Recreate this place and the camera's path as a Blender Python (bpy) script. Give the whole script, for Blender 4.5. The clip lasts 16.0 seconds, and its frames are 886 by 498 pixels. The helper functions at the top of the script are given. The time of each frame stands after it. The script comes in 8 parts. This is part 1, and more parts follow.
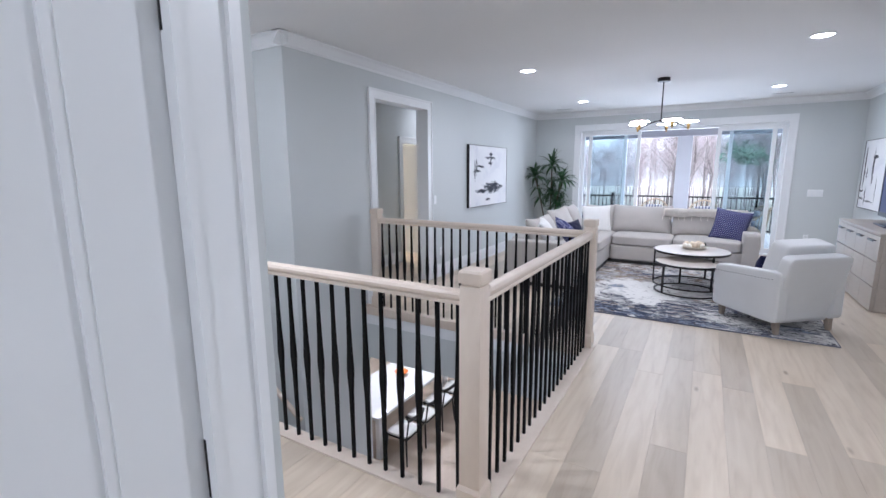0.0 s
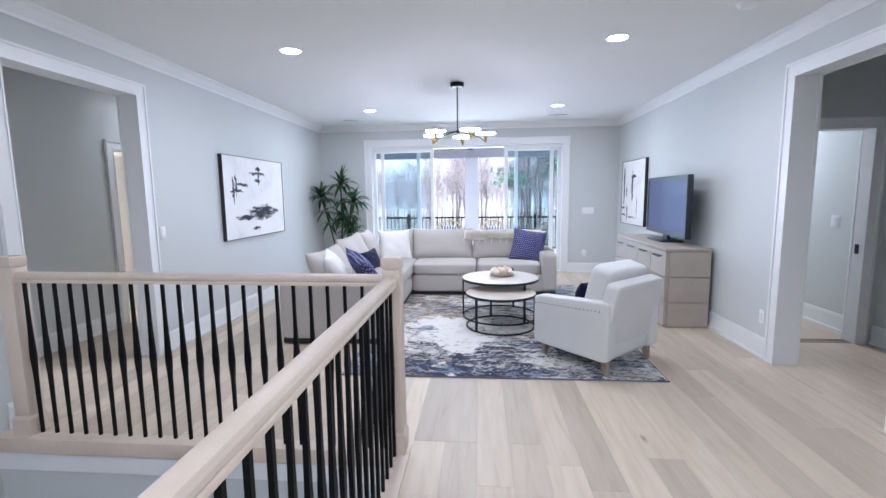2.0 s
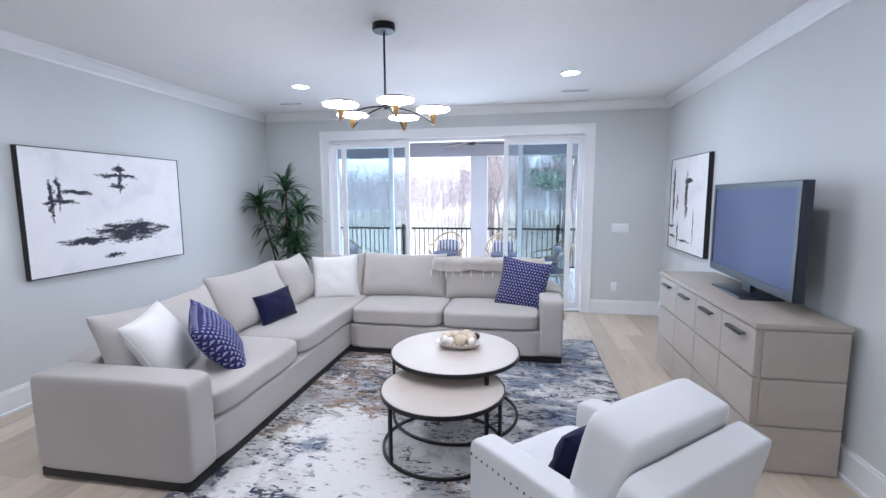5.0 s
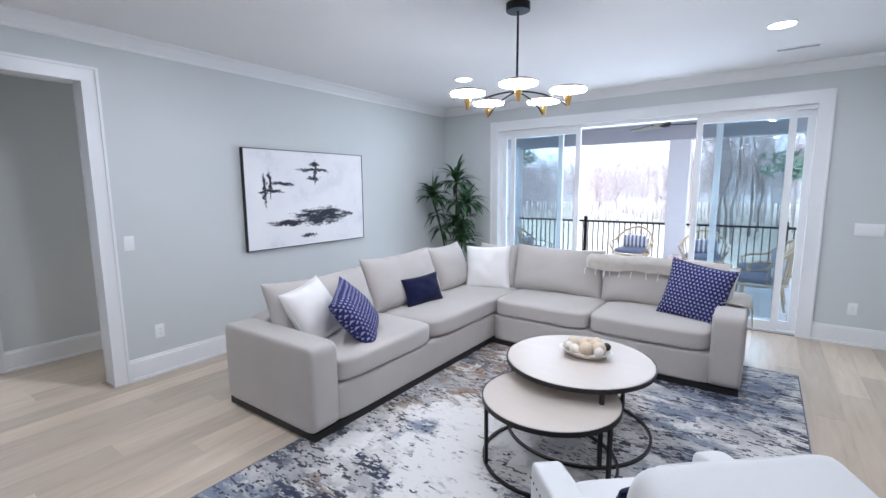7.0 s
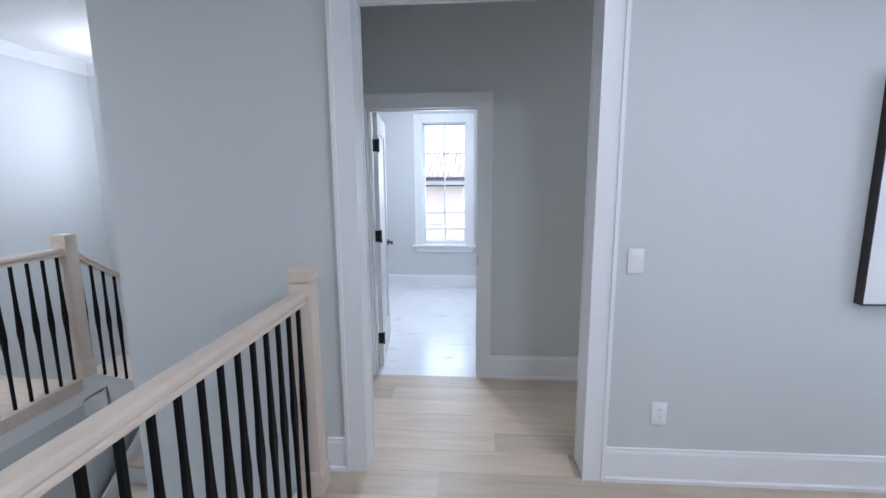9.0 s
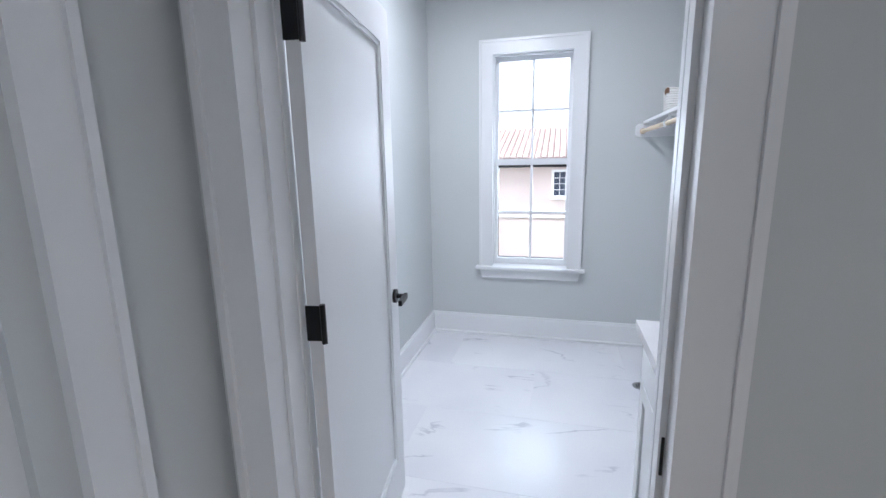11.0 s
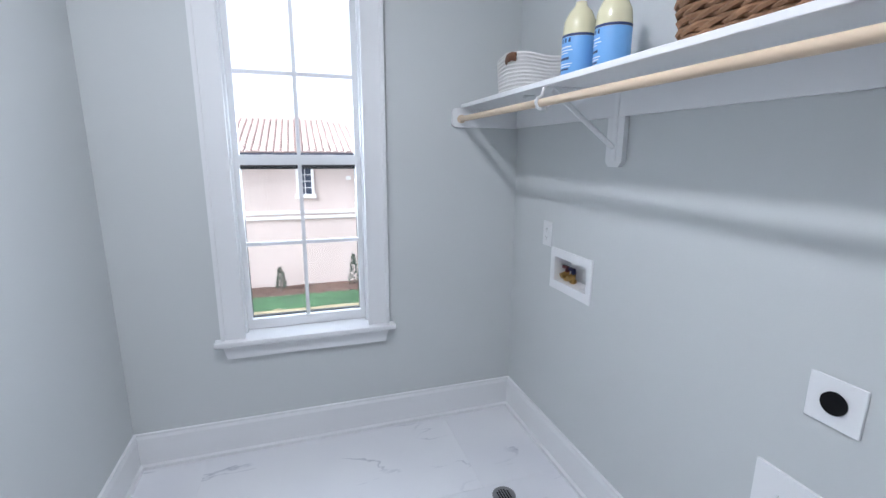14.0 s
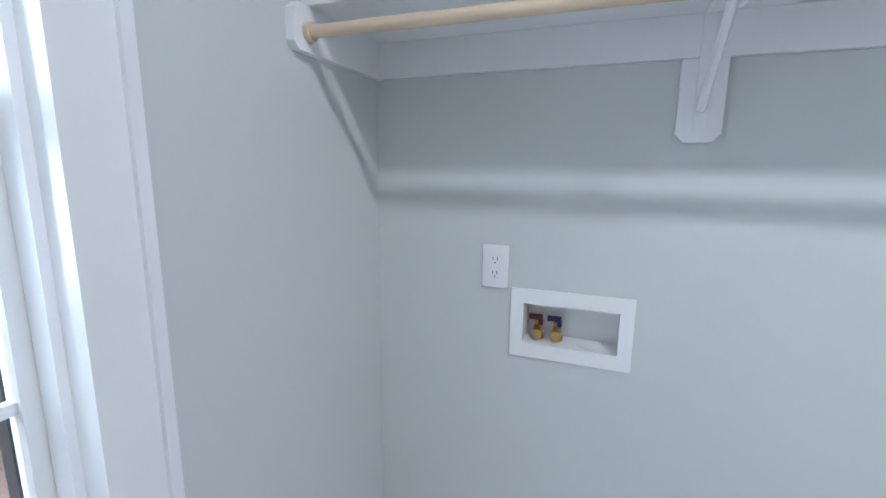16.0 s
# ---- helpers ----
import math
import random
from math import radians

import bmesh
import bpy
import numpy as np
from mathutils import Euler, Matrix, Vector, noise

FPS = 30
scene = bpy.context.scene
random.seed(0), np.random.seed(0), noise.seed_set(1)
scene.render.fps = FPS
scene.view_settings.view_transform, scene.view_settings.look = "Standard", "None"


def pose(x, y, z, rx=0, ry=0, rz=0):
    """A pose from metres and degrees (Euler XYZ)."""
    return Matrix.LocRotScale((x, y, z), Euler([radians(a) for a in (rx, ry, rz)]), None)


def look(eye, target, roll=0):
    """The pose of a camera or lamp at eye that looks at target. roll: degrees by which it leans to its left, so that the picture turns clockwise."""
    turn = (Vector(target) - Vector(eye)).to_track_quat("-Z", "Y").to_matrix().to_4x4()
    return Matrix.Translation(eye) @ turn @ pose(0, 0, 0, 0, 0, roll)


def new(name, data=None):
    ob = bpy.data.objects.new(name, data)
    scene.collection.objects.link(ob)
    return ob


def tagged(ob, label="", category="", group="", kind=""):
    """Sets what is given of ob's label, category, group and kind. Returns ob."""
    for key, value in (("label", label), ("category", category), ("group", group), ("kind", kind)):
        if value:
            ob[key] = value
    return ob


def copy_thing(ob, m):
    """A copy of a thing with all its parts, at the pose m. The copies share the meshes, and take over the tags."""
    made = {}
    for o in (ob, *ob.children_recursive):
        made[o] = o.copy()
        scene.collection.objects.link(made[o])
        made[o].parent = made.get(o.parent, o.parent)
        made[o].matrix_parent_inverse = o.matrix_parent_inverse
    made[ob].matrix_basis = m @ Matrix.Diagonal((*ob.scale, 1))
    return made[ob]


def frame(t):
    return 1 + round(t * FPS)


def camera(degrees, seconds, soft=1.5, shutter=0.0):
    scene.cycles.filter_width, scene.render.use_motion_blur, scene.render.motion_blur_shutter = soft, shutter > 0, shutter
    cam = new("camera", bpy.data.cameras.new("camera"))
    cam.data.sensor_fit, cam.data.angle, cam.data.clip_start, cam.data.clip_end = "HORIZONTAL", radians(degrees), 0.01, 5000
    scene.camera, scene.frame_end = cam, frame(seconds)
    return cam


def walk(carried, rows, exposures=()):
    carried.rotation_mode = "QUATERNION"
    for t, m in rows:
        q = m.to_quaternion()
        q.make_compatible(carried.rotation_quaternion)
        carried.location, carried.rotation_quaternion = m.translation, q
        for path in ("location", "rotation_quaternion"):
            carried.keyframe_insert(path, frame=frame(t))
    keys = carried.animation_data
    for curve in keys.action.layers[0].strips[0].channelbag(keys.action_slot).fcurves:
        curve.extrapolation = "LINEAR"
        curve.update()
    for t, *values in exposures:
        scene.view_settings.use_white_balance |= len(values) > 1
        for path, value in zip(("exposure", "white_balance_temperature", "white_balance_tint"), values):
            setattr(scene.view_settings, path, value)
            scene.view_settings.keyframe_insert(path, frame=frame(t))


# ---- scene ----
cam = camera(89.6, 16.0)
PATH = [
    (0, (0.587, 0.605, 1.537), (-0.406, 2.307, 1.195), -0.3),
    (0.5, (0.465, 0.855, 1.524), (-0.285, 2.684, 1.222), -0.3),
    (1, (0.376, 1.218, 1.54), (-0.16, 3.127, 1.271), -0.5),
    (1.5, (0.265, 1.636, 1.491), (-0.056, 3.595, 1.246), -0.6),
    (2, (0.262, 2.095, 1.471), (0.096, 4.073, 1.227), -0.7),
    (2.5, (0.245, 2.602, 1.48), (0.174, 4.586, 1.24), -0.8),
    (3, (0.303, 3.088, 1.535), (0.266, 5.074, 1.303), -0.7),
    (3.5, (0.381, 3.541, 1.597), (0.332, 5.528, 1.374), -0.6),
    (3.7, (0.405, 3.697, 1.585), (0.343, 5.684, 1.367), -0.7),
    (5.8, (1.345, 4.487, 1.57), (0.731, 6.372, 1.309), -0.3),
    (6, (1.413, 4.505, 1.567), (0.727, 6.366, 1.307), -0.4),
    (6.5, (1.485, 4.554, 1.593), (0.6, 6.328, 1.325), -0.3),
    (7, (1.392, 4.66, 1.572), (0.236, 6.269, 1.297), -0.4),
    (7.5, (1.093, 4.819, 1.577), (-0.411, 6.105, 1.286), -0.2),
    (8, (0.681, 4.994, 1.591), (-1.136, 5.769, 1.276), -0.1),
    (8.5, (0.089, 5.145, 1.569), (-1.872, 5.374, 1.248), -0.4),
    (9, (-0.613, 5.32, 1.543), (-2.582, 5.181, 1.219), -0.4),
    (9.2, (-0.866, 5.403, 1.524), (-2.823, 5.147, 1.206), -0.1),
    (11.3, (-3.326, 5.064, 1.439), (-5.222, 4.561, 1.048), -1.1),
    (11.5, (-3.443, 5.012, 1.415), (-5.360, 4.61, 1.008), -0.5),
    (12, (-3.684, 4.959, 1.395), (-5.636, 4.931, 0.961), -0.6),
    (12.5, (-3.788, 4.924, 1.427), (-5.705, 5.247, 0.957), -0.4),
    (13, (-3.902, 4.917, 1.478), (-5.782, 5.393, 0.992), -0.2),
    (13.5, (-4.120, 4.939, 1.456), (-5.984, 5.494, 0.989), -0.1),
    (14, (-4.464, 4.909, 1.476), (-6.326, 5.505, 1.057), 0.3),
    (14.5, (-4.904, 4.965, 1.476), (-6.739, 5.669, 1.109), 0.4),
    (15, (-5.357, 4.913, 1.456), (-6.987, 6.02, 1.111), 0.4),
    (15.5, (-5.711, 4.911, 1.395), (-7.021, 6.379, 1.035), 0.6),
    (16, (-6.029, 4.863, 1.372), (-6.724, 6.702, 1.006), 0.7),
]
EXPOSURES = [(0, 2.50, 5400, 14), (1.5, 2.72, 5350, 13), (2.5, 2.68, 5350, 14), (3.5, 2.60, 5370, 14), (6.0, 2.50, 5410, 13), (6.7, 2.53, 5430, 12), (7.4, 2.48, 5400, 12), (8.0, 2.42, 5300, 12), (8.5, 2.41, 5230, 13), (9.0, 2.43, 5240, 12), (11.4, 2.22, 5570, 13), (13.0, 2.06, 5600, 13), (14.5, 2.05, 5590, 13), (15.0, 1.60, 5400, 11), (15.5, 1.30, 5280, 9), (16, 2.12, 5520, 10)]
walk(cam, [(t, look(eye, target, roll)) for t, eye, target, roll in PATH], EXPOSURES)

# ---- world and large lights ----
world = bpy.data.worlds.new("overcast_sky")
scene.world = world
world.use_nodes = True
wn = world.node_tree
sky = wn.nodes.new("ShaderNodeTexSky")
sky.sky_type = "NISHITA"
sky.sun_disc = False
sky.sun_elevation = radians(38)
sky.sun_rotation = radians(160)
sky.air_density, sky.dust_density, sky.ozone_density = 1.0, 3.0, 1.0
haze = wn.nodes.new("ShaderNodeHueSaturation")
haze.inputs["Saturation"].default_value = 0.12
wn.links.new(sky.outputs[0], haze.inputs["Color"])
wn.links.new(haze.outputs[0], wn.nodes["Background"].inputs[0])
wn.nodes["Background"].inputs[1].default_value = 0.135

sun = new("sun", bpy.data.lights.new("sun", "SUN"))
sun.data.energy, sun.data.angle, sun.data.color = 0.8, radians(14), (1.0, 0.96, 0.9)
sun.matrix_world = look((0, 0, 0), (math.sin(radians(160)) * -math.cos(radians(38)), -math.cos(radians(160)) * math.cos(radians(38)), -math.sin(radians(38))))


def area_light(name, x, y, z, w, h, power, color, rx=0.0, rz=0.0):
    ob = new(name, bpy.data.lights.new(name, "AREA"))
    ob.data.shape, ob.data.size, ob.data.size_y = "RECTANGLE", w, h
    ob.data.energy, ob.data.color = power, color
    ob.matrix_world = pose(x, y, z, rx, 0, rz)
    return ob


def can_lamp(x, y, z, power, color=(1.0, 0.95, 0.9)):
    ob = new("downlight_lamp", bpy.data.lights.new("downlight_lamp", "AREA"))
    ob.data.shape, ob.data.size = "DISK", 0.13
    ob.data.energy, ob.data.color = power, color
    ob.matrix_world = pose(x, y, z)
    return ob


# daylight in the openings of the windows
area_light("door_daylight", 0.0, 10.95, 1.2, 3.2, 2.0, 13, (0.93, 0.97, 1.0), -90)
area_light("laundry_daylight", -7.0, 4.915, 1.43, 0.6, 1.6, 4.3, (0.93, 0.97, 1.0), 0).matrix_world = pose(-7.0, 4.915, 1.43, 0, -90, 0)

# ---- materials ----


def mat(name, base, rough=0.5, metal=0.0, var=0.06, scale=3.0, fine=60.0, bump=0.08, tint=None, stretch=(1, 1, 1), obj_var=0.0, spec=0.5, sheen=0.0):
    """A surface with variation at a coarse and a fine scale."""
    m = bpy.data.materials.new(name)
    m.use_nodes = True
    nt = m.node_tree
    n, l = nt.nodes, nt.links
    b = n["Principled BSDF"]
    tc = n.new("ShaderNodeTexCoord")
    mp = n.new("ShaderNodeMapping")
    mp.inputs["Scale"].default_value = stretch
    l.new(tc.outputs["Object"], mp.inputs[0])
    big = n.new("ShaderNodeTexNoise")
    big.inputs["Scale"].default_value, big.inputs["Detail"].default_value = scale, 4
    small = n.new("ShaderNodeTexNoise")
    small.inputs["Scale"].default_value, small.inputs["Detail"].default_value = fine, 3
    l.new(mp.outputs[0], big.inputs[0])
    l.new(mp.outputs[0], small.inputs[0])
    mix = n.new("ShaderNodeMix")
    mix.data_type = "RGBA"
    other = tint or [c * (1 - 2 * var) for c in base]
    mix.inputs["A"].default_value = (*[min(1, c * (1 + var)) for c in base], 1)
    mix.inputs["B"].default_value = (*other, 1)
    add = n.new("ShaderNodeMath")
    add.operation = "MULTIPLY_ADD"
    add.inputs[1].default_value = 0.35
    l.new(small.outputs["Fac"], add.inputs[0])
    sc = n.new("ShaderNodeMath")
    sc.operation = "MULTIPLY_ADD"
    sc.inputs[1].default_value, sc.inputs[2].default_value = 1.3, -0.33
    l.new(big.outputs["Fac"], sc.inputs[0])
    l.new(sc.outputs[0], add.inputs[2])
    l.new(add.outputs[0], mix.inputs["Factor"])
    col = mix.outputs["Result"]
    if obj_var:
        oi = n.new("ShaderNodeObjectInfo")
        hsv = n.new("ShaderNodeHueSaturation")
        mr = n.new("ShaderNodeMapRange")
        mr.inputs["To Min"].default_value, mr.inputs["To Max"].default_value = 1 - obj_var, 1 + obj_var
        l.new(oi.outputs["Random"], mr.inputs[0])
        l.new(mr.outputs[0], hsv.inputs["Value"])
        l.new(col, hsv.inputs["Color"])
        col = hsv.outputs[0]
    l.new(col, b.inputs["Base Color"])
    rr = n.new("ShaderNodeMapRange")
    rr.inputs["To Min"].default_value, rr.inputs["To Max"].default_value = max(0.02, rough - 0.08), min(1, rough + 0.08)
    l.new(big.outputs["Fac"], rr.inputs[0])
    l.new(rr.outputs[0], b.inputs["Roughness"])
    b.inputs["Metallic"].default_value = metal
    b.inputs["Specular IOR Level"].default_value = spec
    if sheen:
        b.inputs["Sheen Weight"].default_value = sheen
    if bump:
        bp = n.new("ShaderNodeBump")
        bp.inputs["Strength"].default_value, bp.inputs["Distance"].default_value = bump, 0.004
        l.new(small.outputs["Fac"], bp.inputs["Height"])
        l.new(bp.outputs[0], b.inputs["Normal"])
    return m


def glow(name, color, strength):
    m = bpy.data.materials.new(name)
    m.use_nodes = True
    b = m.node_tree.nodes["Principled BSDF"]
    b.inputs["Base Color"].default_value = (*color, 1)
    b.inputs["Emission Color"].default_value = (*color, 1)
    b.inputs["Emission Strength"].default_value = strength
    return m


def glass(name, color, rough=0.0):
    """Thin window glass: mostly clear, with a mirror share that grows at grazing angles."""
    m = bpy.data.materials.new(name)
    m.use_nodes = True
    nt = m.node_tree
    for nd in list(nt.nodes):
        nt.nodes.remove(nd)
    out = nt.nodes.new("ShaderNodeOutputMaterial")
    tr = nt.nodes.new("ShaderNodeBsdfTransparent")
    tr.inputs[0].default_value = (*color, 1)
    gl = nt.nodes.new("ShaderNodeBsdfGlossy")
    gl.inputs["Roughness"].default_value = rough
    fr = nt.nodes.new("ShaderNodeFresnel")
    fr.inputs[0].default_value = 1.45
    mx = nt.nodes.new("ShaderNodeMixShader")
    nt.links.new(fr.outputs[0], mx.inputs[0])
    nt.links.new(tr.outputs[0], mx.inputs[1])
    nt.links.new(gl.outputs[0], mx.inputs[2])
    nt.links.new(mx.outputs[0], out.inputs[0])
    return m


def node_mat(name, rough):
    m = bpy.data.materials.new(name)
    m.use_nodes = True
    b = m.node_tree.nodes["Principled BSDF"]
    b.inputs["Roughness"].default_value = rough
    return m, m.node_tree.nodes, m.node_tree.links, b


def ramp(n, stops):
    r = n.new("ShaderNodeValToRGB")
    el = r.color_ramp.elements
    while len(el) < len(stops):
        el.new(0.5)
    for e, (p, c) in zip(el, stops):
        e.position, e.color = p, (*c, 1)
    return r


M_wall = mat("wall_paint", (0.60, 0.625, 0.625), 0.62, var=0.012, scale=1.2, fine=180, bump=0.05, spec=0.25)
M_ceil = mat("ceiling_paint", (0.78, 0.78, 0.78), 0.8, var=0.012, scale=1.0, fine=150, bump=0.04, spec=0.15)
M_trim = mat("white_trim_paint", (0.80, 0.81, 0.82), 0.32, var=0.015, scale=2, fine=90, bump=0.03)
M_door = mat("white_door_paint", (0.76, 0.77, 0.78), 0.42, var=0.01, scale=2, fine=90, bump=0.0)
M_iron = mat("black_iron", (0.005, 0.005, 0.006), 0.55, 0.0, var=0.2, fine=120, bump=0.05, spec=0.15)
M_black = mat("black_hardware", (0.012, 0.012, 0.013), 0.35, 0.4, var=0.2, fine=120, bump=0.03)
M_oak = mat("pale_oak_rail", (0.70, 0.61, 0.52), 0.4, var=0.06, scale=2.5, fine=40, bump=0.06, tint=(0.60, 0.50, 0.41), stretch=(1, 1, 0.35))
M_plate = mat("white_plastic", (0.83, 0.84, 0.85), 0.3, var=0.01, bump=0.0)
M_brass = mat("brushed_brass", (0.62, 0.40, 0.14), 0.28, 1.0, var=0.08, fine=150, bump=0.03)
M_lamp = glow("lamp_disc", (1.0, 0.96, 0.9), 5.0)
M_glass = glass("clear_glass", (0.95, 0.975, 0.97))
M_glass_tint = glass("green_tinted_glass", (0.80, 0.85, 0.875))
M_pull_dark = mat("dark_bronze_frame", (0.03, 0.032, 0.034), 0.45, 0.2, var=0.1, bump=0.0)


def floor_wood():
    m, n, l, b = node_mat("pale_oak_plank", 0.33)
    tc = n.new("ShaderNodeTexCoord")
    oi = n.new("ShaderNodeObjectInfo")
    off = n.new("ShaderNodeVectorMath")
    off.operation = "MULTIPLY_ADD"
    cmb = n.new("ShaderNodeCombineXYZ")
    l.new(oi.outputs["Random"], cmb.inputs[0])
    l.new(oi.outputs["Random"], cmb.inputs[1])
    l.new(cmb.outputs[0], off.inputs[0])
    off.inputs[1].default_value = (37.0, 91.0, 0.0)
    l.new(tc.outputs["Object"], off.inputs[2])
    mp = n.new("ShaderNodeMapping")
    mp.inputs["Scale"].default_value = (7.0, 0.7, 1.0)
    l.new(off.outputs[0], mp.inputs[0])
    grain = n.new("ShaderNodeTexNoise")
    grain.inputs["Scale"].default_value, grain.inputs["Detail"].default_value, grain.inputs["Distortion"].default_value = 3.0, 8, 0.6
    l.new(mp.outputs[0], grain.inputs[0])
    r = ramp(n, [(0.20, (0.50, 0.405, 0.305)), (0.5, (0.595, 0.50, 0.39)), (0.80, (0.65, 0.56, 0.445))])
    l.new(grain.outputs["Fac"], r.inputs[0])
    cloud = n.new("ShaderNodeTexNoise")
    cloud.inputs["Scale"].default_value = 1.6
    l.new(off.outputs[0], cloud.inputs[0])
    knot = n.new("ShaderNodeTexVoronoi")
    knot.inputs["Scale"].default_value = 1.15
    km = n.new("ShaderNodeMapping")
    km.inputs["Scale"].default_value = (2.6, 0.9, 1.0)
    l.new(off.outputs[0], km.inputs[0])
    l.new(km.outputs[0], knot.inputs[0])
    kr = ramp(n, [(0.0, (0.30, 0.24, 0.19)), (0.025, (0.62, 0.58, 0.54)), (0.06, (1, 1, 1))])
    l.new(knot.outputs["Distance"], kr.inputs[0])
    mu = n.new("ShaderNodeMix")
    mu.data_type, mu.blend_type = "RGBA", "MULTIPLY"
    mu.inputs["Factor"].default_value = 1.0
    l.new(r.outputs[0], mu.inputs["A"])
    l.new(kr.outputs[0], mu.inputs["B"])
    hsv = n.new("ShaderNodeHueSaturation")
    mr = n.new("ShaderNodeMapRange")
    mr.inputs["To Min"].default_value, mr.inputs["To Max"].default_value = 0.80, 1.12
    l.new(oi.outputs["Random"], mr.inputs[0])
    l.new(mr.outputs[0], hsv.inputs["Value"])
    l.new(mu.outputs["Result"], hsv.inputs["Color"])
    l.new(hsv.outputs[0], b.inputs["Base Color"])
    rr = n.new("ShaderNodeMapRange")
    rr.inputs["To Min"].default_value, rr.inputs["To Max"].default_value = 0.26, 0.44
    l.new(cloud.outputs["Fac"], rr.inputs[0])
    l.new(rr.outputs[0], b.inputs["Roughness"])
    bp = n.new("ShaderNodeBump")
    bp.inputs["Strength"].default_value, bp.inputs["Distance"].default_value = 0.12, 0.002
    l.new(grain.outputs["Fac"], bp.inputs["Height"])
    l.new(bp.outputs[0], b.inputs["Normal"])
    return m


M_floor = floor_wood()


def marble_tile():
    m, n, l, b = node_mat("white_marble_tile", 0.22)
    tc = n.new("ShaderNodeTexCoord")
    oi = n.new("ShaderNodeObjectInfo")
    off = n.new("ShaderNodeVectorMath")
    off.operation = "MULTIPLY_ADD"
    cmb = n.new("ShaderNodeCombineXYZ")
    l.new(oi.outputs["Random"], cmb.inputs[0])
    l.new(oi.outputs["Random"], cmb.inputs[1])
    l.new(cmb.outputs[0], off.inputs[0])
    off.inputs[1].default_value = (17.0, 53.0, 0.0)
    l.new(tc.outputs["Object"], off.inputs[2])
    mp = n.new("ShaderNodeMapping")
    mp.inputs["Scale"].default_value = (3.2, 0.9, 1.0)
    mp.inputs["Rotation"].default_value = (0, 0, 0.35)
    l.new(off.outputs[0], mp.inputs[0])
    v = n.new("ShaderNodeTexNoise")
    v.inputs["Scale"].default_value, v.inputs["Detail"].default_value, v.inputs["Distortion"].default_value = 1.1, 6, 0.8
    l.new(mp.outputs[0], v.inputs[0])
    vr = ramp(n, [(0.488, (1, 1, 1)), (0.5, (0.66, 0.67, 0.71)), (0.512, (1, 1, 1))])
    l.new(v.outputs["Fac"], vr.inputs[0])
    brk = n.new("ShaderNodeTexNoise")
    brk.inputs["Scale"].default_value, brk.inputs["Detail"].default_value = 3.2, 2
    l.new(off.outputs[0], brk.inputs[0])
    br = ramp(n, [(0.52, (0, 0, 0)), (0.62, (1, 1, 1))])
    l.new(brk.outputs["Fac"], br.inputs[0])
    mu = n.new("ShaderNodeMix")
    mu.data_type = "RGBA"
    mu.inputs["A"].default_value = (1, 1, 1, 1)
    l.new(br.outputs[0], mu.inputs["Factor"])
    l.new(vr.outputs[0], mu.inputs["B"])
    cl = n.new("ShaderNodeTexNoise")
    cl.inputs["Scale"].default_value = 1.5
    l.new(off.outputs[0], cl.inputs[0])
    cr = ramp(n, [(0.3, (0.74, 0.75, 0.79)), (0.7, (0.82, 0.83, 0.85))])
    l.new(cl.outputs["Fac"], cr.inputs[0])
    m2 = n.new("ShaderNodeMix")
    m2.data_type, m2.blend_type = "RGBA", "MULTIPLY"
    m2.inputs["Factor"].default_value = 1.0
    l.new(cr.outputs[0], m2.inputs["A"])
    l.new(mu.outputs["Result"], m2.inputs["B"])
    l.new(m2.outputs["Result"], b.inputs["Base Color"])
    return m


M_tile = marble_tile()

# ---- mesh helpers ----


def cube(bm, x0, x1, y0, y1, z0, z1):
    vs = [bm.verts.new((x, y, z)) for z in (z0, z1) for y in (y0, y1) for x in (x0, x1)]
    for f in ((0, 2, 3, 1), (4, 5, 7, 6), (0, 1, 5, 4), (2, 6, 7, 3), (0, 4, 6, 2), (1, 3, 7, 5)):
        bm.faces.new([vs[i] for i in f])
    return vs


def bevel(bm, w, seg=2):
    bmesh.ops.bevel(bm, geom=list(bm.edges), offset=w, segments=seg, affect="EDGES", profile=0.5, clamp_overlap=True)


def rod(bm, p, q, r0, r1=None, seg=10, caps=True):
    """A tapered rod from p to q."""
    r1 = r0 if r1 is None else r1
    p, q = Vector(p), Vector(q)
    rot = (q - p).to_track_quat("Z", "Y").to_matrix()
    rings = []
    for c, r in ((p, r0), (q, r1)):
        rings.append([bm.verts.new(c + rot @ Vector((r * math.cos(a), r * math.sin(a), 0))) for a in (2 * math.pi * k / seg for k in range(seg))])
    for k in range(seg):
        bm.faces.new((rings[0][k], rings[0][(k + 1) % seg], rings[1][(k + 1) % seg], rings[1][k]))
    if caps:
        bm.faces.new(rings[0][::-1])
        bm.faces.new(rings[1])


def tube(bm, pts, r, seg=8):
    """A round tube along points, with rings turned to the mean direction."""
    pts = [Vector(p) for p in pts]
    rings = []
    for i, p in enumerate(pts):
        d = (pts[min(i + 1, len(pts) - 1)] - pts[max(i - 1, 0)]).normalized()
        rot = d.to_track_quat("Z", "Y").to_matrix()
        rings.append([bm.verts.new(p + rot @ Vector((r * math.cos(a), r * math.sin(a), 0))) for a in (2 * math.pi * k / seg for k in range(seg))])
    for a, b in zip(rings, rings[1:]):
        best = min(range(seg), key=lambda s: (a[0].co - b[s].co).length)
        for k in range(seg):
            bm.faces.new((a[k], a[(k + 1) % seg], b[(k + 1 + best) % seg], b[(k + best) % seg]))
    bm.faces.new(rings[0][::-1])
    bm.faces.new(rings[-1])


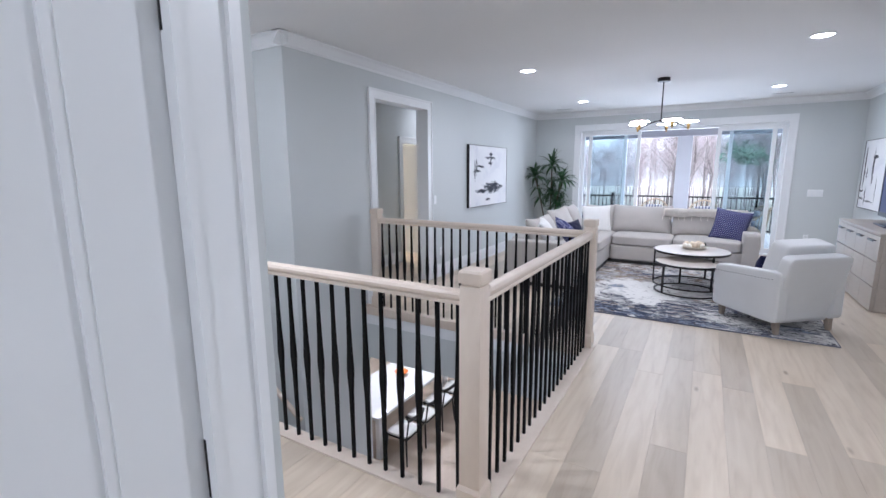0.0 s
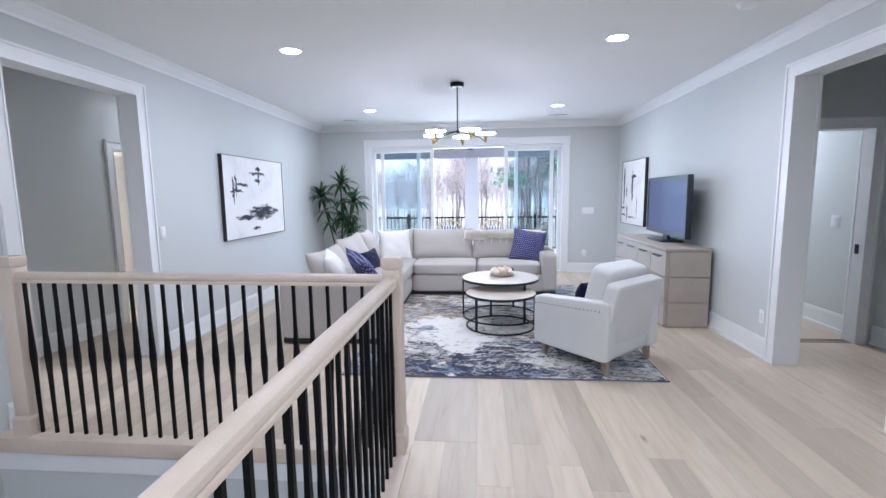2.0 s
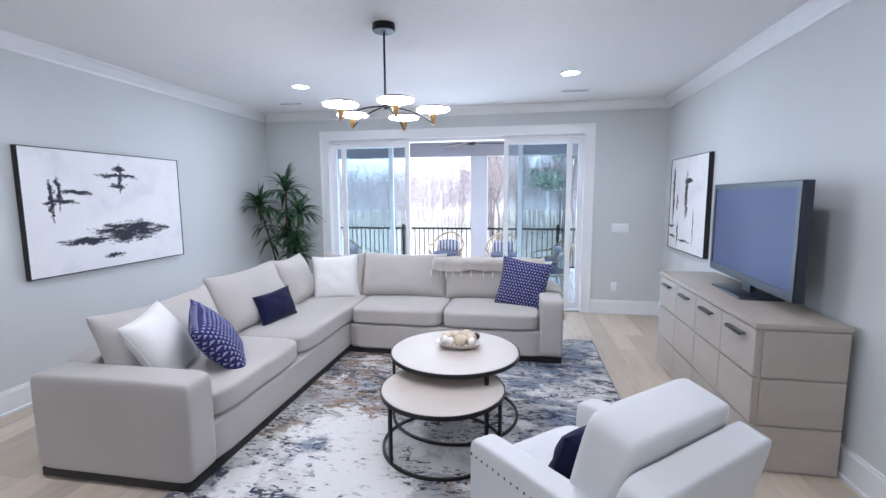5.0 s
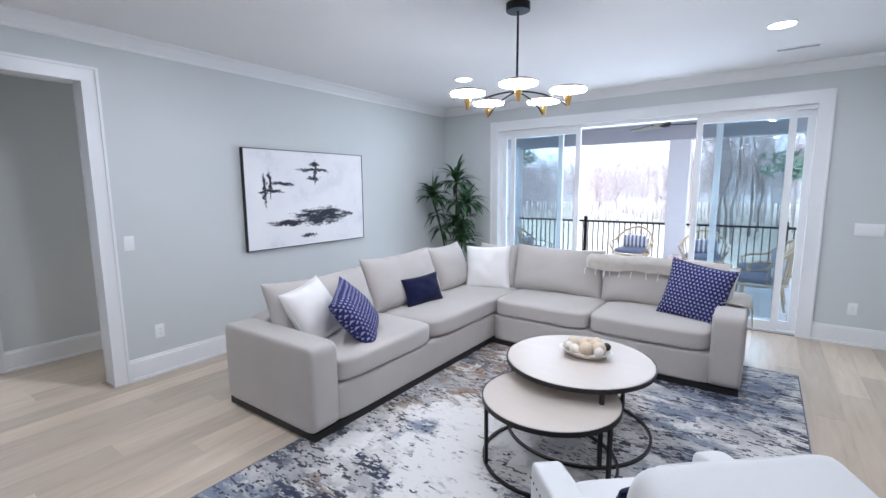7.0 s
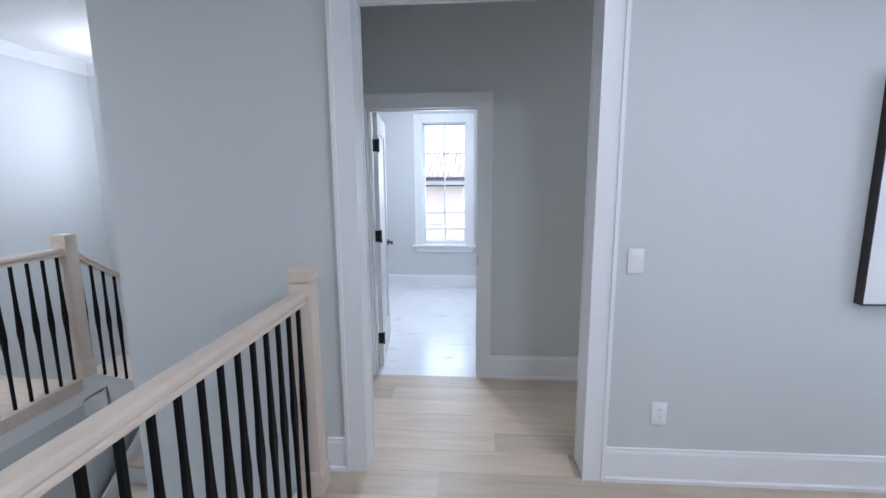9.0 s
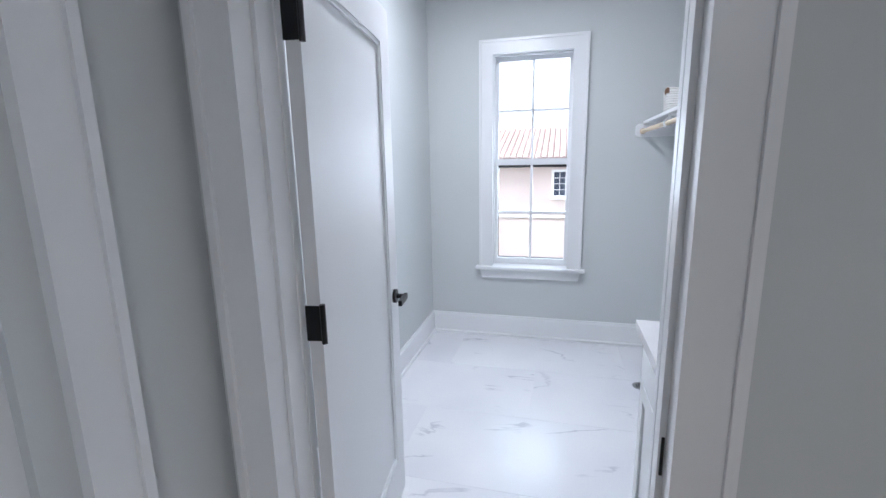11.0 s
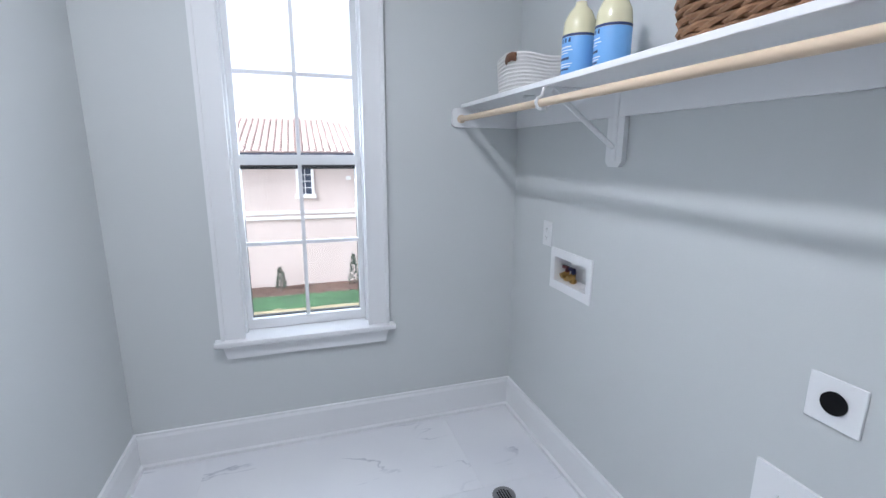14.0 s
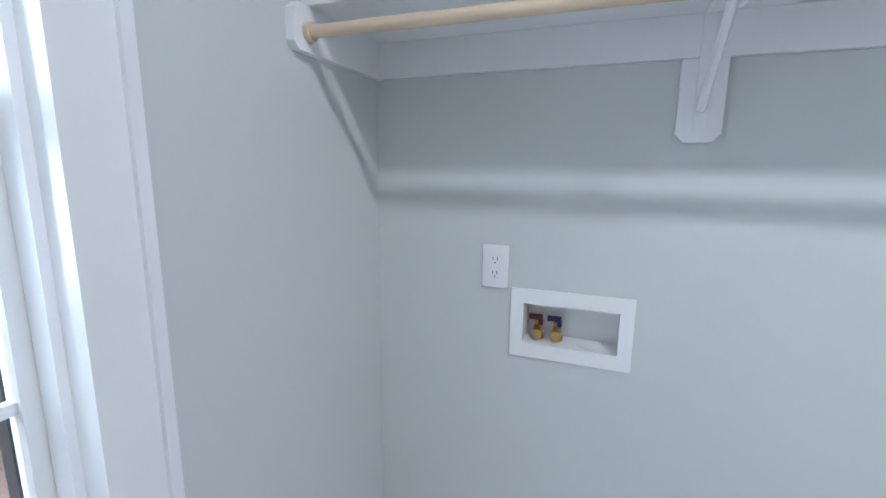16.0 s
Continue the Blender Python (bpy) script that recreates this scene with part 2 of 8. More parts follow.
def ring(bm, c, radius, r, seg=40, rs=8, square=False):
    """A torus lying level."""
    if square:
        prof = [(-r, -r), (r, -r), (r, r), (-r, r)]
    else:
        prof = [(r * math.cos(a), r * math.sin(a)) for a in (2 * math.pi * k / rs for k in range(rs))]
    vs = [[bm.verts.new((c[0] + (radius + px) * math.cos(a), c[1] + (radius + px) * math.sin(a), c[2] + pz)) for px, pz in prof] for a in (2 * math.pi * k / seg for k in range(seg))]
    m = len(prof)
    for i in range(seg):
        for k in range(m):
            bm.faces.new((vs[i][k], vs[(i + 1) % seg][k], vs[(i + 1) % seg][(k + 1) % m], vs[i][(k + 1) % m]))


def lathe(bm, prof, seg=32, c=(0, 0, 0)):
    """Turns (radius, height) pairs round the z axis through c."""
    rings = []
    for r, z in prof:
        if r < 1e-5:
            rings.append([bm.verts.new((c[0], c[1], c[2] + z))])
        else:
            rings.append([bm.verts.new((c[0] + r * math.cos(a), c[1] + r * math.sin(a), c[2] + z)) for a in (2 * math.pi * k / seg for k in range(seg))])
    for a, b in zip(rings, rings[1:]):
        for k in range(seg):
            k2 = (k + 1) % seg
            if len(a) == 1 and len(b) > 1:
                bm.faces.new((a[0], b[k2], b[k]))
            elif len(b) == 1 and len(a) > 1:
                bm.faces.new((a[k], a[k2], b[0]))
            elif len(a) > 1:
                bm.faces.new((a[k], a[k2], b[k2], b[k]))


def puff(bm, cx, cy, cz, sx, sy, sz, power=5.0, n=10, bulge=0.0, wob=0.0, m=None):
    """A soft upholstered block: a superellipsoid of the given full size, slightly uneven."""
    hx, hy, hz = sx / 2, sy / 2, sz / 2
    grid = {}

    def vert(i, j, k):
        key = (i, j, k)
        if key not in grid:
            p = Vector((2 * i / n - 1, 2 * j / n - 1, 2 * k / n - 1))
            p = Vector([math.copysign(abs(c) ** 0.8, c) for c in p])
            s = (abs(p.x) ** power + abs(p.y) ** power + abs(p.z) ** power) ** (1 / power)
            p /= s
            w = 1 + bulge * (1 - p.x * p.x) * (1 - p.y * p.y)
            q = Vector((p.x * hx, p.y * hy, p.z * hz * (w if bulge else 1)))
            if wob:
                nz = noise.noise(Vector((cx * 3 + q.x * 5, cy * 3 + q.y * 5, cz * 3 + q.z * 5)))
                q *= 1 + wob * nz
            q += Vector((cx, cy, cz))
            grid[key] = bm.verts.new(m @ q if m else q)
        return grid[key]

    for a in range(n):
        for b in range(n):
            for lo in (0, n):
                q = [(a, b), (a + 1, b), (a + 1, b + 1), (a, b + 1)]
                if lo == 0:
                    q = q[::-1]
                bm.faces.new([vert(u, v, lo) for u, v in q])
                bm.faces.new([vert(lo, u, v) for u, v in q])
                bm.faces.new([vert(v, lo, u) for u, v in q])


def mesh_of(name, bm, material, smooth=False):
    bmesh.ops.recalc_face_normals(bm, faces=list(bm.faces))
    me = bpy.data.meshes.new(name)
    bm.to_mesh(me)
    bm.free()
    me.materials.append(material)
    if smooth:
        me.shade_smooth()
        if smooth != "all":
            me.set_sharp_from_angle(angle=radians(smooth if smooth is not True else 40))
    return me


def part(name, bm, material, parent=None, label="", smooth=False):
    ob = new(name, mesh_of(name, bm, material, smooth))
    if parent is not None:
        ob.parent = parent
    if label:
        tagged(ob, label)
    return ob


def slab(name, bounds, material, parent=None, label="", bev=0.0, seg=2):
    """One box as an object, with its edges rounded by bev."""
    bm = bmesh.new()
    cube(bm, *bounds)
    if bev:
        bevel(bm, bev, seg)
    return part(name, bm, material, parent, label, smooth=bool(bev))


ORIGIN = Matrix()


def base(name, m, label, category, group="", kind=""):
    ob = new(name)
    ob.empty_display_size = 0.1
    ob.matrix_world = ORIGIN @ m
    return tagged(ob, label, category, group, kind)


def structure(ob, label="", category=""):
    return tagged(ob, label, category, kind="structure")


def wall(name, axis, c0, c1, a0, a1, z0, z1, holes, material, label):
    """A wall of thickness c0..c1 across the axis, running a0..a1 along the other, with holes (a, b, zlow, zhigh) through it."""
    bm = bmesh.new()
    holes = [(h[0], h[1], max(h[2], z0), h[3]) for h in holes]
    As = sorted({a0, a1, *[h[0] for h in holes], *[h[1] for h in holes]})
    Zs = sorted({z0, z1, *[h[2] for h in holes], *[h[3] for h in holes]})
    solid = {}
    for i in range(len(As) - 1):
        for k in range(len(Zs) - 1):
            ca, cz = (As[i] + As[i + 1]) / 2, (Zs[k] + Zs[k + 1]) / 2
            solid[i, k] = not any(h[0] < ca < h[1] and h[2] < cz < h[3] for h in holes)

    def at(c, a, z):
        return bm.verts.new((c, a, z) if axis == "x" else (a, c, z))

    def quad(*pts):
        bm.faces.new([at(*p) for p in pts])

    for (i, k), s in solid.items():
        if not s:
            continue
        a, b, z, w = As[i], As[i + 1], Zs[k], Zs[k + 1]
        quad((c0, a, z), (c0, b, z), (c0, b, w), (c0, a, w))
        quad((c1, a, z), (c1, a, w), (c1, b, w), (c1, b, z))
        if not solid.get((i - 1, k)):
            quad((c0, a, z), (c0, a, w), (c1, a, w), (c1, a, z))
        if not solid.get((i + 1, k)):
            quad((c0, b, z), (c1, b, z), (c1, b, w), (c0, b, w))
        if not solid.get((i, k - 1)):
            quad((c0, a, z), (c1, a, z), (c1, b, z), (c0, b, z))
        if not solid.get((i, k + 1)):
            quad((c0, a, w), (c0, b, w), (c1, b, w), (c1, a, w))
    bmesh.ops.remove_doubles(bm, verts=list(bm.verts), dist=0.0005)
    return structure(part(name, bm, material), label, "wall")


def run(name, prof, p, q, inward, material, label, category):
    """A moulding of the (out, up) profile along p-q; inward is the level way out of the wall."""
    bm = bmesh.new()
    p, q, w = Vector(p), Vector(q), Vector(inward)
    ends = []
    for c in (p, q):
        ends.append([bm.verts.new(c + w * o + Vector((0, 0, u))) for o, u in prof])
    m = len(prof)
    for k in range(m):
        bm.faces.new((ends[0][k], ends[0][(k + 1) % m], ends[1][(k + 1) % m], ends[1][k]))
    bm.faces.new(ends[0])
    bm.faces.new(ends[1][::-1])
    return structure(part(name, bm, material), label, category)


BASE = [(0, 0), (0.028, 0), (0.028, 0.018), (0.016, 0.024), (0.016, 0.155), (0.011, 0.168), (0.011, 0.178), (0, 0.18)]
CROWN = [(0, 0), (0, -0.105), (0.010, -0.105), (0.014, -0.085), (0.035, -0.062), (0.062, -0.030), (0.085, -0.014), (0.090, -0.010), (0.090, 0)]


def skirting(p, q, inward):
    return run("baseboard", BASE, (*p, 0), (*q, 0), (*inward, 0), M_trim, "tall white painted baseboard along the wall", "baseboard")


def crown(p, q, inward, z=2.745):
    return run("crown_moulding", CROWN, (*p, z), (*q, z), (*inward, 0), M_trim, "white painted crown moulding under the ceiling", "moulding")


def casing(bm, axis, c, out, a0, a1, top, w=0.1, t=0.02, z0=0.0, bottom=False):
    """Flat casing with a raised outer band round an opening a0..a1, on the wall face c, standing out by t the way out."""
    def piece(b0, b1, u0, u1, tt):
        lo, hi = sorted((c, c + out * tt))
        cube(bm, *((lo, hi, b0, b1) if axis == "x" else (b0, b1, lo, hi)), u0, u1)
    piece(a0 - w, a0, z0, top + w, t)
    piece(a1, a1 + w, z0, top + w, t)
    piece(a0, a1, top, top + w, t)
    e = 0.018
    piece(a0 - w - 0.001, a0 - w + e, z0, top + w, t + 0.01)
    piece(a1 + w - e, a1 + w + 0.001, z0, top + w, t + 0.01)
    piece(a0 - w + e, a1 + w - e, top + w - e, top + w + 0.001, t + 0.01)
    b = 0.014
    piece(a0 - 0.002, a0 + b - 0.004, z0, top, t + 0.005)
    piece(a1 - b + 0.004, a1 + 0.002, z0, top, t + 0.005)
    piece(a0 + b - 0.004, a1 - b + 0.004, top - b + 0.004, top + 0.002, t + 0.005)


def lining(bm, axis, c0, c1, a0, a1, top, t=0.02, z0=0.0):
    """Jambs and head that line an opening."""
    for b0, b1, u0, u1 in ((a0 - t, a0, z0, top), (a1, a1 + t, z0, top), (a0 - t, a1 + t, top, top + t)):
        cube(bm, *((c0, c1, b0, b1) if axis == "x" else (b0, b1, c0, c1)), u0, u1)

# ---- the large structure ----
H = 2.745
WX, EX, NY = -2.74, 2.75, 10.45
LOW = -3.0
# walls of the living room and the stair landing
wall("wall_west", "x", -2.88, WX, 3.50, 10.45, 0.0, H, [(4.74, 5.90, -1, 2.38)], M_wall, "pale grey painted wall with a cased opening")
wall("wall_east", "x", EX, 2.91, -2.4, 10.45, 0.0, H, [(4.86, 5.97, -1, 2.38)], M_wall, "pale grey painted wall with a cased opening")
wall("wall_north", "y", NY, 10.65, -2.88, 2.91, 0.0, H, [(-1.79, 1.77, -1, 2.38)], M_wall, "pale grey painted wall round the wide sliding door")
wall("wall_stair_side", "y", 3.50, 3.64, -4.27, WX - 0.14, LOW, H, [], M_wall, "pale grey painted wall beside the stairs")
wall("wall_stair_return", "x", -4.39, -4.27, 3.50, 3.80, LOW, H, [], M_wall, "pale grey painted wall return beside the stairs")
wall("wall_stair_back", "y", 3.80, 3.92, -5.43, -4.39, LOW, H, [], M_wall, "pale grey painted wall behind the stairs")
wall("wall_far_west", "x", -5.55, -5.43, -2.4, 3.92, LOW, H, [], M_wall, "pale grey painted wall at the head of the stairs")
wall("wall_closet_front", "y", 0.98, 1.10, -5.43, -0.05, LOW, H, [], M_wall, "pale grey painted wall along the landing")
wall("wall_closet_side", "x", -0.17, -0.05, -2.4, 0.98, 0.0, H, [(0.10, 0.985, -1, 2.04)], M_wall, "pale grey painted wall with a closed white door")
wall("wall_corridor_east", "y", 0.98, 1.10, 1.45, EX, 0.0, H, [], M_wall, "pale grey painted wall beside the corridor")
wall("wall_corridor_side", "x", 1.45, 1.57, -2.4, 0.98, 0.0, H, [], M_wall, "pale grey painted corridor wall")
wall("wall_south", "y", -2.52, -2.4, -6.22, 2.91, LOW, H, [], M_wall, "pale grey painted wall behind the corridor")
# hall and laundry
wall("wall_hall_west", "x", -4.0, -3.88, 3.95, 9.2, 0.0, H, [(4.52, 5.37, -1, 2.04), (6.88, 7.66, -1, 2.04)], M_wall, "pale grey painted hall wall with two doorways")
wall("wall_hall_south", "y", 4.29, 4.41, -3.88, -2.88, 0.0, H, [(-3.50, -2.94, -1, 2.04)], M_wall, "pale grey painted hall wall with a closed white door")
wall("wall_hall_north", "y", 9.2, 9.32, -4.0, -2.88, 0.0, H, [], M_wall, "pale grey painted wall at the end of the hall")
wall("wall_laundry_south", "y", 3.95, 4.10, -6.675, -4.0, 0.0, H, [], M_wall, "pale grey painted laundry wall behind the open door")
wall("wall_laundry_north", "y", 6.03, 6.16, -6.675, -4.0, 0.0, H, [(-6.24, -5.985, 0.895, 1.015)], M_wall, "pale grey painted laundry wall below the shelf")
wall("wall_laundry_west", "x", -6.84, -6.675, 3.95, 6.16, 0.0, H, [(4.59, 5.24, 0.60, 2.27)], M_wall, "pale grey painted laundry wall round the window")
# the bedroom behind the second hall door and the room behind the east opening
wall("wall_bedroom_west", "x", -6.84, -6.74, 6.16, 9.2, 0.0, H, [], M_wall, "pale painted bedroom wall")
wall("wall_bedroom_north", "y", 9.2, 9.32, -6.84, -4.0, 0.0, H, [], M_wall, "pale painted bedroom wall")
wall("wall_vestibule_north", "y", 6.55, 6.67, 2.91, 4.0, 0.0, H, [(3.02, 3.85, -1, 2.04)], M_wall, "pale grey painted vestibule wall with a doorway")
wall("wall_vestibule_east", "x", 4.0, 4.12, 3.3, 10.0, 0.0, H, [], M_wall, "pale grey painted vestibule wall")
wall("wall_vestibule_south", "y", 3.3, 3.42, 2.91, 4.0, 0.0, H, [], M_wall, "pale grey painted vestibule wall")
wall("wall_passage_end", "y", 10.0, 10.12, 2.91, 4.12, 0.0, H, [], M_wall, "pale painted wall at the end of the passage")


def plate(name, bounds, material, label, category):
    return structure(slab(name, bounds, material), label, category)


# ceilings
for nm, b in (("ceiling", (-4.0, 2.91, -2.52, 10.65, H, H + 0.15)), ("ceiling_west", (-6.84, -4.0, -2.52, 9.32, H, H + 0.15)), ("ceiling_vestibule", (2.91, 4.12, 3.3, 10.12, H, H + 0.15))):
    plate(nm, b, M_ceil, "smooth white painted ceiling", "ceiling")
# the floor slabs under planks and tiles, round the stairwell
M_sub = mat("subfloor", (0.30, 0.24, 0.19), 0.8, var=0.1)
for nm, b in (("subfloor", (-0.14, 2.91, -2.52, 10.65, -0.34, -0.012)), ("subfloor_north", (-4.0, -0.14, 4.545, 10.65, -0.34, -0.012)),
              ("subfloor_south", (-3.66, -0.14, -2.52, 2.20, -0.34, -0.012)),
              ("subfloor_hall", (-4.0, -2.88, 3.64, 4.545, -0.34, -0.012)), ("subfloor_laundry", (-6.84, -4.0, 3.95, 9.32, -0.34, -0.012)), ("subfloor_vestibule", (2.91, 4.12, 3.3, 10.12, -0.34, -0.012))):
    plate(nm, b, M_sub, "floor structure under the boards", "floor")
# faces of the stairwell: oak nosing, white fascia, painted drop
for nm, b in (("stairwell_nosing", (-2.74, -0.14, 4.445, 4.545, -0.085, 0.012)), ("stairwell_nosing_side", (-0.24, -0.14, 2.20, 4.445, -0.085, 0.012)), ("stairwell_nosing_near", (-3.66, -0.24, 2.20, 2.30, -0.085, 0.012))):
    structure(slab(nm, b, M_oak, bev=0.008), "pale oak nosing along the stairwell edge", "trim")
for nm, b in (("stairwell_fascia", (-2.74, -0.141, 4.46, 4.544, -0.20, -0.085)), ("stairwell_fascia_side", (-0.225, -0.141, 2.201, 4.46, -0.20, -0.085)), ("stairwell_fascia_near", (-3.66, -0.225, 2.201, 2.285, -0.20, -0.085))):
    plate(nm, b, M_trim, "white painted board under the stairwell edge", "trim")
for nm, b in (("stairwell_drop", (-2.74, -0.142, 4.47, 4.543, -0.62, -0.20)), ("stairwell_drop_side", (-0.215, -0.142, 2.202, 4.47, LOW, -0.20)), ("stairwell_drop_near", (-3.66, -0.215, 2.202, 2.275, LOW, -0.20))):
    plate(nm, b, M_wall, "pale grey painted face of the stairwell", "wall")
plate("stairwell_wall_under_stairs", (-5.43, -4.441, 2.16, 2.215, LOW, -0.741), M_wall, "pale grey painted wall under the upper flight", "wall")
wall("wall_stairwell_west", "x", -2.88, WX, 3.50, 4.543, LOW, 0.0, [], M_wall, "pale grey painted wall going down the stairwell")
# the storey below
plate("lower_floor", (-6.84, 2.9, -2.5, 12.0, LOW - 0.1, LOW), mat("pale_oak_floor_below", (0.60, 0.49, 0.39), 0.4, var=0.08, scale=1.5, fine=18, stretch=(5, 0.6, 1)), "pale oak floor of the storey below", "floor")
plate("lower_ceiling", (-6.84, -2.88, 4.545, 12.0, -0.36, -0.345), M_ceil, "white ceiling of the storey below", "ceiling")
plate("lower_ceiling_east", (-2.88, 2.9, 4.545, 12.0, -0.36, -0.345), M_ceil, "white ceiling of the storey below", "ceiling")
wall("lower_wall_north", "y", 11.9, 12.0, -6.84, 2.9, LOW, -0.36, [], M_wall, "pale wall of the storey below")
wall("lower_wall_west", "x", -6.84, -6.74, 3.6, 11.9, LOW, -0.36, [], M_wall, "pale wall of the storey below")
wall("lower_wall_east", "x", 2.8, 2.9, -2.4, 11.9, LOW, -0.36, [], M_wall, "pale wall of the storey below")
wall("lower_wall_south", "y", 3.72, 3.84, -6.74, -2.88, LOW, -0.36, [], M_wall, "pale wall of the storey below")

# mouldings
for p, q, w in (((WX, 5.99), (WX, NY), (1, 0)), ((WX, 4.55), (WX, 4.652), (1, 0)), ((WX, NY), (-1.9, NY), (0, -1)), ((1.88, NY), (EX, NY), (0, -1)), ((EX, 6.06), (EX, NY), (-1, 0)),
                ((EX, 1.1), (EX, 4.77), (-1, 0)), ((1.45, 1.1), (EX, 1.1), (0, 1)), ((-3.66, 1.1), (-0.05, 1.1), (0, 1)),
                ((-3.88, 5.44), (-3.88, 6.80), (1, 0)), ((-3.88, 7.74), (-3.88, 9.2), (1, 0)), ((-2.88, 5.99), (-2.88, 9.2), (-1, 0)), ((-3.88, 9.2), (-2.88, 9.2), (0, -1)),
                ((-6.675, 4.10), (-6.675, 6.03), (1, 0)), ((-6.675, 6.03), (-4.67, 6.03), (0, -1)), ((-6.675, 4.10), (-4.0, 4.10), (0, 1)),
                ((4.0, 3.42), (4.0, 6.55), (-1, 0)), ((4.0, 6.67), (4.0, 10.0), (-1, 0)), ((2.91, 10.0), (4.0, 10.0), (0, -1))):
    skirting(p, q, w)
for p, q, w in (((WX, 3.41), (WX, NY), (1, 0)), ((WX, NY), (EX, NY), (0, -1)), ((EX, 1.1), (EX, NY), (-1, 0)), ((-4.48, 3.50), (-2.65, 3.50), (0, -1)), ((-4.39, 3.41), (-4.39, 3.80), (-1, 0)),
                ((-5.43, 3.80), (-4.39, 3.80), (0, -1)), ((-5.43, 1.1), (-5.43, 3.80), (1, 0)), ((-5.43, 1.1), (-0.05, 1.1), (0, 1)), ((1.45, 1.1), (EX, 1.1), (0, 1))):
    crown(p, q, w)


def cased_opening(name, axis, c0, c1, a0, a1, top, label, w=0.1, stop=None):
    """Jamb lining with casing on both faces."""
    root = base(name, pose(0, 0, 0), label, "door frame", kind="structure")
    bm = bmesh.new()
    lining(bm, axis, c0 - 0.002, c1 + 0.002, a0, a1, top)
    part("jamb", bm, M_trim, root)
    if stop:
        for b0, b1, u0, u1 in ((a0, a0 + 0.012, 0.0, top - 0.012), (a1 - 0.012, a1, 0.0, top - 0.012), (a0, a1, top - 0.012, top)):
            bm = bmesh.new()
            cube(bm, *((*stop, b0, b1) if axis == "x" else (b0, b1, *stop)), u0, u1)
            part("door_stop", bm, M_trim, root)
    for c, o in ((c0, -1), (c1, 1)):
        bm = bmesh.new()
        casing(bm, axis, c, o, a0 - 0.006, a1 + 0.006, top + 0.006, w)
        part("door_casing", bm, M_trim, root)
    return root


cased_opening("opening_west", "x", -2.88, WX, 4.76, 5.88, 2.36, "wide white cased opening into the hall")
cased_opening("opening_east", "x", EX, 2.91, 4.88, 5.95, 2.36, "wide white cased opening into a vestibule")
cased_opening("doorway_laundry", "x", -4.0, -3.88, 4.54, 5.35, 2.02, "white cased doorway of the laundry room", 0.09, (-3.958, -3.922))
cased_opening("doorway_bedroom", "x", -4.0, -3.88, 6.90, 7.64, 2.02, "white cased doorway of a bedroom", 0.09, (-3.958, -3.922))
cased_opening("doorway_vestibule", "y", 6.55, 6.67, 3.04, 3.83, 2.02, "white cased doorway in the vestibule", 0.09)
cased_opening("doorway_closet", "y", 4.29, 4.41, -3.56, -2.96, 2.02, "white cased closet doorway in the hall", 0.09)
cased_opening("doorway_corridor", "x", -0.17, -0.05, 0.12, 0.965, 2.02, "white cased doorway beside the corridor", 0.09)

# ---- doors, windows, stairs and rails ----


def panel_door(name, width, height, m, label, hinge_side=1, handle=True, thick=0.035):
    """A two-panel door in its own frame: x along its width from the hinge, y through it, z up."""
    root = base(name, m, label, "door")
    w, h, t = width, height, thick / 2
    bm = bmesh.new()
    s, rail = 0.115, 0.13
    for b in ((0, s, -t, t, 0, h), (w - s, w, -t, t, 0, h), (s, w - s, -t, t, 0, rail * 1.6), (s, w - s, -t, t, h - rail, h)):
        cube(bm, *b)
    part("door_frame", bm, M_door, root)
    bm = bmesh.new()
    cube(bm, s, w - s, -t + 0.011, t - 0.011, rail * 1.6, h - rail)
    part("door_panel", bm, M_door, root)
    bm = bmesh.new()
    for sg in (-1, 1):
        a, b = sorted((sg * (t - 0.011), sg * (t - 0.003)))
        for q in ((s, s + 0.014, rail * 1.6, h - rail), (w - s - 0.014, w - s, rail * 1.6, h - rail)):
            cube(bm, q[0], q[1], a, b, q[2], q[3])
        for q in ((rail * 1.6, rail * 1.6 + 0.014), (h - rail - 0.014, h - rail)):
            cube(bm, s + 0.014, w - s - 0.014, a, b, *q)
    part("panel_moulding", bm, M_door, root)
    for hz in (0.24, 1.07, h - 0.24):
        bm = bmesh.new()
        rod(bm, (-0.004, hinge_side * (t + 0.006), hz - 0.05), (-0.004, hinge_side * (t + 0.006), hz + 0.05), 0.007)
        cube(bm, -0.003, -0.0005, -t * 0.9, t + 0.004, hz - 0.045, hz + 0.045)
        part("hinge", bm, M_black, root, "black door hinge")
    if handle:
        for sg in (-1, 1):
            bm = bmesh.new()
            x, y = w - 0.065, sg * t
            rod(bm, (x, y, 0.92), (x, y + sg * 0.012, 0.92), 0.028, seg=24)
            rod(bm, (x, y + sg * 0.012, 0.92), (x, y + sg * 0.05, 0.92), 0.010, seg=12)
            cube(bm, x - 0.095, x + 0.011, min(y + sg * 0.04, y + sg * 0.054), max(y + sg * 0.04, y + sg * 0.054), 0.909, 0.931)
            part("door_handle", bm, M_black, root, "black lever door handle")
    return root


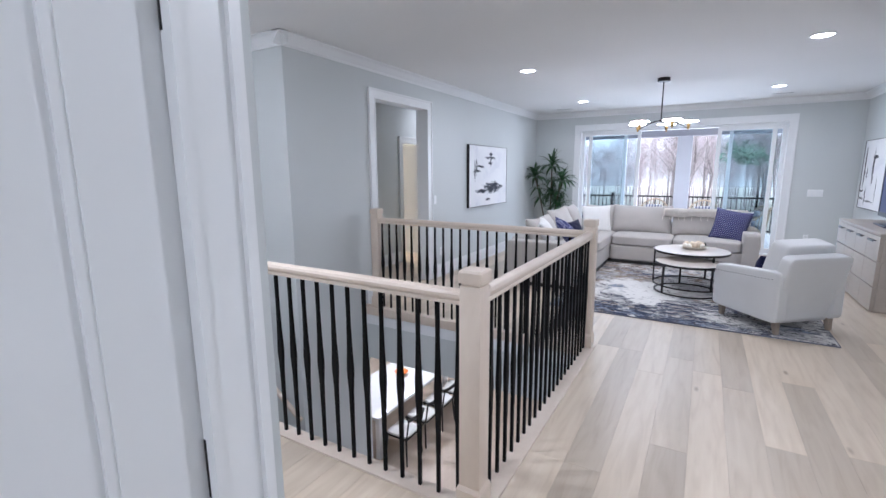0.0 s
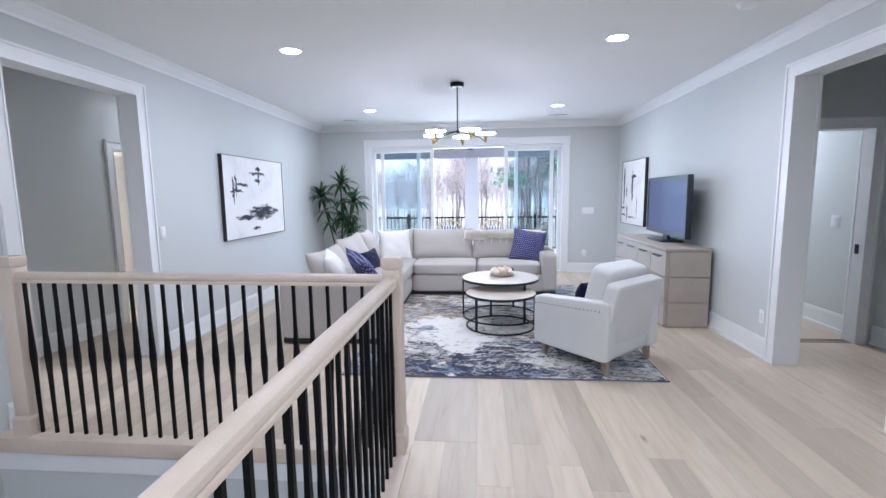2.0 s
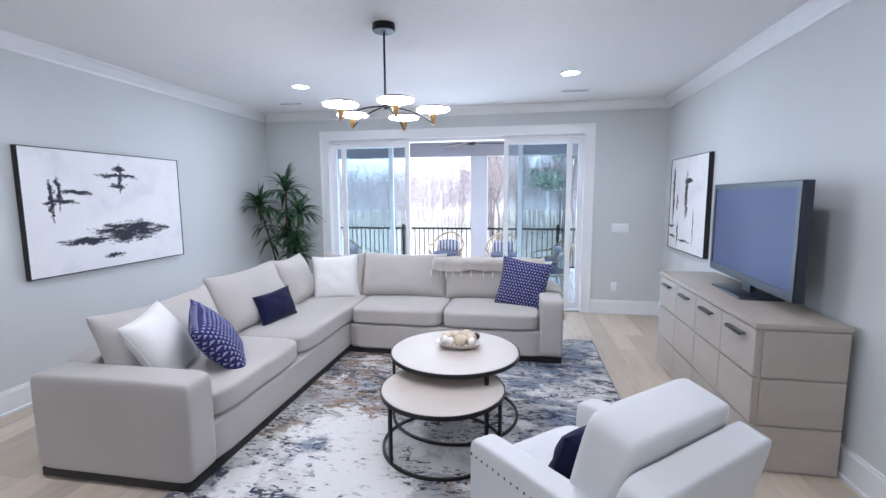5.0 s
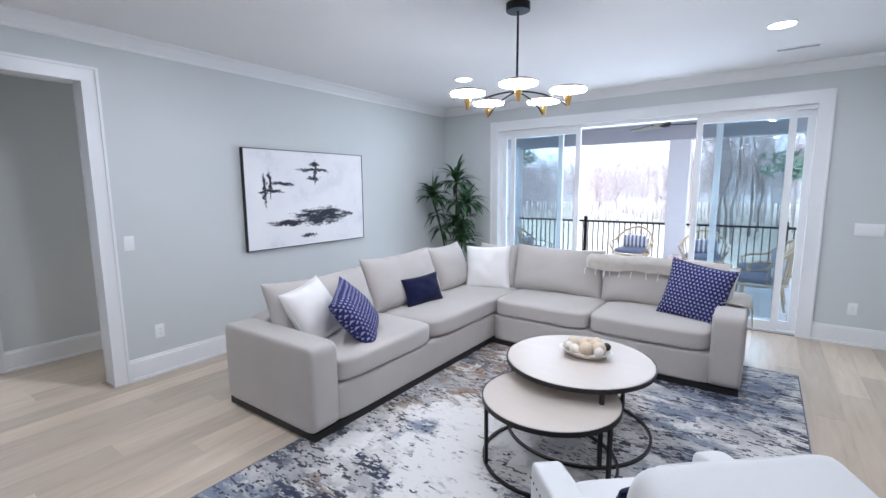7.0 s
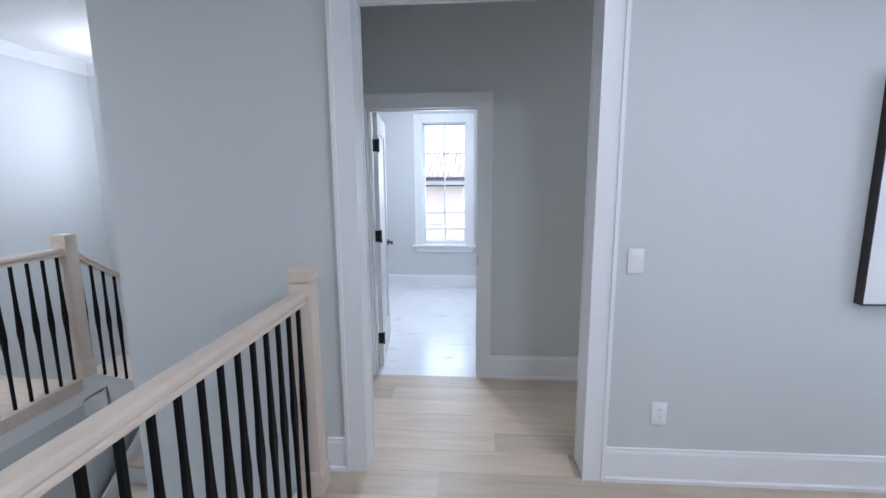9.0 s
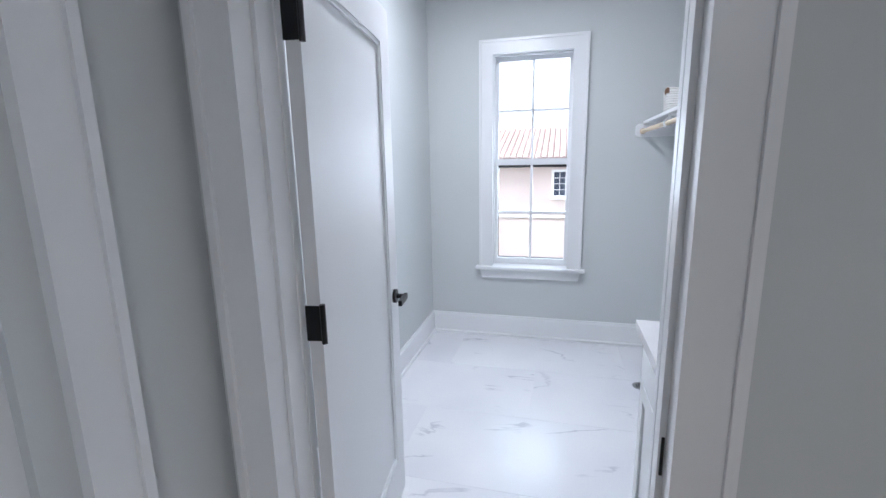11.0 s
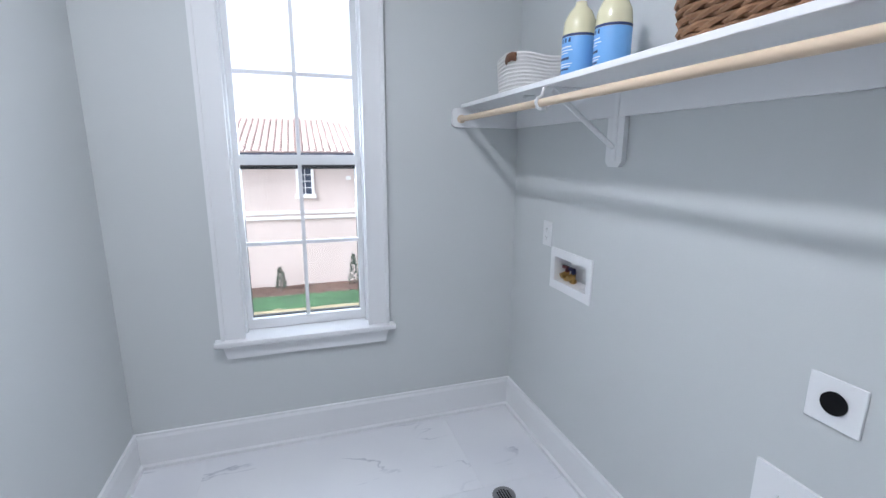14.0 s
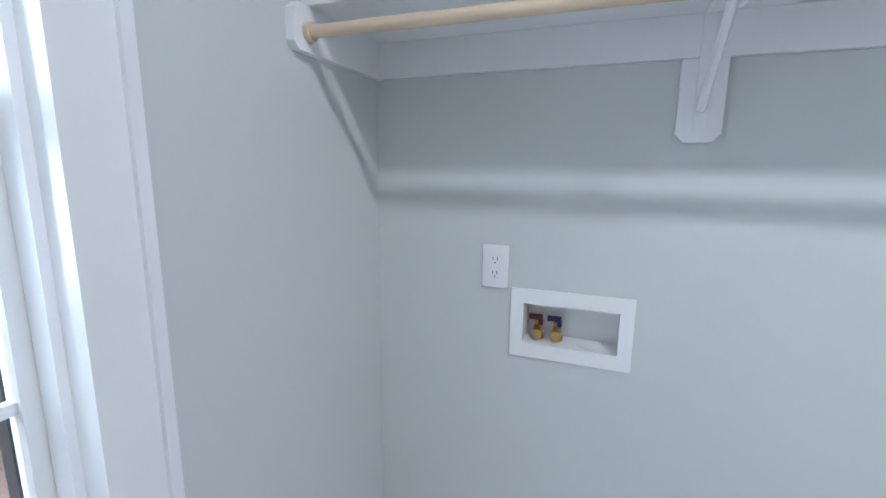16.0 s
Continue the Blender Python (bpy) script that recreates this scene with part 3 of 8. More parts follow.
panel_door("laundry_door", 0.775, 2.0, pose(-4.012, 4.575, 0.012, 0, 0, 187), "white painted panel door standing open into the laundry", hinge_side=-1)
panel_door("closet_door", 0.59, 2.0, pose(-3.553, 4.372, 0.012, 0, 0, 0), "closed white painted closet door in the hall", hinge_side=1, handle=False)
panel_door("bedroom_door", 0.73, 2.0, pose(-4.012, 7.605, 0.012, 0, 0, 178), "white painted bedroom door standing open", hinge_side=1)
panel_door("corridor_door", 0.825, 2.0, pose(-0.071, 0.963, 0.012, 0, 0, -90), "closed white painted panel door beside the corridor", hinge_side=1)
bm = bmesh.new()
cube(bm, 3.823, 3.829, 6.59, 6.63, 0.86, 0.95)
tagged(part("latch_plate", bm, M_black), "small black latch plate on the white door jamb", "latch")
bm = bmesh.new()
cube(bm, -3.96, -3.92, 5.342, 5.348, 0.87, 0.95)
tagged(part("strike_plate", bm, M_black), "small black strike plate on the white laundry jamb", "latch")

# --- the stair rail: newels, handrails and iron balusters ---


def newel_mesh():
    bm = bmesh.new()
    cube(bm, -0.05, 0.05, -0.05, 0.05, 0.0, 1.054)
    bevel(bm, 0.004)
    return mesh_of("post", bm, M_oak, True)


def cap_mesh():
    bm = bmesh.new()
    cube(bm, -0.043, 0.043, -0.043, 0.043, 1.05, 1.066)
    cube(bm, -0.053, 0.053, -0.053, 0.053, 1.066, 1.112)
    vs = cube(bm, -0.053, 0.053, -0.053, 0.053, 1.1121, 1.121)
    for v in vs[4:]:
        v.co.x *= 0.9
        v.co.y *= 0.9
    return mesh_of("cap", bm, M_oak)


def foot_mesh():
    bm = bmesh.new()
    cube(bm, -0.060, 0.060, -0.060, 0.060, 0.0, 0.105)
    vs = cube(bm, -0.060, 0.060, -0.060, 0.060, 0.1055, 0.125)
    for v in vs[4:]:
        v.co.x *= 0.86
        v.co.y *= 0.86
    return mesh_of("plinth", bm, M_oak)


def baluster_mesh(h=0.968):
    """A square iron bar that swells to a flat blade in the middle."""
    bm = bmesh.new()
    prof = [(0.0, 0.008, 0.008), (0.18, 0.008, 0.008), (0.40, 0.0105, 0.009), (0.50, 0.0170, 0.0095), (0.53, 0.0175, 0.0095), (0.66, 0.0115, 0.0085), (0.80, 0.008, 0.008), (1.0, 0.008, 0.008)]
    rings = [[bm.verts.new((sx * a, sy * b, z * h)) for sx, sy in ((-1, -1), (1, -1), (1, 1), (-1, 1))] for z, a, b in prof]
    for p, q in zip(rings, rings[1:]):
        for k in range(4):
            bm.faces.new((p[k], p[(k + 1) % 4], q[(k + 1) % 4], q[k]))
    bm.faces.new(rings[0][::-1])
    bm.faces.new(rings[-1])
    return mesh_of("baluster", bm, M_iron)


ME_post, ME_cap, ME_foot, ME_bal = newel_mesh(), cap_mesh(), foot_mesh(), baluster_mesh()


def newel(x, y, label, z=0.012):
    root = base("newel_post", pose(x, y, z), label, "newel post", "newel posts of the stair rail")
    for nm, me in (("post", ME_post), ("cap", ME_cap), ("plinth", ME_foot)):
        new(nm, me).parent = root
    return root


RAIL = [(-0.030, 0.0), (0.030, 0.0), (0.030, 0.012), (0.026, 0.018), (0.034, 0.030), (0.034, 0.044), (0.026, 0.056), (0.012, 0.062), (-0.012, 0.062), (-0.026, 0.056), (-0.034, 0.044), (-0.034, 0.030), (-0.026, 0.018), (-0.030, 0.012)]


def railing(p, q, n, label, z0=0.012, top=0.974):
    """Handrail and n balusters between two newels at p and q (x, y, z of the foot)."""
    p, q = Vector(p), Vector(q)
    root = base("stair_railing", Matrix.Translation(p), label, "railing", "rails round the stairwell")
    d = q - p
    flat = Vector((d.x, d.y, 0)).normalized()
    side = Vector((-flat.y, flat.x, 0))
    bm = bmesh.new()
    ends = []
    for c in (Vector((0, 0, 0)) + d.normalized() * 0.05, d - d.normalized() * 0.05):
        ends.append([bm.verts.new(c + side * a + Vector((0, 0, top + u))) for a, u in RAIL])
    m = len(RAIL)
    for k in range(m):
        bm.faces.new((ends[0][k], ends[0][(k + 1) % m], ends[1][(k + 1) % m], ends[1][k]))
    bm.faces.new(ends[0])
    bm.faces.new(ends[1][::-1])
    part("handrail", bm, M_oak, root, "pale oak handrail", smooth=30)
    yaw = math.atan2(d.y, d.x)
    for k in range(n):
        c = d * ((k + 0.75) / (n + 0.5))
        ob = new("baluster", ME_bal)
        ob.parent = root
        ob.matrix_local = pose(c.x, c.y, c.z + z0, 0, 0, math.degrees(yaw))
    return root


newel(-0.22, 2.255, "square pale oak newel post at the stairwell corner")
newel(-0.22, 4.485, "square pale oak newel post at the stairwell corner")
newel(-2.565, 4.535, "square pale oak newel post beside the cased opening")
newel(-1.98, 2.255, "square pale oak newel post along the landing rail")
newel(-3.72, 2.255, "square pale oak newel post at the head of the stairs")
railing((-0.22, 2.255, 0), (-0.22, 4.485, 0), 22, "pale oak handrail over black iron balusters")
railing((-2.565, 4.535, 0), (-0.22, 4.485, 0), 23, "pale oak handrail over black iron balusters")
railing((-1.98, 2.255, 0), (-0.22, 2.255, 0), 16, "pale oak handrail over black iron balusters")
railing((-3.72, 2.255, 0), (-1.98, 2.255, 0), 15, "pale oak handrail over black iron balusters")
railing((-3.72, 2.26, 0), (-4.52, 2.26, -0.52), 7, "pale oak stair rail sloping down over black balusters", z0=0.05)

# --- the stairs ---
M_tread = M_oak


def flight(name, x0, y0, y1, z0, n, run_x, rise, label):
    root = base(name, pose(x0, (y0 + y1) / 2, z0 - n * rise), label, "stairs", kind="structure")
    h = (y1 - y0) / 2
    for k in range(n):
        top = (n - 1 - k) * rise
        a, b = sorted((k * run_x, (k + 1) * run_x))
        s = 1 if run_x > 0 else -1
        bm = bmesh.new()
        cube(bm, a - 0.02, b + 0.02, -h, h, top - 0.03, top)
        bevel(bm, 0.008)
        part("tread", bm, M_tread, root, smooth=True)
        bm = bmesh.new()
        cube(bm, *sorted((k * run_x, k * run_x + 0.018 * s)), -h, h, top + 0.0005, top + rise - 0.031)
        part("riser", bm, M_trim, root)
    bm = bmesh.new()
    for yy in (h - 0.02, -h):
        vs = [bm.verts.new((x, y, z)) for y in (yy, yy + 0.02) for x, z in ((0, n * rise + 0.08), (0, n * rise - 0.30), (n * run_x, -0.25), (n * run_x, 0.12))]
        for f in ((0, 1, 2, 3), (4, 7, 6, 5), (0, 4, 5, 1), (1, 5, 6, 2), (2, 6, 7, 3), (3, 7, 4, 0)):
            bm.faces.new([vs[i] for i in f])
    part("stringer", bm, M_trim, root)
    return root


flight("upper_stairs", -3.66, 1.12, 2.24, 0.0, 3, -0.26, 0.18, "pale oak stairs with white risers going down")
for k, zt2 in enumerate((-0.24, -0.42, -0.60)):
    plate("stair_side_wall", (-3.66 - 0.26 * (k + 1), -3.661 - 0.26 * k, 2.16, 2.215, LOW, zt2), M_wall, "pale grey painted wall under the upper flight", "wall")
newel(-4.50, 2.26, "square pale oak newel post at the foot of the short flight", -0.54)
structure(slab("stair_landing", (-5.43, -4.44, 1.1, 3.80, -0.74, -0.54), M_oak), "pale oak stair landing", "landing")
flight("lower_stairs", -4.44, 2.32, 3.48, -0.54, 13, 0.255, 0.18, "pale oak stairs with white risers along the wall")
root = base("wall_handrail", pose(0, 0, 0), "pale oak handrail sloping along the stair wall", "handrail")
bm = bmesh.new()
rod(bm, (-4.35, 3.42, 0.23), (-2.70, 3.42, -0.90), 0.026, seg=14)
part("rail", bm, M_oak, root, smooth=True)
for f in (0.1, 0.5, 0.9):
    x, z = -4.35 + 1.65 * f, 0.23 - 1.13 * f
    bm = bmesh.new()
    tube(bm, [(x, 3.50, z - 0.07), (x, 3.455, z - 0.07), (x, 3.425, z - 0.05), (x, 3.42, z - 0.02)], 0.007)
    part("bracket", bm, M_black, root)

# --- the sliding glass door ---
root = base("window_1", pose(0, 0, 0), "wide white sliding glass door, its middle panels open", "sliding door", kind="structure")
bm = bmesh.new()
casing(bm, "y", NY, -1, -1.775, 1.76, 2.365, 0.115)
part("door_casing", bm, M_trim, root)
bm = bmesh.new()
lining(bm, "y", NY + 0.001, NY + 0.2, -1.765, 1.75, 2.355)
cube(bm, -1.765, 1.75, NY + 0.03, NY + 0.19, 0.0, 0.022)
cube(bm, -1.765, 1.75, NY + 0.04, NY + 0.18, 2.315, 2.3545)
part("window_frame", bm, M_trim, root)


def slider(x0, x1, y, material, pull=None):
    s, b = 0.062, 0.09
    z0, z1 = 0.023, 2.314
    leaf = part("door_leaf", (lambda bm: [cube(bm, x0, x0 + s, y - 0.02, y + 0.02, z0, z1), cube(bm, x1 - s, x1, y - 0.02, y + 0.02, z0, z1),
                                          cube(bm, x0 + s, x1 - s, y - 0.02, y + 0.02, z0, z0 + b), cube(bm, x0 + s, x1 - s, y - 0.02, y + 0.02, z1 - 0.065, z1)] and bm)(bmesh.new()), M_trim, root)
    bm = bmesh.new()
    cube(bm, x0 + s - 0.005, x1 - s + 0.005, y - 0.004, y + 0.004, z0 + b - 0.005, z1 - 0.06)
    g = part("pane", bm, material, leaf)
    g.visible_shadow = False
    if pull is not None:
        bm = bmesh.new()
        tube(bm, [(pull, y - 0.02, 0.95), (pull, y - 0.05, 0.98), (pull, y - 0.05, 1.17), (pull, y - 0.02, 1.20)], 0.010)
        part("pull_handle", bm, M_trim, leaf)


slider(-1.765, -0.86, NY + 0.14, M_glass_tint)
slider(-1.60, -0.60, NY + 0.07, M_glass_tint, -0.63)
slider(0.90, 1.75, NY + 0.14, M_glass_tint)
slider(0.71, 1.60, NY + 0.07, M_glass_tint, 0.74)

# --- the laundry window ---
root = base("window_2", pose(0, 0, 0), "white double-hung window with grilles in the laundry", "window", kind="structure")
WF = -6.675
y0, y1, zs, zt = 4.61, 5.22, 0.62, 2.25
bm = bmesh.new()
casing(bm, "x", WF, 1, y0, y1, zt, 0.095, z0=0.605)
part("window_casing", bm, M_trim, root)
bm = bmesh.new()
cube(bm, WF - 0.10, WF + 0.055, y0 - 0.125, y1 + 0.125, 0.578, 0.605)
bevel(bm, 0.006)
part("window_sill", bm, M_trim, root, smooth=True)
bm = bmesh.new()
vs = cube(bm, WF, WF + 0.022, y0 - 0.095, y1 + 0.095, 0.508, 0.5775)
for v in vs[:4]:
    v.co.y += 0.02 if v.co.y < 5 else -0.02
part("apron", bm, M_trim, root)
bm = bmesh.new()
lining(bm, "x", WF - 0.163, WF + 0.001, y0, y1, zt, z0=0.605)
part("window_frame", bm, M_trim, root)


def sash(x, za, zb):
    s = 0.036
    bm = bmesh.new()
    for b in ((y0, y0 + s, za, zb), (y1 - s, y1, za, zb), (y0 + s, y1 - s, za, za + s + 0.012), (y0 + s, y1 - s, zb - s, zb)):
        cube(bm, x - 0.017, x + 0.017, *b)
    leaf = part("sash", bm, M_trim, root)
    ym, zm = (y0 + y1) / 2, (za + zb) / 2 + 0.006
    bm = bmesh.new()
    cube(bm, x - 0.009, x + 0.009, ym - 0.009, ym + 0.009, za + s + 0.012, zb - s)
    part("muntin", bm, M_trim, leaf)
    bm = bmesh.new()
    cube(bm, x - 0.0085, x + 0.0085, y0 + s, ym - 0.009, zm - 0.009, zm + 0.009)
    cube(bm, x - 0.0085, x + 0.0085, ym + 0.009, y1 - s, zm - 0.009, zm + 0.009)
    part("muntin", bm, M_trim, leaf)
    bm = bmesh.new()
    cube(bm, x - 0.002, x + 0.002, y0 + s - 0.004, y1 - s + 0.004, za + s + 0.008, zb - s + 0.004)
    g = part("pane", bm, M_glass, leaf)
    g.visible_shadow = False


sash(WF - 0.108, 0.606, 1.455)
sash(WF - 0.143, 1.418, zt - 0.001)
for b in ((y0, y0 + 0.014, 0.606, zt), (y1 - 0.014, y1, 0.606, zt), (y0 + 0.014, y1 - 0.014, zt - 0.014, zt)):
    bm = bmesh.new()
    cube(bm, WF - 0.088, WF - 0.045, *b)
    part("window_stop", bm, M_trim, root)
bm = bmesh.new()
for b in ((y0 + 0.001, y0 + 0.036, 0.602, 1.416), (y1 - 0.036, y1 - 0.001, 0.602, 1.416), (y0 + 0.036, y1 - 0.036, 1.397, 1.416), (y0 + 0.036, y1 - 0.036, 0.602, 0.655)):
    cube(bm, WF - 0.163, WF - 0.134, *b)
part("screen_frame", bm, M_pull_dark, root, "dark insect screen frame")
for yy in (4.77, 5.06):
    bm = bmesh.new()
    cube(bm, WF - 0.123, WF - 0.088, yy - 0.028, yy + 0.028, 1.4555, 1.467)
    bevel(bm, 0.003)
    part("sash_lock", bm, M_plate, root)


# --- switch plates and sockets ---
def wall_plate(name, m, label, cat, w=0.072, h=0.118, socket=False, toggles=1):
    """A plate in its own frame: x across, z up, y out of the wall."""
    root = base(name, m, label, cat)
    bm = bmesh.new()
    cube(bm, -w / 2, w / 2, 0, 0.006, -h / 2, h / 2)
    bevel(bm, 0.002)
    part("plate", bm, M_plate, root, smooth=True)
    for k in range(toggles):
        cx = (k - (toggles - 1) / 2) * 0.046
        bm = bmesh.new()
        cube(bm, cx - 0.017, cx + 0.017, 0.0062, 0.0085, -0.034, 0.034)
        bevel(bm, 0.0008, 1)
        rocker = part("receptacle" if socket else "rocker", bm, M_plate, root)
        if socket:
            for dz in (-0.019, 0.019):
                for dx, hh in ((-0.006, 0.0045), (0.006, 0.0035)):
                    bm = bmesh.new()
                    cube(bm, cx + dx - 0.0011, cx + dx + 0.0011, 0.0086, 0.0089, dz - hh + 0.003, dz + hh + 0.003)
                    part("slot", bm, M_black, rocker)
                bm = bmesh.new()
                rod(bm, (cx, 0.0084, dz - 0.008), (cx, 0.0089, dz - 0.008), 0.0022, seg=8)
                part("slot", bm, M_black, rocker)
    return root


wall_plate("light_switch", pose(WX + 0.001, 6.08, 1.14, 0, 0, -90), "white rocker light switch beside the opening", "light switch")
wall_plate("wall_socket", pose(WX + 0.001, 6.24, 0.37, 0, 0, -90), "white double wall socket above the baseboard", "wall socket", socket=True)
wall_plate("light_switch", pose(2.22, NY - 0.001, 1.14, 0, 0, 180), "white wide plate with four rocker switches", "light switch", w=0.21, toggles=4)
wall_plate("wall_socket", pose(2.17, NY - 0.001, 0.36, 0, 0, 180), "white double wall socket above the baseboard", "wall socket", socket=True)
wall_plate("wall_socket", pose(EX - 0.001, 6.16, 0.36, 0, 0, 90), "white double wall socket beside the opening", "wall socket", socket=True)
wall_plate("light_switch", pose(3.999, 7.12, 1.14, 0, 0, 90), "white wide switch plate in the passage", "light switch", w=0.12, toggles=2)
wall_plate("wall_socket", pose(-6.315, 6.029, 1.105, 0, 0, 180), "white double wall socket beside the washer box", "wall socket", socket=True)

# --- ceiling lights ---


def downlight(x, y, z, power, label="round recessed ceiling light, switched on, real or added fill", color=(1.0, 0.95, 0.9)):
    root = base("ceiling_light", pose(x, y, z), label, "ceiling light", "recessed ceiling lights")
    bm = bmesh.new()
    lathe(bm, [(0.081, -0.003), (0.084, -0.008), (0.096, -0.006), (0.100, 0.0)], 36)
    part("trim_ring", bm, M_plate, root, smooth=True)
    bm = bmesh.new()
    lathe(bm, [(0.0, -0.010), (0.050, -0.009), (0.082, -0.0035)], 36)
    part("diffuser", bm, M_lamp, root, "glowing white diffuser")
    can_lamp(x, y, z - 0.016, power, color)


for x, y in ((-1.40, 6.09), (1.40, 6.09), (-1.40, 8.96), (1.40, 8.96)):
    downlight(x, y, H, 2.4)
# the laundry light follows the shelf's shadow; the others are unseen, added as fill
for x, y, p in ((-1.6, 1.7, 5.8), (1.5, 2.4, 5.8), (0.65, -0.9, 4.6), (-5.25, 4.72, 6.1), (3.45, 8.4, 6.0), (-3.4, 7.6, 1.5)):
    downlight(x, y, H, p)
# unseen lamps added to brighten the storey below
for x, y in ((-4.2, 6.8), (-1.4, 6.0), (-4.5, 8.6)):
    downlight(x, y, -0.36, 6)
# unseen warm lamp added to light up the bedroom door
downlight(-5.2, 7.7, H, 14, color=(1.0, 0.80, 0.58))
for x, y in ((1.53, 9.74), (-1.95, 9.77)):
    root = base("ceiling_vent", pose(x, y, H - 0.001), "slim white ceiling air vent", "air vent", "ceiling vents")
    bm = bmesh.new()
    cube(bm, -0.16, 0.16, -0.035, 0.035, -0.006, 0)
    bevel(bm, 0.002, 1)
    part("frame", bm, M_plate, root)
    for k in range(3):
        bm = bmesh.new()
        cube(bm, -0.145, 0.145, -0.022 + k * 0.016, -0.014 + k * 0.016, -0.0068, -0.0061)
        part("slot", bm, M_black, root)
root = base("smoke_detector", pose(2.09, 5.49, H), "round white smoke detector on the ceiling", "smoke detector")
bm = bmesh.new()
lathe(bm, [(0.0, -0.034), (0.045, -0.034), (0.058, -0.026), (0.066, -0.008), (0.068, 0.0)], 32)
part("cover", bm, M_plate, root, smooth=True)

# ---- living room things ----
M_sofa = mat("oatmeal_linen", (0.475, 0.447, 0.42), 0.9, var=0.05, scale=3, fine=320, bump=0.28, spec=0.2, sheen=0.25)
M_chair = mat("white_upholstery", (0.70, 0.70, 0.70), 0.85, var=0.03, scale=3, fine=300, bump=0.22, spec=0.25, sheen=0.2)
M_white_fab = mat("white_cotton", (0.80, 0.79, 0.77), 0.9, var=0.03, scale=4, fine=260, bump=0.25, spec=0.2)
M_navy = mat("navy_velvet", (0.008, 0.010, 0.042), 0.85, var=0.15, scale=5, fine=200, bump=0.2, spec=0.15, sheen=0.1)
M_throw = mat("cream_throw", (0.82, 0.78, 0.72), 0.95, var=0.06, scale=14, fine=150, bump=0.5, spec=0.1)
M_base = mat("black_stained_wood", (0.012, 0.011, 0.011), 0.5, var=0.2)
M_leg = mat("greyed_oak_leg", (0.33, 0.27, 0.22), 0.55, var=0.1, fine=50, stretch=(1, 1, 0.3))
M_dresser = mat("washed_grey_oak", (0.43, 0.385, 0.335), 0.5, var=0.07, scale=2.2, fine=26, bump=0.10, tint=(0.34, 0.30, 0.26), stretch=(1, 0.25, 1.6))
M_darkoak = mat("weathered_dark_oak", (0.20, 0.165, 0.145), 0.6, var=0.15, scale=4, fine=40, bump=0.12, tint=(0.11, 0.09, 0.08), stretch=(1, 1, 0.3))
M_pull = mat("dark_pewter", (0.10, 0.10, 0.105), 0.35, 0.8, var=0.1)
M_table = mat("bleached_wood_top", (0.52, 0.47, 0.415), 0.35, var=0.05, scale=2.5, fine=30, bump=0.04, tint=(0.52, 0.46, 0.40), stretch=(1, 5, 1))
M_steel = mat("blackened_steel", (0.035, 0.033, 0.033), 0.42, 0.7, var=0.15, fine=100, bump=0.05)
M_screen, _sn, _sl, _sb = node_mat("tv_screen", 0.30)
_sb.inputs["Base Color"].default_value = (0.036, 0.046, 0.150, 1)
_sb.inputs["Specular IOR Level"].default_value = 0.25
M_bezel = mat("tv_bezel", (0.018, 0.022, 0.035), 0.3, var=0.05, bump=0.02)


def pattern_navy():
    """Navy cloth woven with small pale scales in rows."""
    m, n, l, b = node_mat("navy_scale_weave", 0.85)
    tc = n.new("ShaderNodeTexCoord")
    mp = n.new("ShaderNodeMapping")
    mp.inputs["Scale"].default_value = (34, 34, 34)
    l.new(tc.outputs["Object"], mp.inputs[0])
    sep = n.new("ShaderNodeSeparateXYZ")
    l.new(mp.outputs[0], sep.inputs[0])

    def f(op, a, c):
        q = n.new("ShaderNodeMath")
        q.operation = op
        for i, v in enumerate((a, c)):
            if v is None:
                continue
            if isinstance(v, float):
                q.inputs[i].default_value = v
            else:
                l.new(v, q.inputs[i])
        return q.outputs[0]
    row = f("FLOOR", sep.outputs[1], None)
    u = f("FRACT", f("ADD", sep.outputs[0], f("MULTIPLY", row, 0.5)), None)
    v = f("FRACT", sep.outputs[1], None)
    du = f("ABSOLUTE", f("SUBTRACT", u, 0.5), None)
    d = f("ADD", du, f("MULTIPLY", v, 0.5))
    mask = f("LESS_THAN", d, 0.33)
    mix = n.new("ShaderNodeMix")
    mix.data_type = "RGBA"
    mix.inputs["A"].default_value = (0.020, 0.022, 0.115, 1)
    mix.inputs["B"].default_value = (0.34, 0.35, 0.50, 1)
    l.new(mask, mix.inputs["Factor"])
    nz = n.new("ShaderNodeTexNoise")
    nz.inputs["Scale"].default_value = 140
    l.new(tc.outputs["Object"], nz.inputs[0])
    l.new(mix.outputs["Result"], b.inputs["Base Color"])
    bp = n.new("ShaderNodeBump")
    bp.inputs["Strength"].default_value, bp.inputs["Distance"].default_value = 0.4, 0.003
    l.new(f("ADD", mask, nz.outputs["Fac"]), bp.inputs["Height"])
    l.new(bp.outputs[0], b.inputs["Normal"])
    return m


M_scale = pattern_navy()


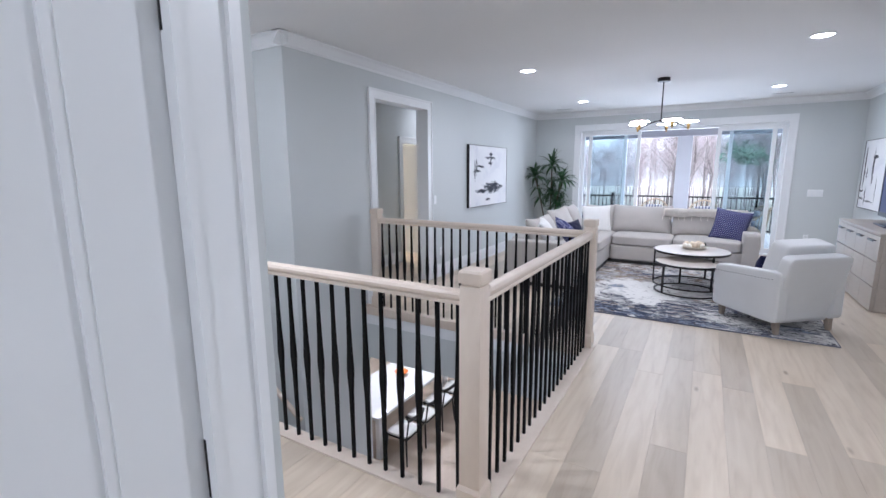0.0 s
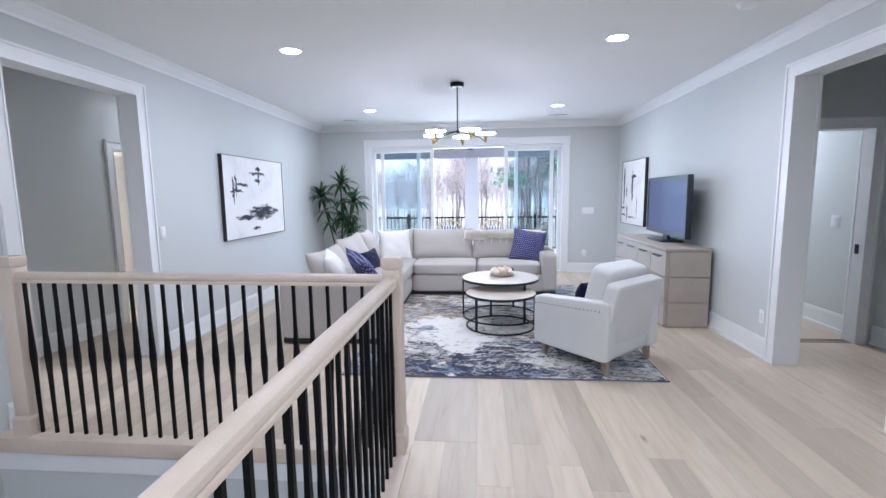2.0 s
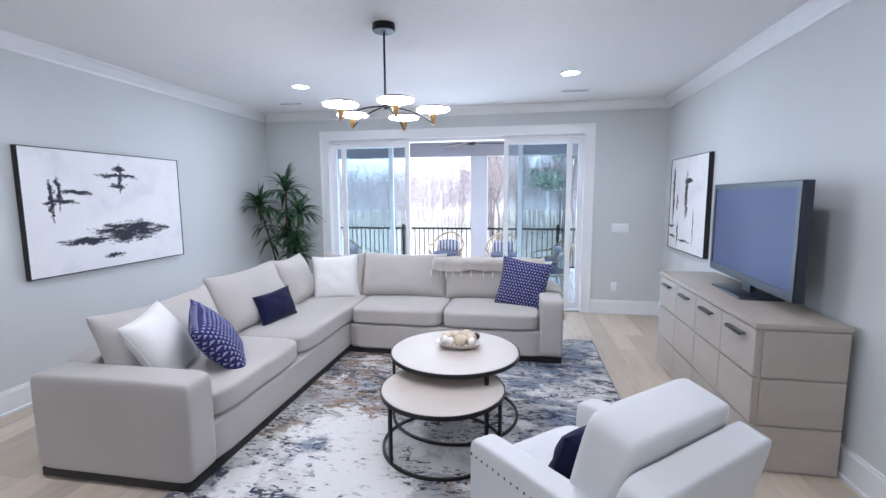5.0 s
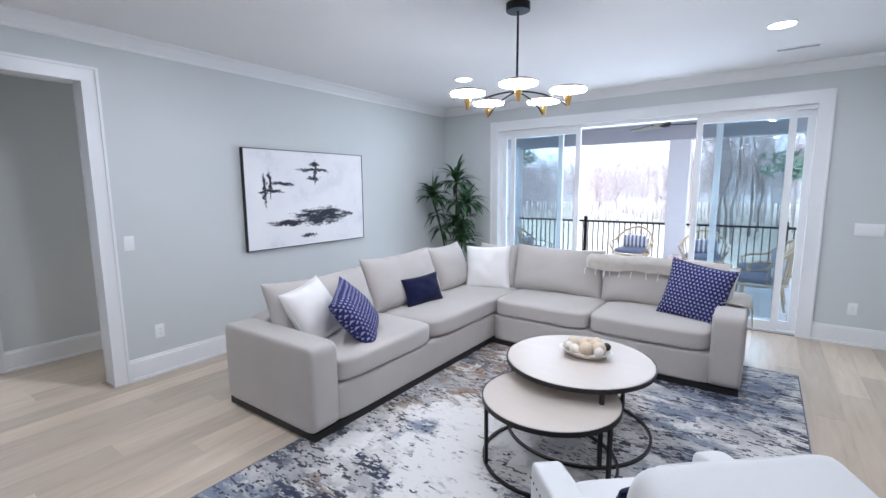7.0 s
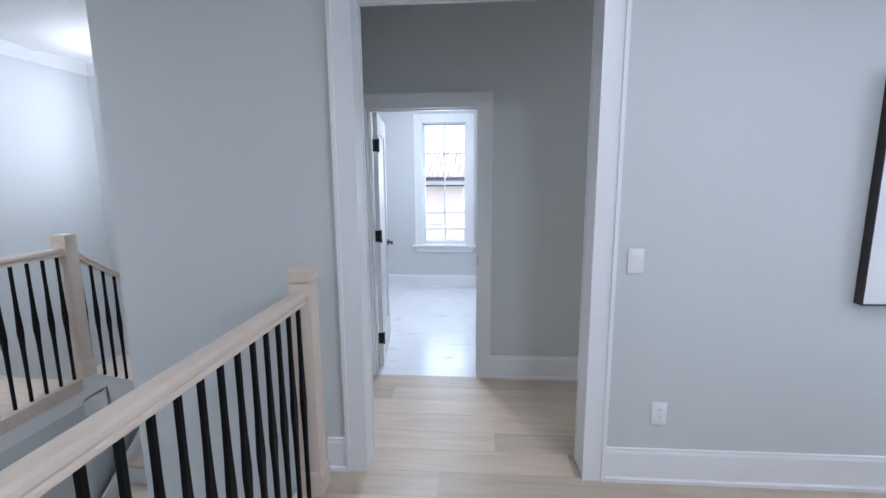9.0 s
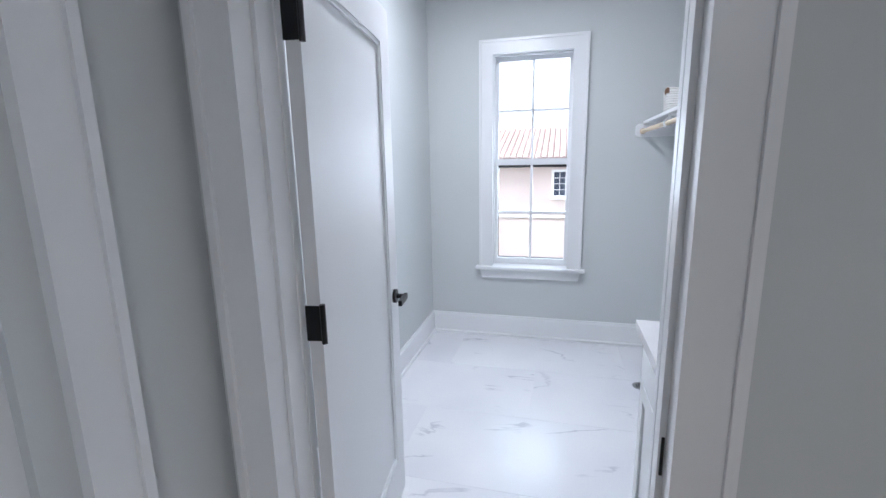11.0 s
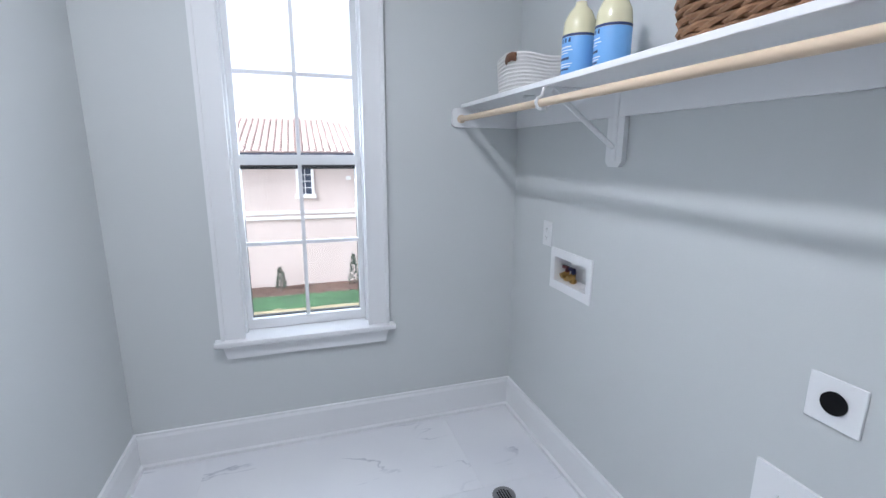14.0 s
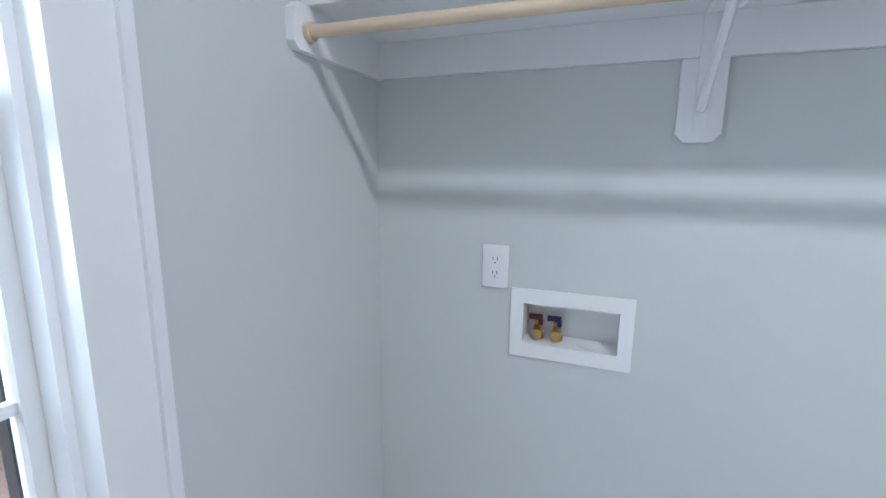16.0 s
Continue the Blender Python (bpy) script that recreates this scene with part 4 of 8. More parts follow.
def rug_mat():
    """A distressed abstract rug: pale ground, broken navy and charcoal patches, taupe worn between."""
    m, n, l, b = node_mat("distressed_rug", 0.95)
    tc = n.new("ShaderNodeTexCoord")
    wave = n.new("ShaderNodeTexNoise")
    wave.inputs["Scale"].default_value, wave.inputs["Detail"].default_value = 23, 2
    l.new(tc.outputs["Object"], wave.inputs[0])
    shake = n.new("ShaderNodeVectorMath")
    shake.operation = "MULTIPLY_ADD"
    shake.inputs[1].default_value = (0.05, 0.03, 0)
    l.new(wave.outputs["Color"], shake.inputs[0])
    l.new(tc.outputs["Object"], shake.inputs[2])
    snap = n.new("ShaderNodeVectorMath")
    snap.operation = "SNAP"
    snap.inputs[1].default_value = (0.022, 0.010, 1.0)
    l.new(shake.outputs[0], snap.inputs[0])

    def nz(scale, st, detail=4, dist=0.0, rough=0.5, off=0.0):
        mp = n.new("ShaderNodeMapping")
        mp.inputs["Scale"].default_value = st
        mp.inputs["Location"].default_value = (off, off * 0.7, 0)
        l.new(tc.outputs["Object"] if scale > 100 else snap.outputs[0], mp.inputs[0])
        t = n.new("ShaderNodeTexNoise")
        t.inputs["Scale"].default_value, t.inputs["Detail"].default_value = scale, detail
        t.inputs["Distortion"].default_value, t.inputs["Roughness"].default_value = dist, rough
        l.new(mp.outputs[0], t.inputs[0])
        return t.outputs["Fac"]

    def mixc(fac, a, c):
        mx = n.new("ShaderNodeMix")
        mx.data_type = "RGBA"
        l.new(fac, mx.inputs["Factor"])
        for k, v in (("A", a), ("B", c)):
            if isinstance(v, tuple):
                mx.inputs[k].default_value = (*v, 1)
            else:
                l.new(v, mx.inputs[k])
        return mx.outputs["Result"]

    def band(v, lo, hi):
        r = ramp(n, [(lo, (0, 0, 0)), (hi, (1, 1, 1))])
        l.new(v, r.inputs[0])
        return r.outputs[0]

    def mul(a, c):
        q = n.new("ShaderNodeMath")
        q.operation = "MULTIPLY"
        l.new(a, q.inputs[0])
        l.new(c, q.inputs[1])
        return q.outputs[0]

    def place(x, y, rx, ry, gain):
        """A soft round region of the rug, one in the middle."""
        mp = n.new("ShaderNodeMapping")
        mp.inputs["Location"].default_value = (-x / rx, -y / ry, 0)
        mp.inputs["Scale"].default_value = (1 / rx, 1 / ry, 0)
        l.new(tc.outputs["Object"], mp.inputs[0])
        g = n.new("ShaderNodeTexGradient")
        g.gradient_type = "SPHERICAL"
        l.new(mp.outputs[0], g.inputs[0])
        q = n.new("ShaderNodeMath")
        q.operation = "MULTIPLY"
        q.inputs[1].default_value = gain
        l.new(g.outputs["Fac"], q.inputs[0])
        return q.outputs[0]

    def plus(*vs):
        out = vs[0]
        for v in vs[1:]:
            q = n.new("ShaderNodeMath")
            q.operation = "ADD"
            l.new(out, q.inputs[0])
            l.new(v, q.inputs[1])
            out = q.outputs[0]
        return out

    ground = mixc(band(nz(2.4, (1, 1, 1), 6, 0.4, 0.65), 0.44, 0.56), (0.66, 0.645, 0.62), (0.40, 0.395, 0.40))
    # taupe and brown wear towards the sofa
    brown = plus(nz(1.4, (1, 1, 1), 3, off=9), place(-0.7, 0.5, 1.0, 1.6, 0.16))
    ground = mixc(mul(band(brown, 0.52, 0.60), band(nz(8, (0.8, 1.7, 1), 6, 0.5, 0.7, 3), 0.47, 0.53)), ground, (0.27, 0.20, 0.145))
    # slate blue worn areas
    slate = plus(nz(1.5, (0.8, 1.2, 1), 4, 0.3, off=31), place(0.9, 1.4, 1.1, 1.0, 0.13), place(0.0, -1.75, 2.4, 0.7, 0.12))
    ground = mixc(mul(band(slate, 0.57, 0.64), band(nz(6, (0.7, 1.8, 1), 6, 0.5, 0.7, 17), 0.40, 0.50)), ground, (0.20, 0.235, 0.31))
    # navy along the front and the far corner, broken by the pile
    zone = plus(nz(1.5, (0.8, 1.25, 1), 4, 0.5, 0.6, 4.2), place(0.1, -1.6, 2.2, 0.75, 0.24), place(-0.9, -0.9, 0.8, 0.9, 0.12), place(0.8, 0.3, 0.8, 1.2, 0.10))
    flecks = band(nz(8.5, (0.65, 1.7, 1), 8, 0.7, 0.86, 6.0), 0.475, 0.51)
    ground = mixc(mul(band(zone, 0.57, 0.66), flecks), ground, (0.020, 0.032, 0.075))
    flecks2 = band(nz(11, (0.65, 1.9, 1), 6, 0.8, 0.85, 13.0), 0.535, 0.555)
    ground = mixc(mul(flecks2, band(zone, 0.38, 0.48)), ground, (0.050, 0.050, 0.064))
    # ivory worn through
    ivory = plus(nz(1.5, (1.1, 0.9, 1), 6, 0.4, 0.68, 21.0), place(-0.35, -0.75, 0.9, 0.7, 0.20))
    ground = mixc(mul(band(ivory, 0.575, 0.61), band(nz(14, (0.7, 1.6, 1), 5, 0.4, 0.7, 2.0), 0.36, 0.44)), ground, (0.72, 0.71, 0.69))
    thread = nz(160, (1, 3, 1), 2)
    ground = mixc(mul(mul(band(thread, 0.5, 0.8), band(thread, 0.4, 0.9)), band(nz(30, (1, 1, 1), 2), 0.3, 0.8)), ground, (0.30, 0.30, 0.31))
    l.new(ground, b.inputs["Base Color"])
    bp = n.new("ShaderNodeBump")
    bp.inputs["Strength"].default_value, bp.inputs["Distance"].default_value = 0.5, 0.004
    l.new(thread, bp.inputs["Height"])
    l.new(bp.outputs[0], b.inputs["Normal"])
    return m


M_rug = rug_mat()
root = base("area_rug", pose(0.425, 7.37, 0.0), "distressed navy, grey and ivory abstract area rug", "rug")
bm = bmesh.new()
cube(bm, -1.295, 1.295, -1.83, 1.83, 0.0015, 0.013)
bevel(bm, 0.004)
part("rug_body", bm, M_rug, root, smooth=True)
bm = bmesh.new()
for b in ((-1.302, -1.2955, -1.837, 1.837), (1.2955, 1.302, -1.837, 1.837), (-1.2955, 1.2955, -1.837, -1.8305), (-1.2955, 1.2955, 1.8305, 1.837)):
    cube(bm, *b, 0.0015, 0.011)
part("binding", bm, mat("rug_binding", (0.16, 0.17, 0.22), 0.95, var=0.1, fine=200, bump=0.3), root)

# --- sectional sofa ---
root = base("sectional_sofa", pose(0, 0, 0), "L-shaped oatmeal linen sectional sofa on a black plinth", "sofa")
FZ = 0.013


def soft(name, x0, x1, y0, y1, z0, z1, material=None, parent=None, power=9, n=14, bulge=0.0, wob=0.012, m=None, label=""):
    bm = bmesh.new()
    puff(bm, (x0 + x1) / 2, (y0 + y1) / 2, (z0 + z1) / 2, x1 - x0, y1 - y0, z1 - z0, power, n, bulge, wob, m)
    return part(name, bm, material or M_sofa, parent if parent is not None else root, label, smooth="all")


SX0, SX1, SY0, SY1, SXR = -1.72, -0.74, 6.26, 9.42, 1.35
for b in ((SX0 + 0.02, SX1 - 0.01, SY0 + 0.012, SY1 - 0.04), (SX1 - 0.01, SXR - 0.012, 8.465, SY1 - 0.04)):
    part("plinth", (lambda bm: cube(bm, *b, FZ, FZ + 0.048) and bm)(bmesh.new()), M_base, root, "black plinth")
soft("seat_base", SX0 + 0.02, SX1, SY0 + 0.18, SY1 - 0.02, 0.060, 0.31, power=22, n=16, wob=0)
soft("seat_base", SX1 + 0.004, SXR - 0.18, 8.45, SY1 - 0.02, 0.060, 0.31, power=22, n=16, wob=0)
soft("arm", SX0, SX1 + 0.005, SY0, SY0 + 0.215, 0.060, 0.615, power=16, n=18, wob=0.004)
soft("arm", SXR - 0.215, SXR, 8.445, SY1, 0.060, 0.615, power=16, n=18, wob=0.004)
soft("back_frame", SX0 - 0.005, SX0 + 0.20, SY0 + 0.20, SY1, 0.06, 0.64, power=16, n=18, wob=0.004)
soft("back_frame", SX0 + 0.19, SXR - 0.19, SY1 - 0.205, SY1 + 0.003, 0.06, 0.64, power=16, n=18, wob=0.004)
soft("seat_cushion", SX0 + 0.19, SX1 + 0.012, SY0 + 0.218, 7.50, 0.305, 0.475, power=8, bulge=0.16)
soft("seat_cushion", SX0 + 0.19, SX1 + 0.012, 7.505, 9.22, 0.305, 0.475, power=8, bulge=0.14)
soft("seat_cushion", SX1 + 0.016, 0.205, 8.435, 9.22, 0.305, 0.475, power=8, bulge=0.14)
soft("seat_cushion", 0.21, SXR - 0.217, 8.435, 9.22, 0.305, 0.475, power=8, bulge=0.14)


def back_cushion(c, length, yaw, lean=16, h=0.50, t=0.27, seed=0.0):
    """A loose knife-edged back cushion: full below, thin at the seam, with pointed corners."""
    m = pose(*c, -lean, 0, yaw)
    n = 20
    g = {}
    bm = bmesh.new()
    for side in (1, -1):
        for i in range(n + 1):
            for j in range(n + 1):
                edge = i in (0, n) or j in (0, n)
                if edge and (i, j, 0) in g:
                    g[i, j, side] = g[i, j, 0]
                    continue
                u, v = math.sin(math.pi * (i / n - 0.5)), math.sin(math.pi * (j / n - 0.5))
                th = max(0.0, (1 - abs(u) ** 5) * (1 - abs(v) ** 3.4)) ** 0.5 * (0.84 - 0.22 * v)
                x = u * length / 2 * (1 - 0.030 * (1 - v * v))
                z = v * h / 2 * (1 - 0.055 * (1 - u * u)) - 0.018 * (1 - u * u) * (v + 1) / 2
                w = 0.020 * noise.noise(Vector((x * 3.2 + seed, z * 4.0, side * 3.0 + seed))) + 0.006 * noise.noise(Vector((x * 11 + seed, z * 9, side)))
                vert = bm.verts.new(m @ Vector((x, side * th * t / 2 + w * (0.3 + th), z + w * 0.6)))
                g[i, j, side] = vert
                if edge:
                    g[i, j, 0] = vert
    for side in (1, -1):
        for i in range(n):
            for j in range(n):
                q = [g[i, j, side], g[i + 1, j, side], g[i + 1, j + 1, side], g[i, j + 1, side]]
                bm.faces.new(q if side == 1 else q[::-1])
    part("back_cushion", bm, M_sofa, root, smooth="all")


# backs: along the west leg they face +x, along the north leg they face -y
for yc, ln, hh in ((6.93, 0.98, 0.46), (7.90, 0.98, 0.52), (8.66, 0.62, 0.52)):
    back_cushion((-1.42, yc, 0.475 + hh * 0.43), ln, 90, 20, hh, seed=yc * 3)
for xc, ln, hh in ((-1.04, 0.50, 0.50), (-0.33, 0.96, 0.51), (0.63, 0.98, 0.46)):
    back_cushion((xc, 9.12, 0.475 + hh * 0.43), ln, 0, 14, hh, seed=xc * 5)


def pillow(name, c, w, h, t, yaw, lean, roll, material, label, border=None):
    """A thrown cushion with pinched corners, standing on its edge."""
    root_p = base(name, pose(*c, 0, 0, yaw) @ pose(0, 0, 0, -lean, 0, 0) @ pose(0, 0, 0, 90, 0, 0) @ pose(0, 0, 0, 0, 0, roll), label, "cushion")
    bm = bmesh.new()
    n = 18
    g = {}
    for side in (1, -1):
        for i in range(n + 1):
            for j in range(n + 1):
                u, v = 2 * i / n - 1, 2 * j / n - 1
                edge = i in (0, n) or j in (0, n)
                if edge and (i, j, 0) in g:
                    g[i, j, side] = g[i, j, 0]
                    continue
                k = 0.09 * (1 - abs(u) ** 2) * abs(v) ** 3
                kk = 0.09 * (1 - abs(v) ** 2) * abs(u) ** 3
                th = ((1 - u * u) * (1 - v * v)) ** 0.42
                wv = 0.008 * noise.noise(Vector((u * 2.4 + c[0], v * 2.4 + c[1], side)))
                vert = bm.verts.new((u * (1 - kk) * w / 2, v * (1 - k) * h / 2, side * th * t / 2 + wv))
                g[i, j, side] = vert
                if edge:
                    g[i, j, 0] = vert
    for side in (1, -1):
        for i in range(n):
            for j in range(n):
                q = [g[i, j, side], g[i + 1, j, side], g[i + 1, j + 1, side], g[i, j + 1, side]]
                bm.faces.new(q if side == 1 else q[::-1])
    cover = part("cover", bm, material, root_p, smooth="all")
    bm = bmesh.new()
    pts = []
    for s in range(4):
        for i in range(n):
            a = 2 * i / n - 1
            kk = 0.09 * (1 - a * a)
            x, y = ((a, -1 + kk), (1 - kk, a), (-a, 1 - kk), (-1 + kk, -a))[s]
            pts.append((x * w / 2, y * h / 2, 0.0))
    tube(bm, pts + [pts[0]], 0.0035, 6)
    part("piping", bm, border or material, root_p, smooth=True)
    return root_p


pillow("throw_pillow", (-1.27, 6.72, 0.655), 0.47, 0.47, 0.20, 104, 28, 8, M_white_fab, "plain white throw pillow leaning on the sofa arm")
pillow("throw_pillow", (-1.02, 6.90, 0.65), 0.47, 0.47, 0.19, 118, 36, 18, M_scale, "navy patterned throw pillow leaning on a white one")
pillow("throw_pillow", (-1.20, 7.93, 0.605), 0.44, 0.27, 0.13, 78, 18, 3, M_navy, "small dark navy velvet lumbar pillow on the sofa")
pillow("throw_pillow", (-1.06, 8.93, 0.68), 0.50, 0.50, 0.15, 20, 18, 2, M_white_fab, "plain cream throw pillow in the sofa corner")
pillow("throw_pillow", (0.98, 8.85, 0.68), 0.50, 0.50, 0.17, -6, 16, -9, M_scale, "navy patterned throw pillow beside the sofa arm")
pillow("throw_pillow", (1.03, 9.02, 0.685), 0.46, 0.44, 0.13, -4, 14, -3, M_white_fab, "plain cream throw pillow behind a navy one")

# throw blanket over the back of the sofa
root = base("throw_blanket", pose(0.62, 9.13, 0.0), "cream tufted throw blanket draped over the sofa back", "blanket")
bm = bmesh.new()
nx, ns = 44, 22
prof = []
for s in range(ns + 1):
    a = s / ns
    if a < 0.35:
        y, z = -0.148, 0.78 + a / 0.35 * 0.085
    elif a < 0.65:
        q = (a - 0.35) / 0.3 * math.pi
        y, z = -0.02 - 0.128 * math.cos(q), 0.865 + 0.045 * math.sin(q)
    else:
        y, z = 0.108 + (a - 0.65) * 0.35, 0.865 - (a - 0.65) / 0.35 * 0.16
    prof.append((y, z))
rows2 = []
for i in range(nx + 1):
    x = -0.60 + 1.18 * i / nx
    col = []
    for s, (y, z) in enumerate(prof):
        w = 0.012 * noise.noise(Vector((x * 9, s * 0.5, 0.3))) + 0.006 * noise.noise(Vector((x * 30, s * 1.7, 2.0)))
        drop = 0.03 * noise.noise(Vector((x * 4, 0.2, 5))) if s == 0 else 0
        col.append(bm.verts.new((x, y - abs(w), z + w + drop)))
    rows2.append(col)
for a, b in zip(rows2, rows2[1:]):
    for k in range(ns):
        bm.faces.new((a[k], b[k], b[k + 1], a[k + 1]))
bmesh.ops.solidify(bm, geom=list(bm.faces), thickness=0.008)
part("cloth", bm, M_throw, root, smooth="all")
rng = random.Random(4)
for k in range(12):
    x = -0.60 + 1.18 * k / 11 + rng.uniform(-0.01, 0.01)
    bm = bmesh.new()
    z0 = 0.775
    tube(bm, [(x, -0.165, z0 + 0.01), (x + rng.uniform(-0.006, 0.006), -0.176, z0 - 0.02), (x + rng.uniform(-0.012, 0.012), -0.180, z0 - 0.05)], 0.005, 6)
    part("tassel", bm, M_throw, root)

root = base("throw_blanket", pose(1.245, 9.03, 0.0), "cream tufted throw blanket hanging over the sofa arm", "blanket")
bm = bmesh.new()
outline = [(-0.125, 0.56), (-0.122, 0.60), (-0.10, 0.628), (-0.05, 0.636), (0.0, 0.636), (0.06, 0.634), (0.10, 0.622), (0.125, 0.585), (0.130, 0.52), (0.134, 0.45), (0.138, 0.38), (0.142, 0.31)]
rows2 = []
for i in range(17):
    y = -0.26 + 0.50 * i / 16
    col = []
    for k, (x, z) in enumerate(outline):
        w = 0.010 * noise.noise(Vector((y * 11, k * 0.35, 7.7)))
        hem = 0.05 * noise.noise(Vector((y * 5, 3.1, 0))) * (k / 11) ** 3
        col.append(bm.verts.new((x + abs(w) * (1 if k > 6 else 0.2), y + 0.05 * (k / 11) ** 2, z + abs(w) + hem)))
    rows2.append(col)
for a, b in zip(rows2, rows2[1:]):
    for k in range(len(outline) - 1):
        bm.faces.new((a[k], b[k], b[k + 1], a[k + 1]))
bmesh.ops.solidify(bm, geom=list(bm.faces), thickness=0.007)
part("cloth", bm, M_throw, root, smooth="all")

# --- nesting coffee tables ---


def round_table(c, radius, height, label, start):
    root_t = base("coffee_table", pose(c[0], c[1], 0.0133), label, "coffee table", "nesting coffee tables")
    h = height - 0.0133
    bm = bmesh.new()
    lathe(bm, [(0, h - 0.02), (radius - 0.006, h - 0.02), (radius - 0.006, h - 0.003), (radius - 0.010, h), (0, h)], 64)
    part("tabletop", bm, M_table, root_t, "pale bleached wood top", smooth=30)
    bm = bmesh.new()
    lathe(bm, [(radius - 0.0055, h - 0.028), (radius + 0.001, h - 0.028), (radius + 0.001, h - 0.002), (radius - 0.0055, h - 0.002), (radius - 0.0055, h - 0.028)], 64)
    part("rim", bm, M_steel, root_t, "blackened steel rim", smooth=30)
    bm = bmesh.new()
    ring(bm, (0, 0, 0.0085), radius - 0.012, 0.008, 64, square=True)
    part("foot_ring", bm, M_steel, root_t, smooth=30)
    for k in range(3):
        a = radians(start + 120 * k)
        x, y = (radius - 0.012) * math.cos(a), (radius - 0.012) * math.sin(a)
        bm = bmesh.new()
        cube(bm, -0.009, 0.009, -0.011, 0.011, 0.017, h - 0.029)
        bmesh.ops.rotate(bm, verts=list(bm.verts), cent=(0, 0, 0), matrix=Matrix.Rotation(a, 3, "Z"))
        bmesh.ops.translate(bm, verts=list(bm.verts), vec=(x, y, 0))
        part("leg", bm, M_steel, root_t)
    return root_t


round_table((0.50, 7.38), 0.455, 0.485, "tall round coffee table, pale top on black steel", 185)
round_table((0.485, 6.955), 0.385, 0.395, "low round coffee table, pale top on black steel", 225)

root = base("bowl", pose(0.52, 7.45, 0.4855), "shallow cream oval bowl on the coffee table", "bowl")
bm = bmesh.new()
lathe(bm, [(0, 0.004), (0.09, 0.004), (0.13, 0.018), (0.165, 0.040), (0.170, 0.040), (0.135, 0.012), (0.095, 0.0), (0, 0.0)], 48)
bmesh.ops.scale(bm, vec=(1, 0.72, 1), verts=list(bm.verts))
part("dish", bm, mat("cream_ceramic", (0.74, 0.68, 0.60), 0.35, var=0.05), root, smooth=60)
M_ball = mat("woven_cane_ball", (0.68, 0.58, 0.45), 0.85, var=0.15, scale=18, fine=70, bump=0.8, tint=(0.50, 0.40, 0.28))
M_ball_w = mat("white_shell_ball", (0.78, 0.74, 0.67), 0.8, var=0.08, scale=18, fine=70, bump=0.6)
for x, y, z, r, k in ((-0.09, 0.02, 0.058, 0.043, 0), (-0.02, 0.05, 0.058, 0.042, 0), (0.05, 0.055, 0.070, 0.042, 0), (0.015, -0.035, 0.056, 0.046, 0), (0.085, 0.0, 0.060, 0.044, 0),
                      (-0.055, -0.055, 0.050, 0.032, 1), (0.10, -0.05, 0.055, 0.030, 1), (-0.105, -0.03, 0.052, 0.032, 1), (0.12, 0.045, 0.066, 0.026, 2)):
    bm = bmesh.new()
    bmesh.ops.create_icosphere(bm, subdivisions=3, radius=r)
    for v in bm.verts:
        v.co *= 1 + 0.035 * noise.noise(v.co * 90)
    bmesh.ops.translate(bm, verts=list(bm.verts), vec=(0, 0, r))
    ob = part("decorative_ball", bm, (M_ball, M_ball_w, M_base)[k], smooth="all")
    ob.matrix_world = pose(0.52 + x, 7.45 + y, 0.4855 + z - r)
    tagged(ob, ("woven cane decorative ball in the bowl", "small white decorative ball in the bowl", "small black decorative ball in the bowl")[k], "ornament", "balls in the bowl")

# --- armchair ---
root = base("armchair", pose(1.28, 6.07, 0.0133, 0, 0, 41), "white upholstered armchair with nailhead trim and wooden legs", "armchair")
AW = 0.38
bm = bmesh.new()
lathe(bm, [(0.0065, 0.0), (0.0045, 0.003), (0, 0.0045)], 8)
ME_nail = mesh_of("nailhead", bm, M_pull, True)


def csoft(name, x0, x1, y0, y1, z0, z1, power=10, n=14, wob=0.006, m=None, bulge=0.0):
    return soft(name, x0, x1, y0, y1, z0, z1, M_chair, root, power, n, bulge, wob, m)


csoft("seat_base", -0.27, 0.27, -0.34, 0.37, 0.12, 0.33, 20)
csoft("seat_cushion", -0.26, 0.26, -0.22, 0.39, 0.325, 0.455, 6, bulge=0.2)
for s in (-1, 1):
    bm = bmesh.new()
    puff(bm, s * (AW - 0.06), 0.0, 0.345, 0.115, 0.76, 0.46, 14, 16, 0, 0.003)
    for v in bm.verts:
        if v.co.z > 0.45:
            v.co.z += -0.055 * (v.co.y + 0.38) / 0.76 + 0.03
    arm = part("arm", bm, M_chair, root, smooth="all")
    for k in range(19):
        y = -0.30 + 0.66 * k / 18
        z = 0.530 - 0.050 * (y + 0.38) / 0.76
        ob = new("nailhead", ME_nail)
        ob.parent = arm
        ob.matrix_local = pose(s * (AW - 0.0035), y, z, 0, s * 90, 0)
mb = pose(0, -0.33, 0.47, 12)
bm = bmesh.new()
puff(bm, 0, 0, -0.045, 0.69, 0.12, 0.66, 14, 18, 0, 0.004, mb)
part("back_frame", bm, M_chair, root, smooth="all")
mc = pose(0, -0.185, 0.615, 15)
bm = bmesh.new()
puff(bm, 0, 0, 0, 0.57, 0.20, 0.50, 9, 18, 0, 0.012, mc)
bc = part("back_cushion", bm, M_chair, root, smooth="all")
for dy in (-0.080, 0.080):
    bm = bmesh.new()
    pts = []
    for k in range(65):
        a = 2 * math.pi * k / 64
        ca, sa = math.cos(a), math.sin(a)
        r = (abs(ca) ** 8 + abs(sa) ** 8) ** (-1 / 8)
        pts.append(mc @ Vector((0.277 * r * ca, dy, 0.242 * r * sa)))
    tube(bm, pts, 0.0045, 6)
    part("piping", bm, M_chair, bc, smooth=True)
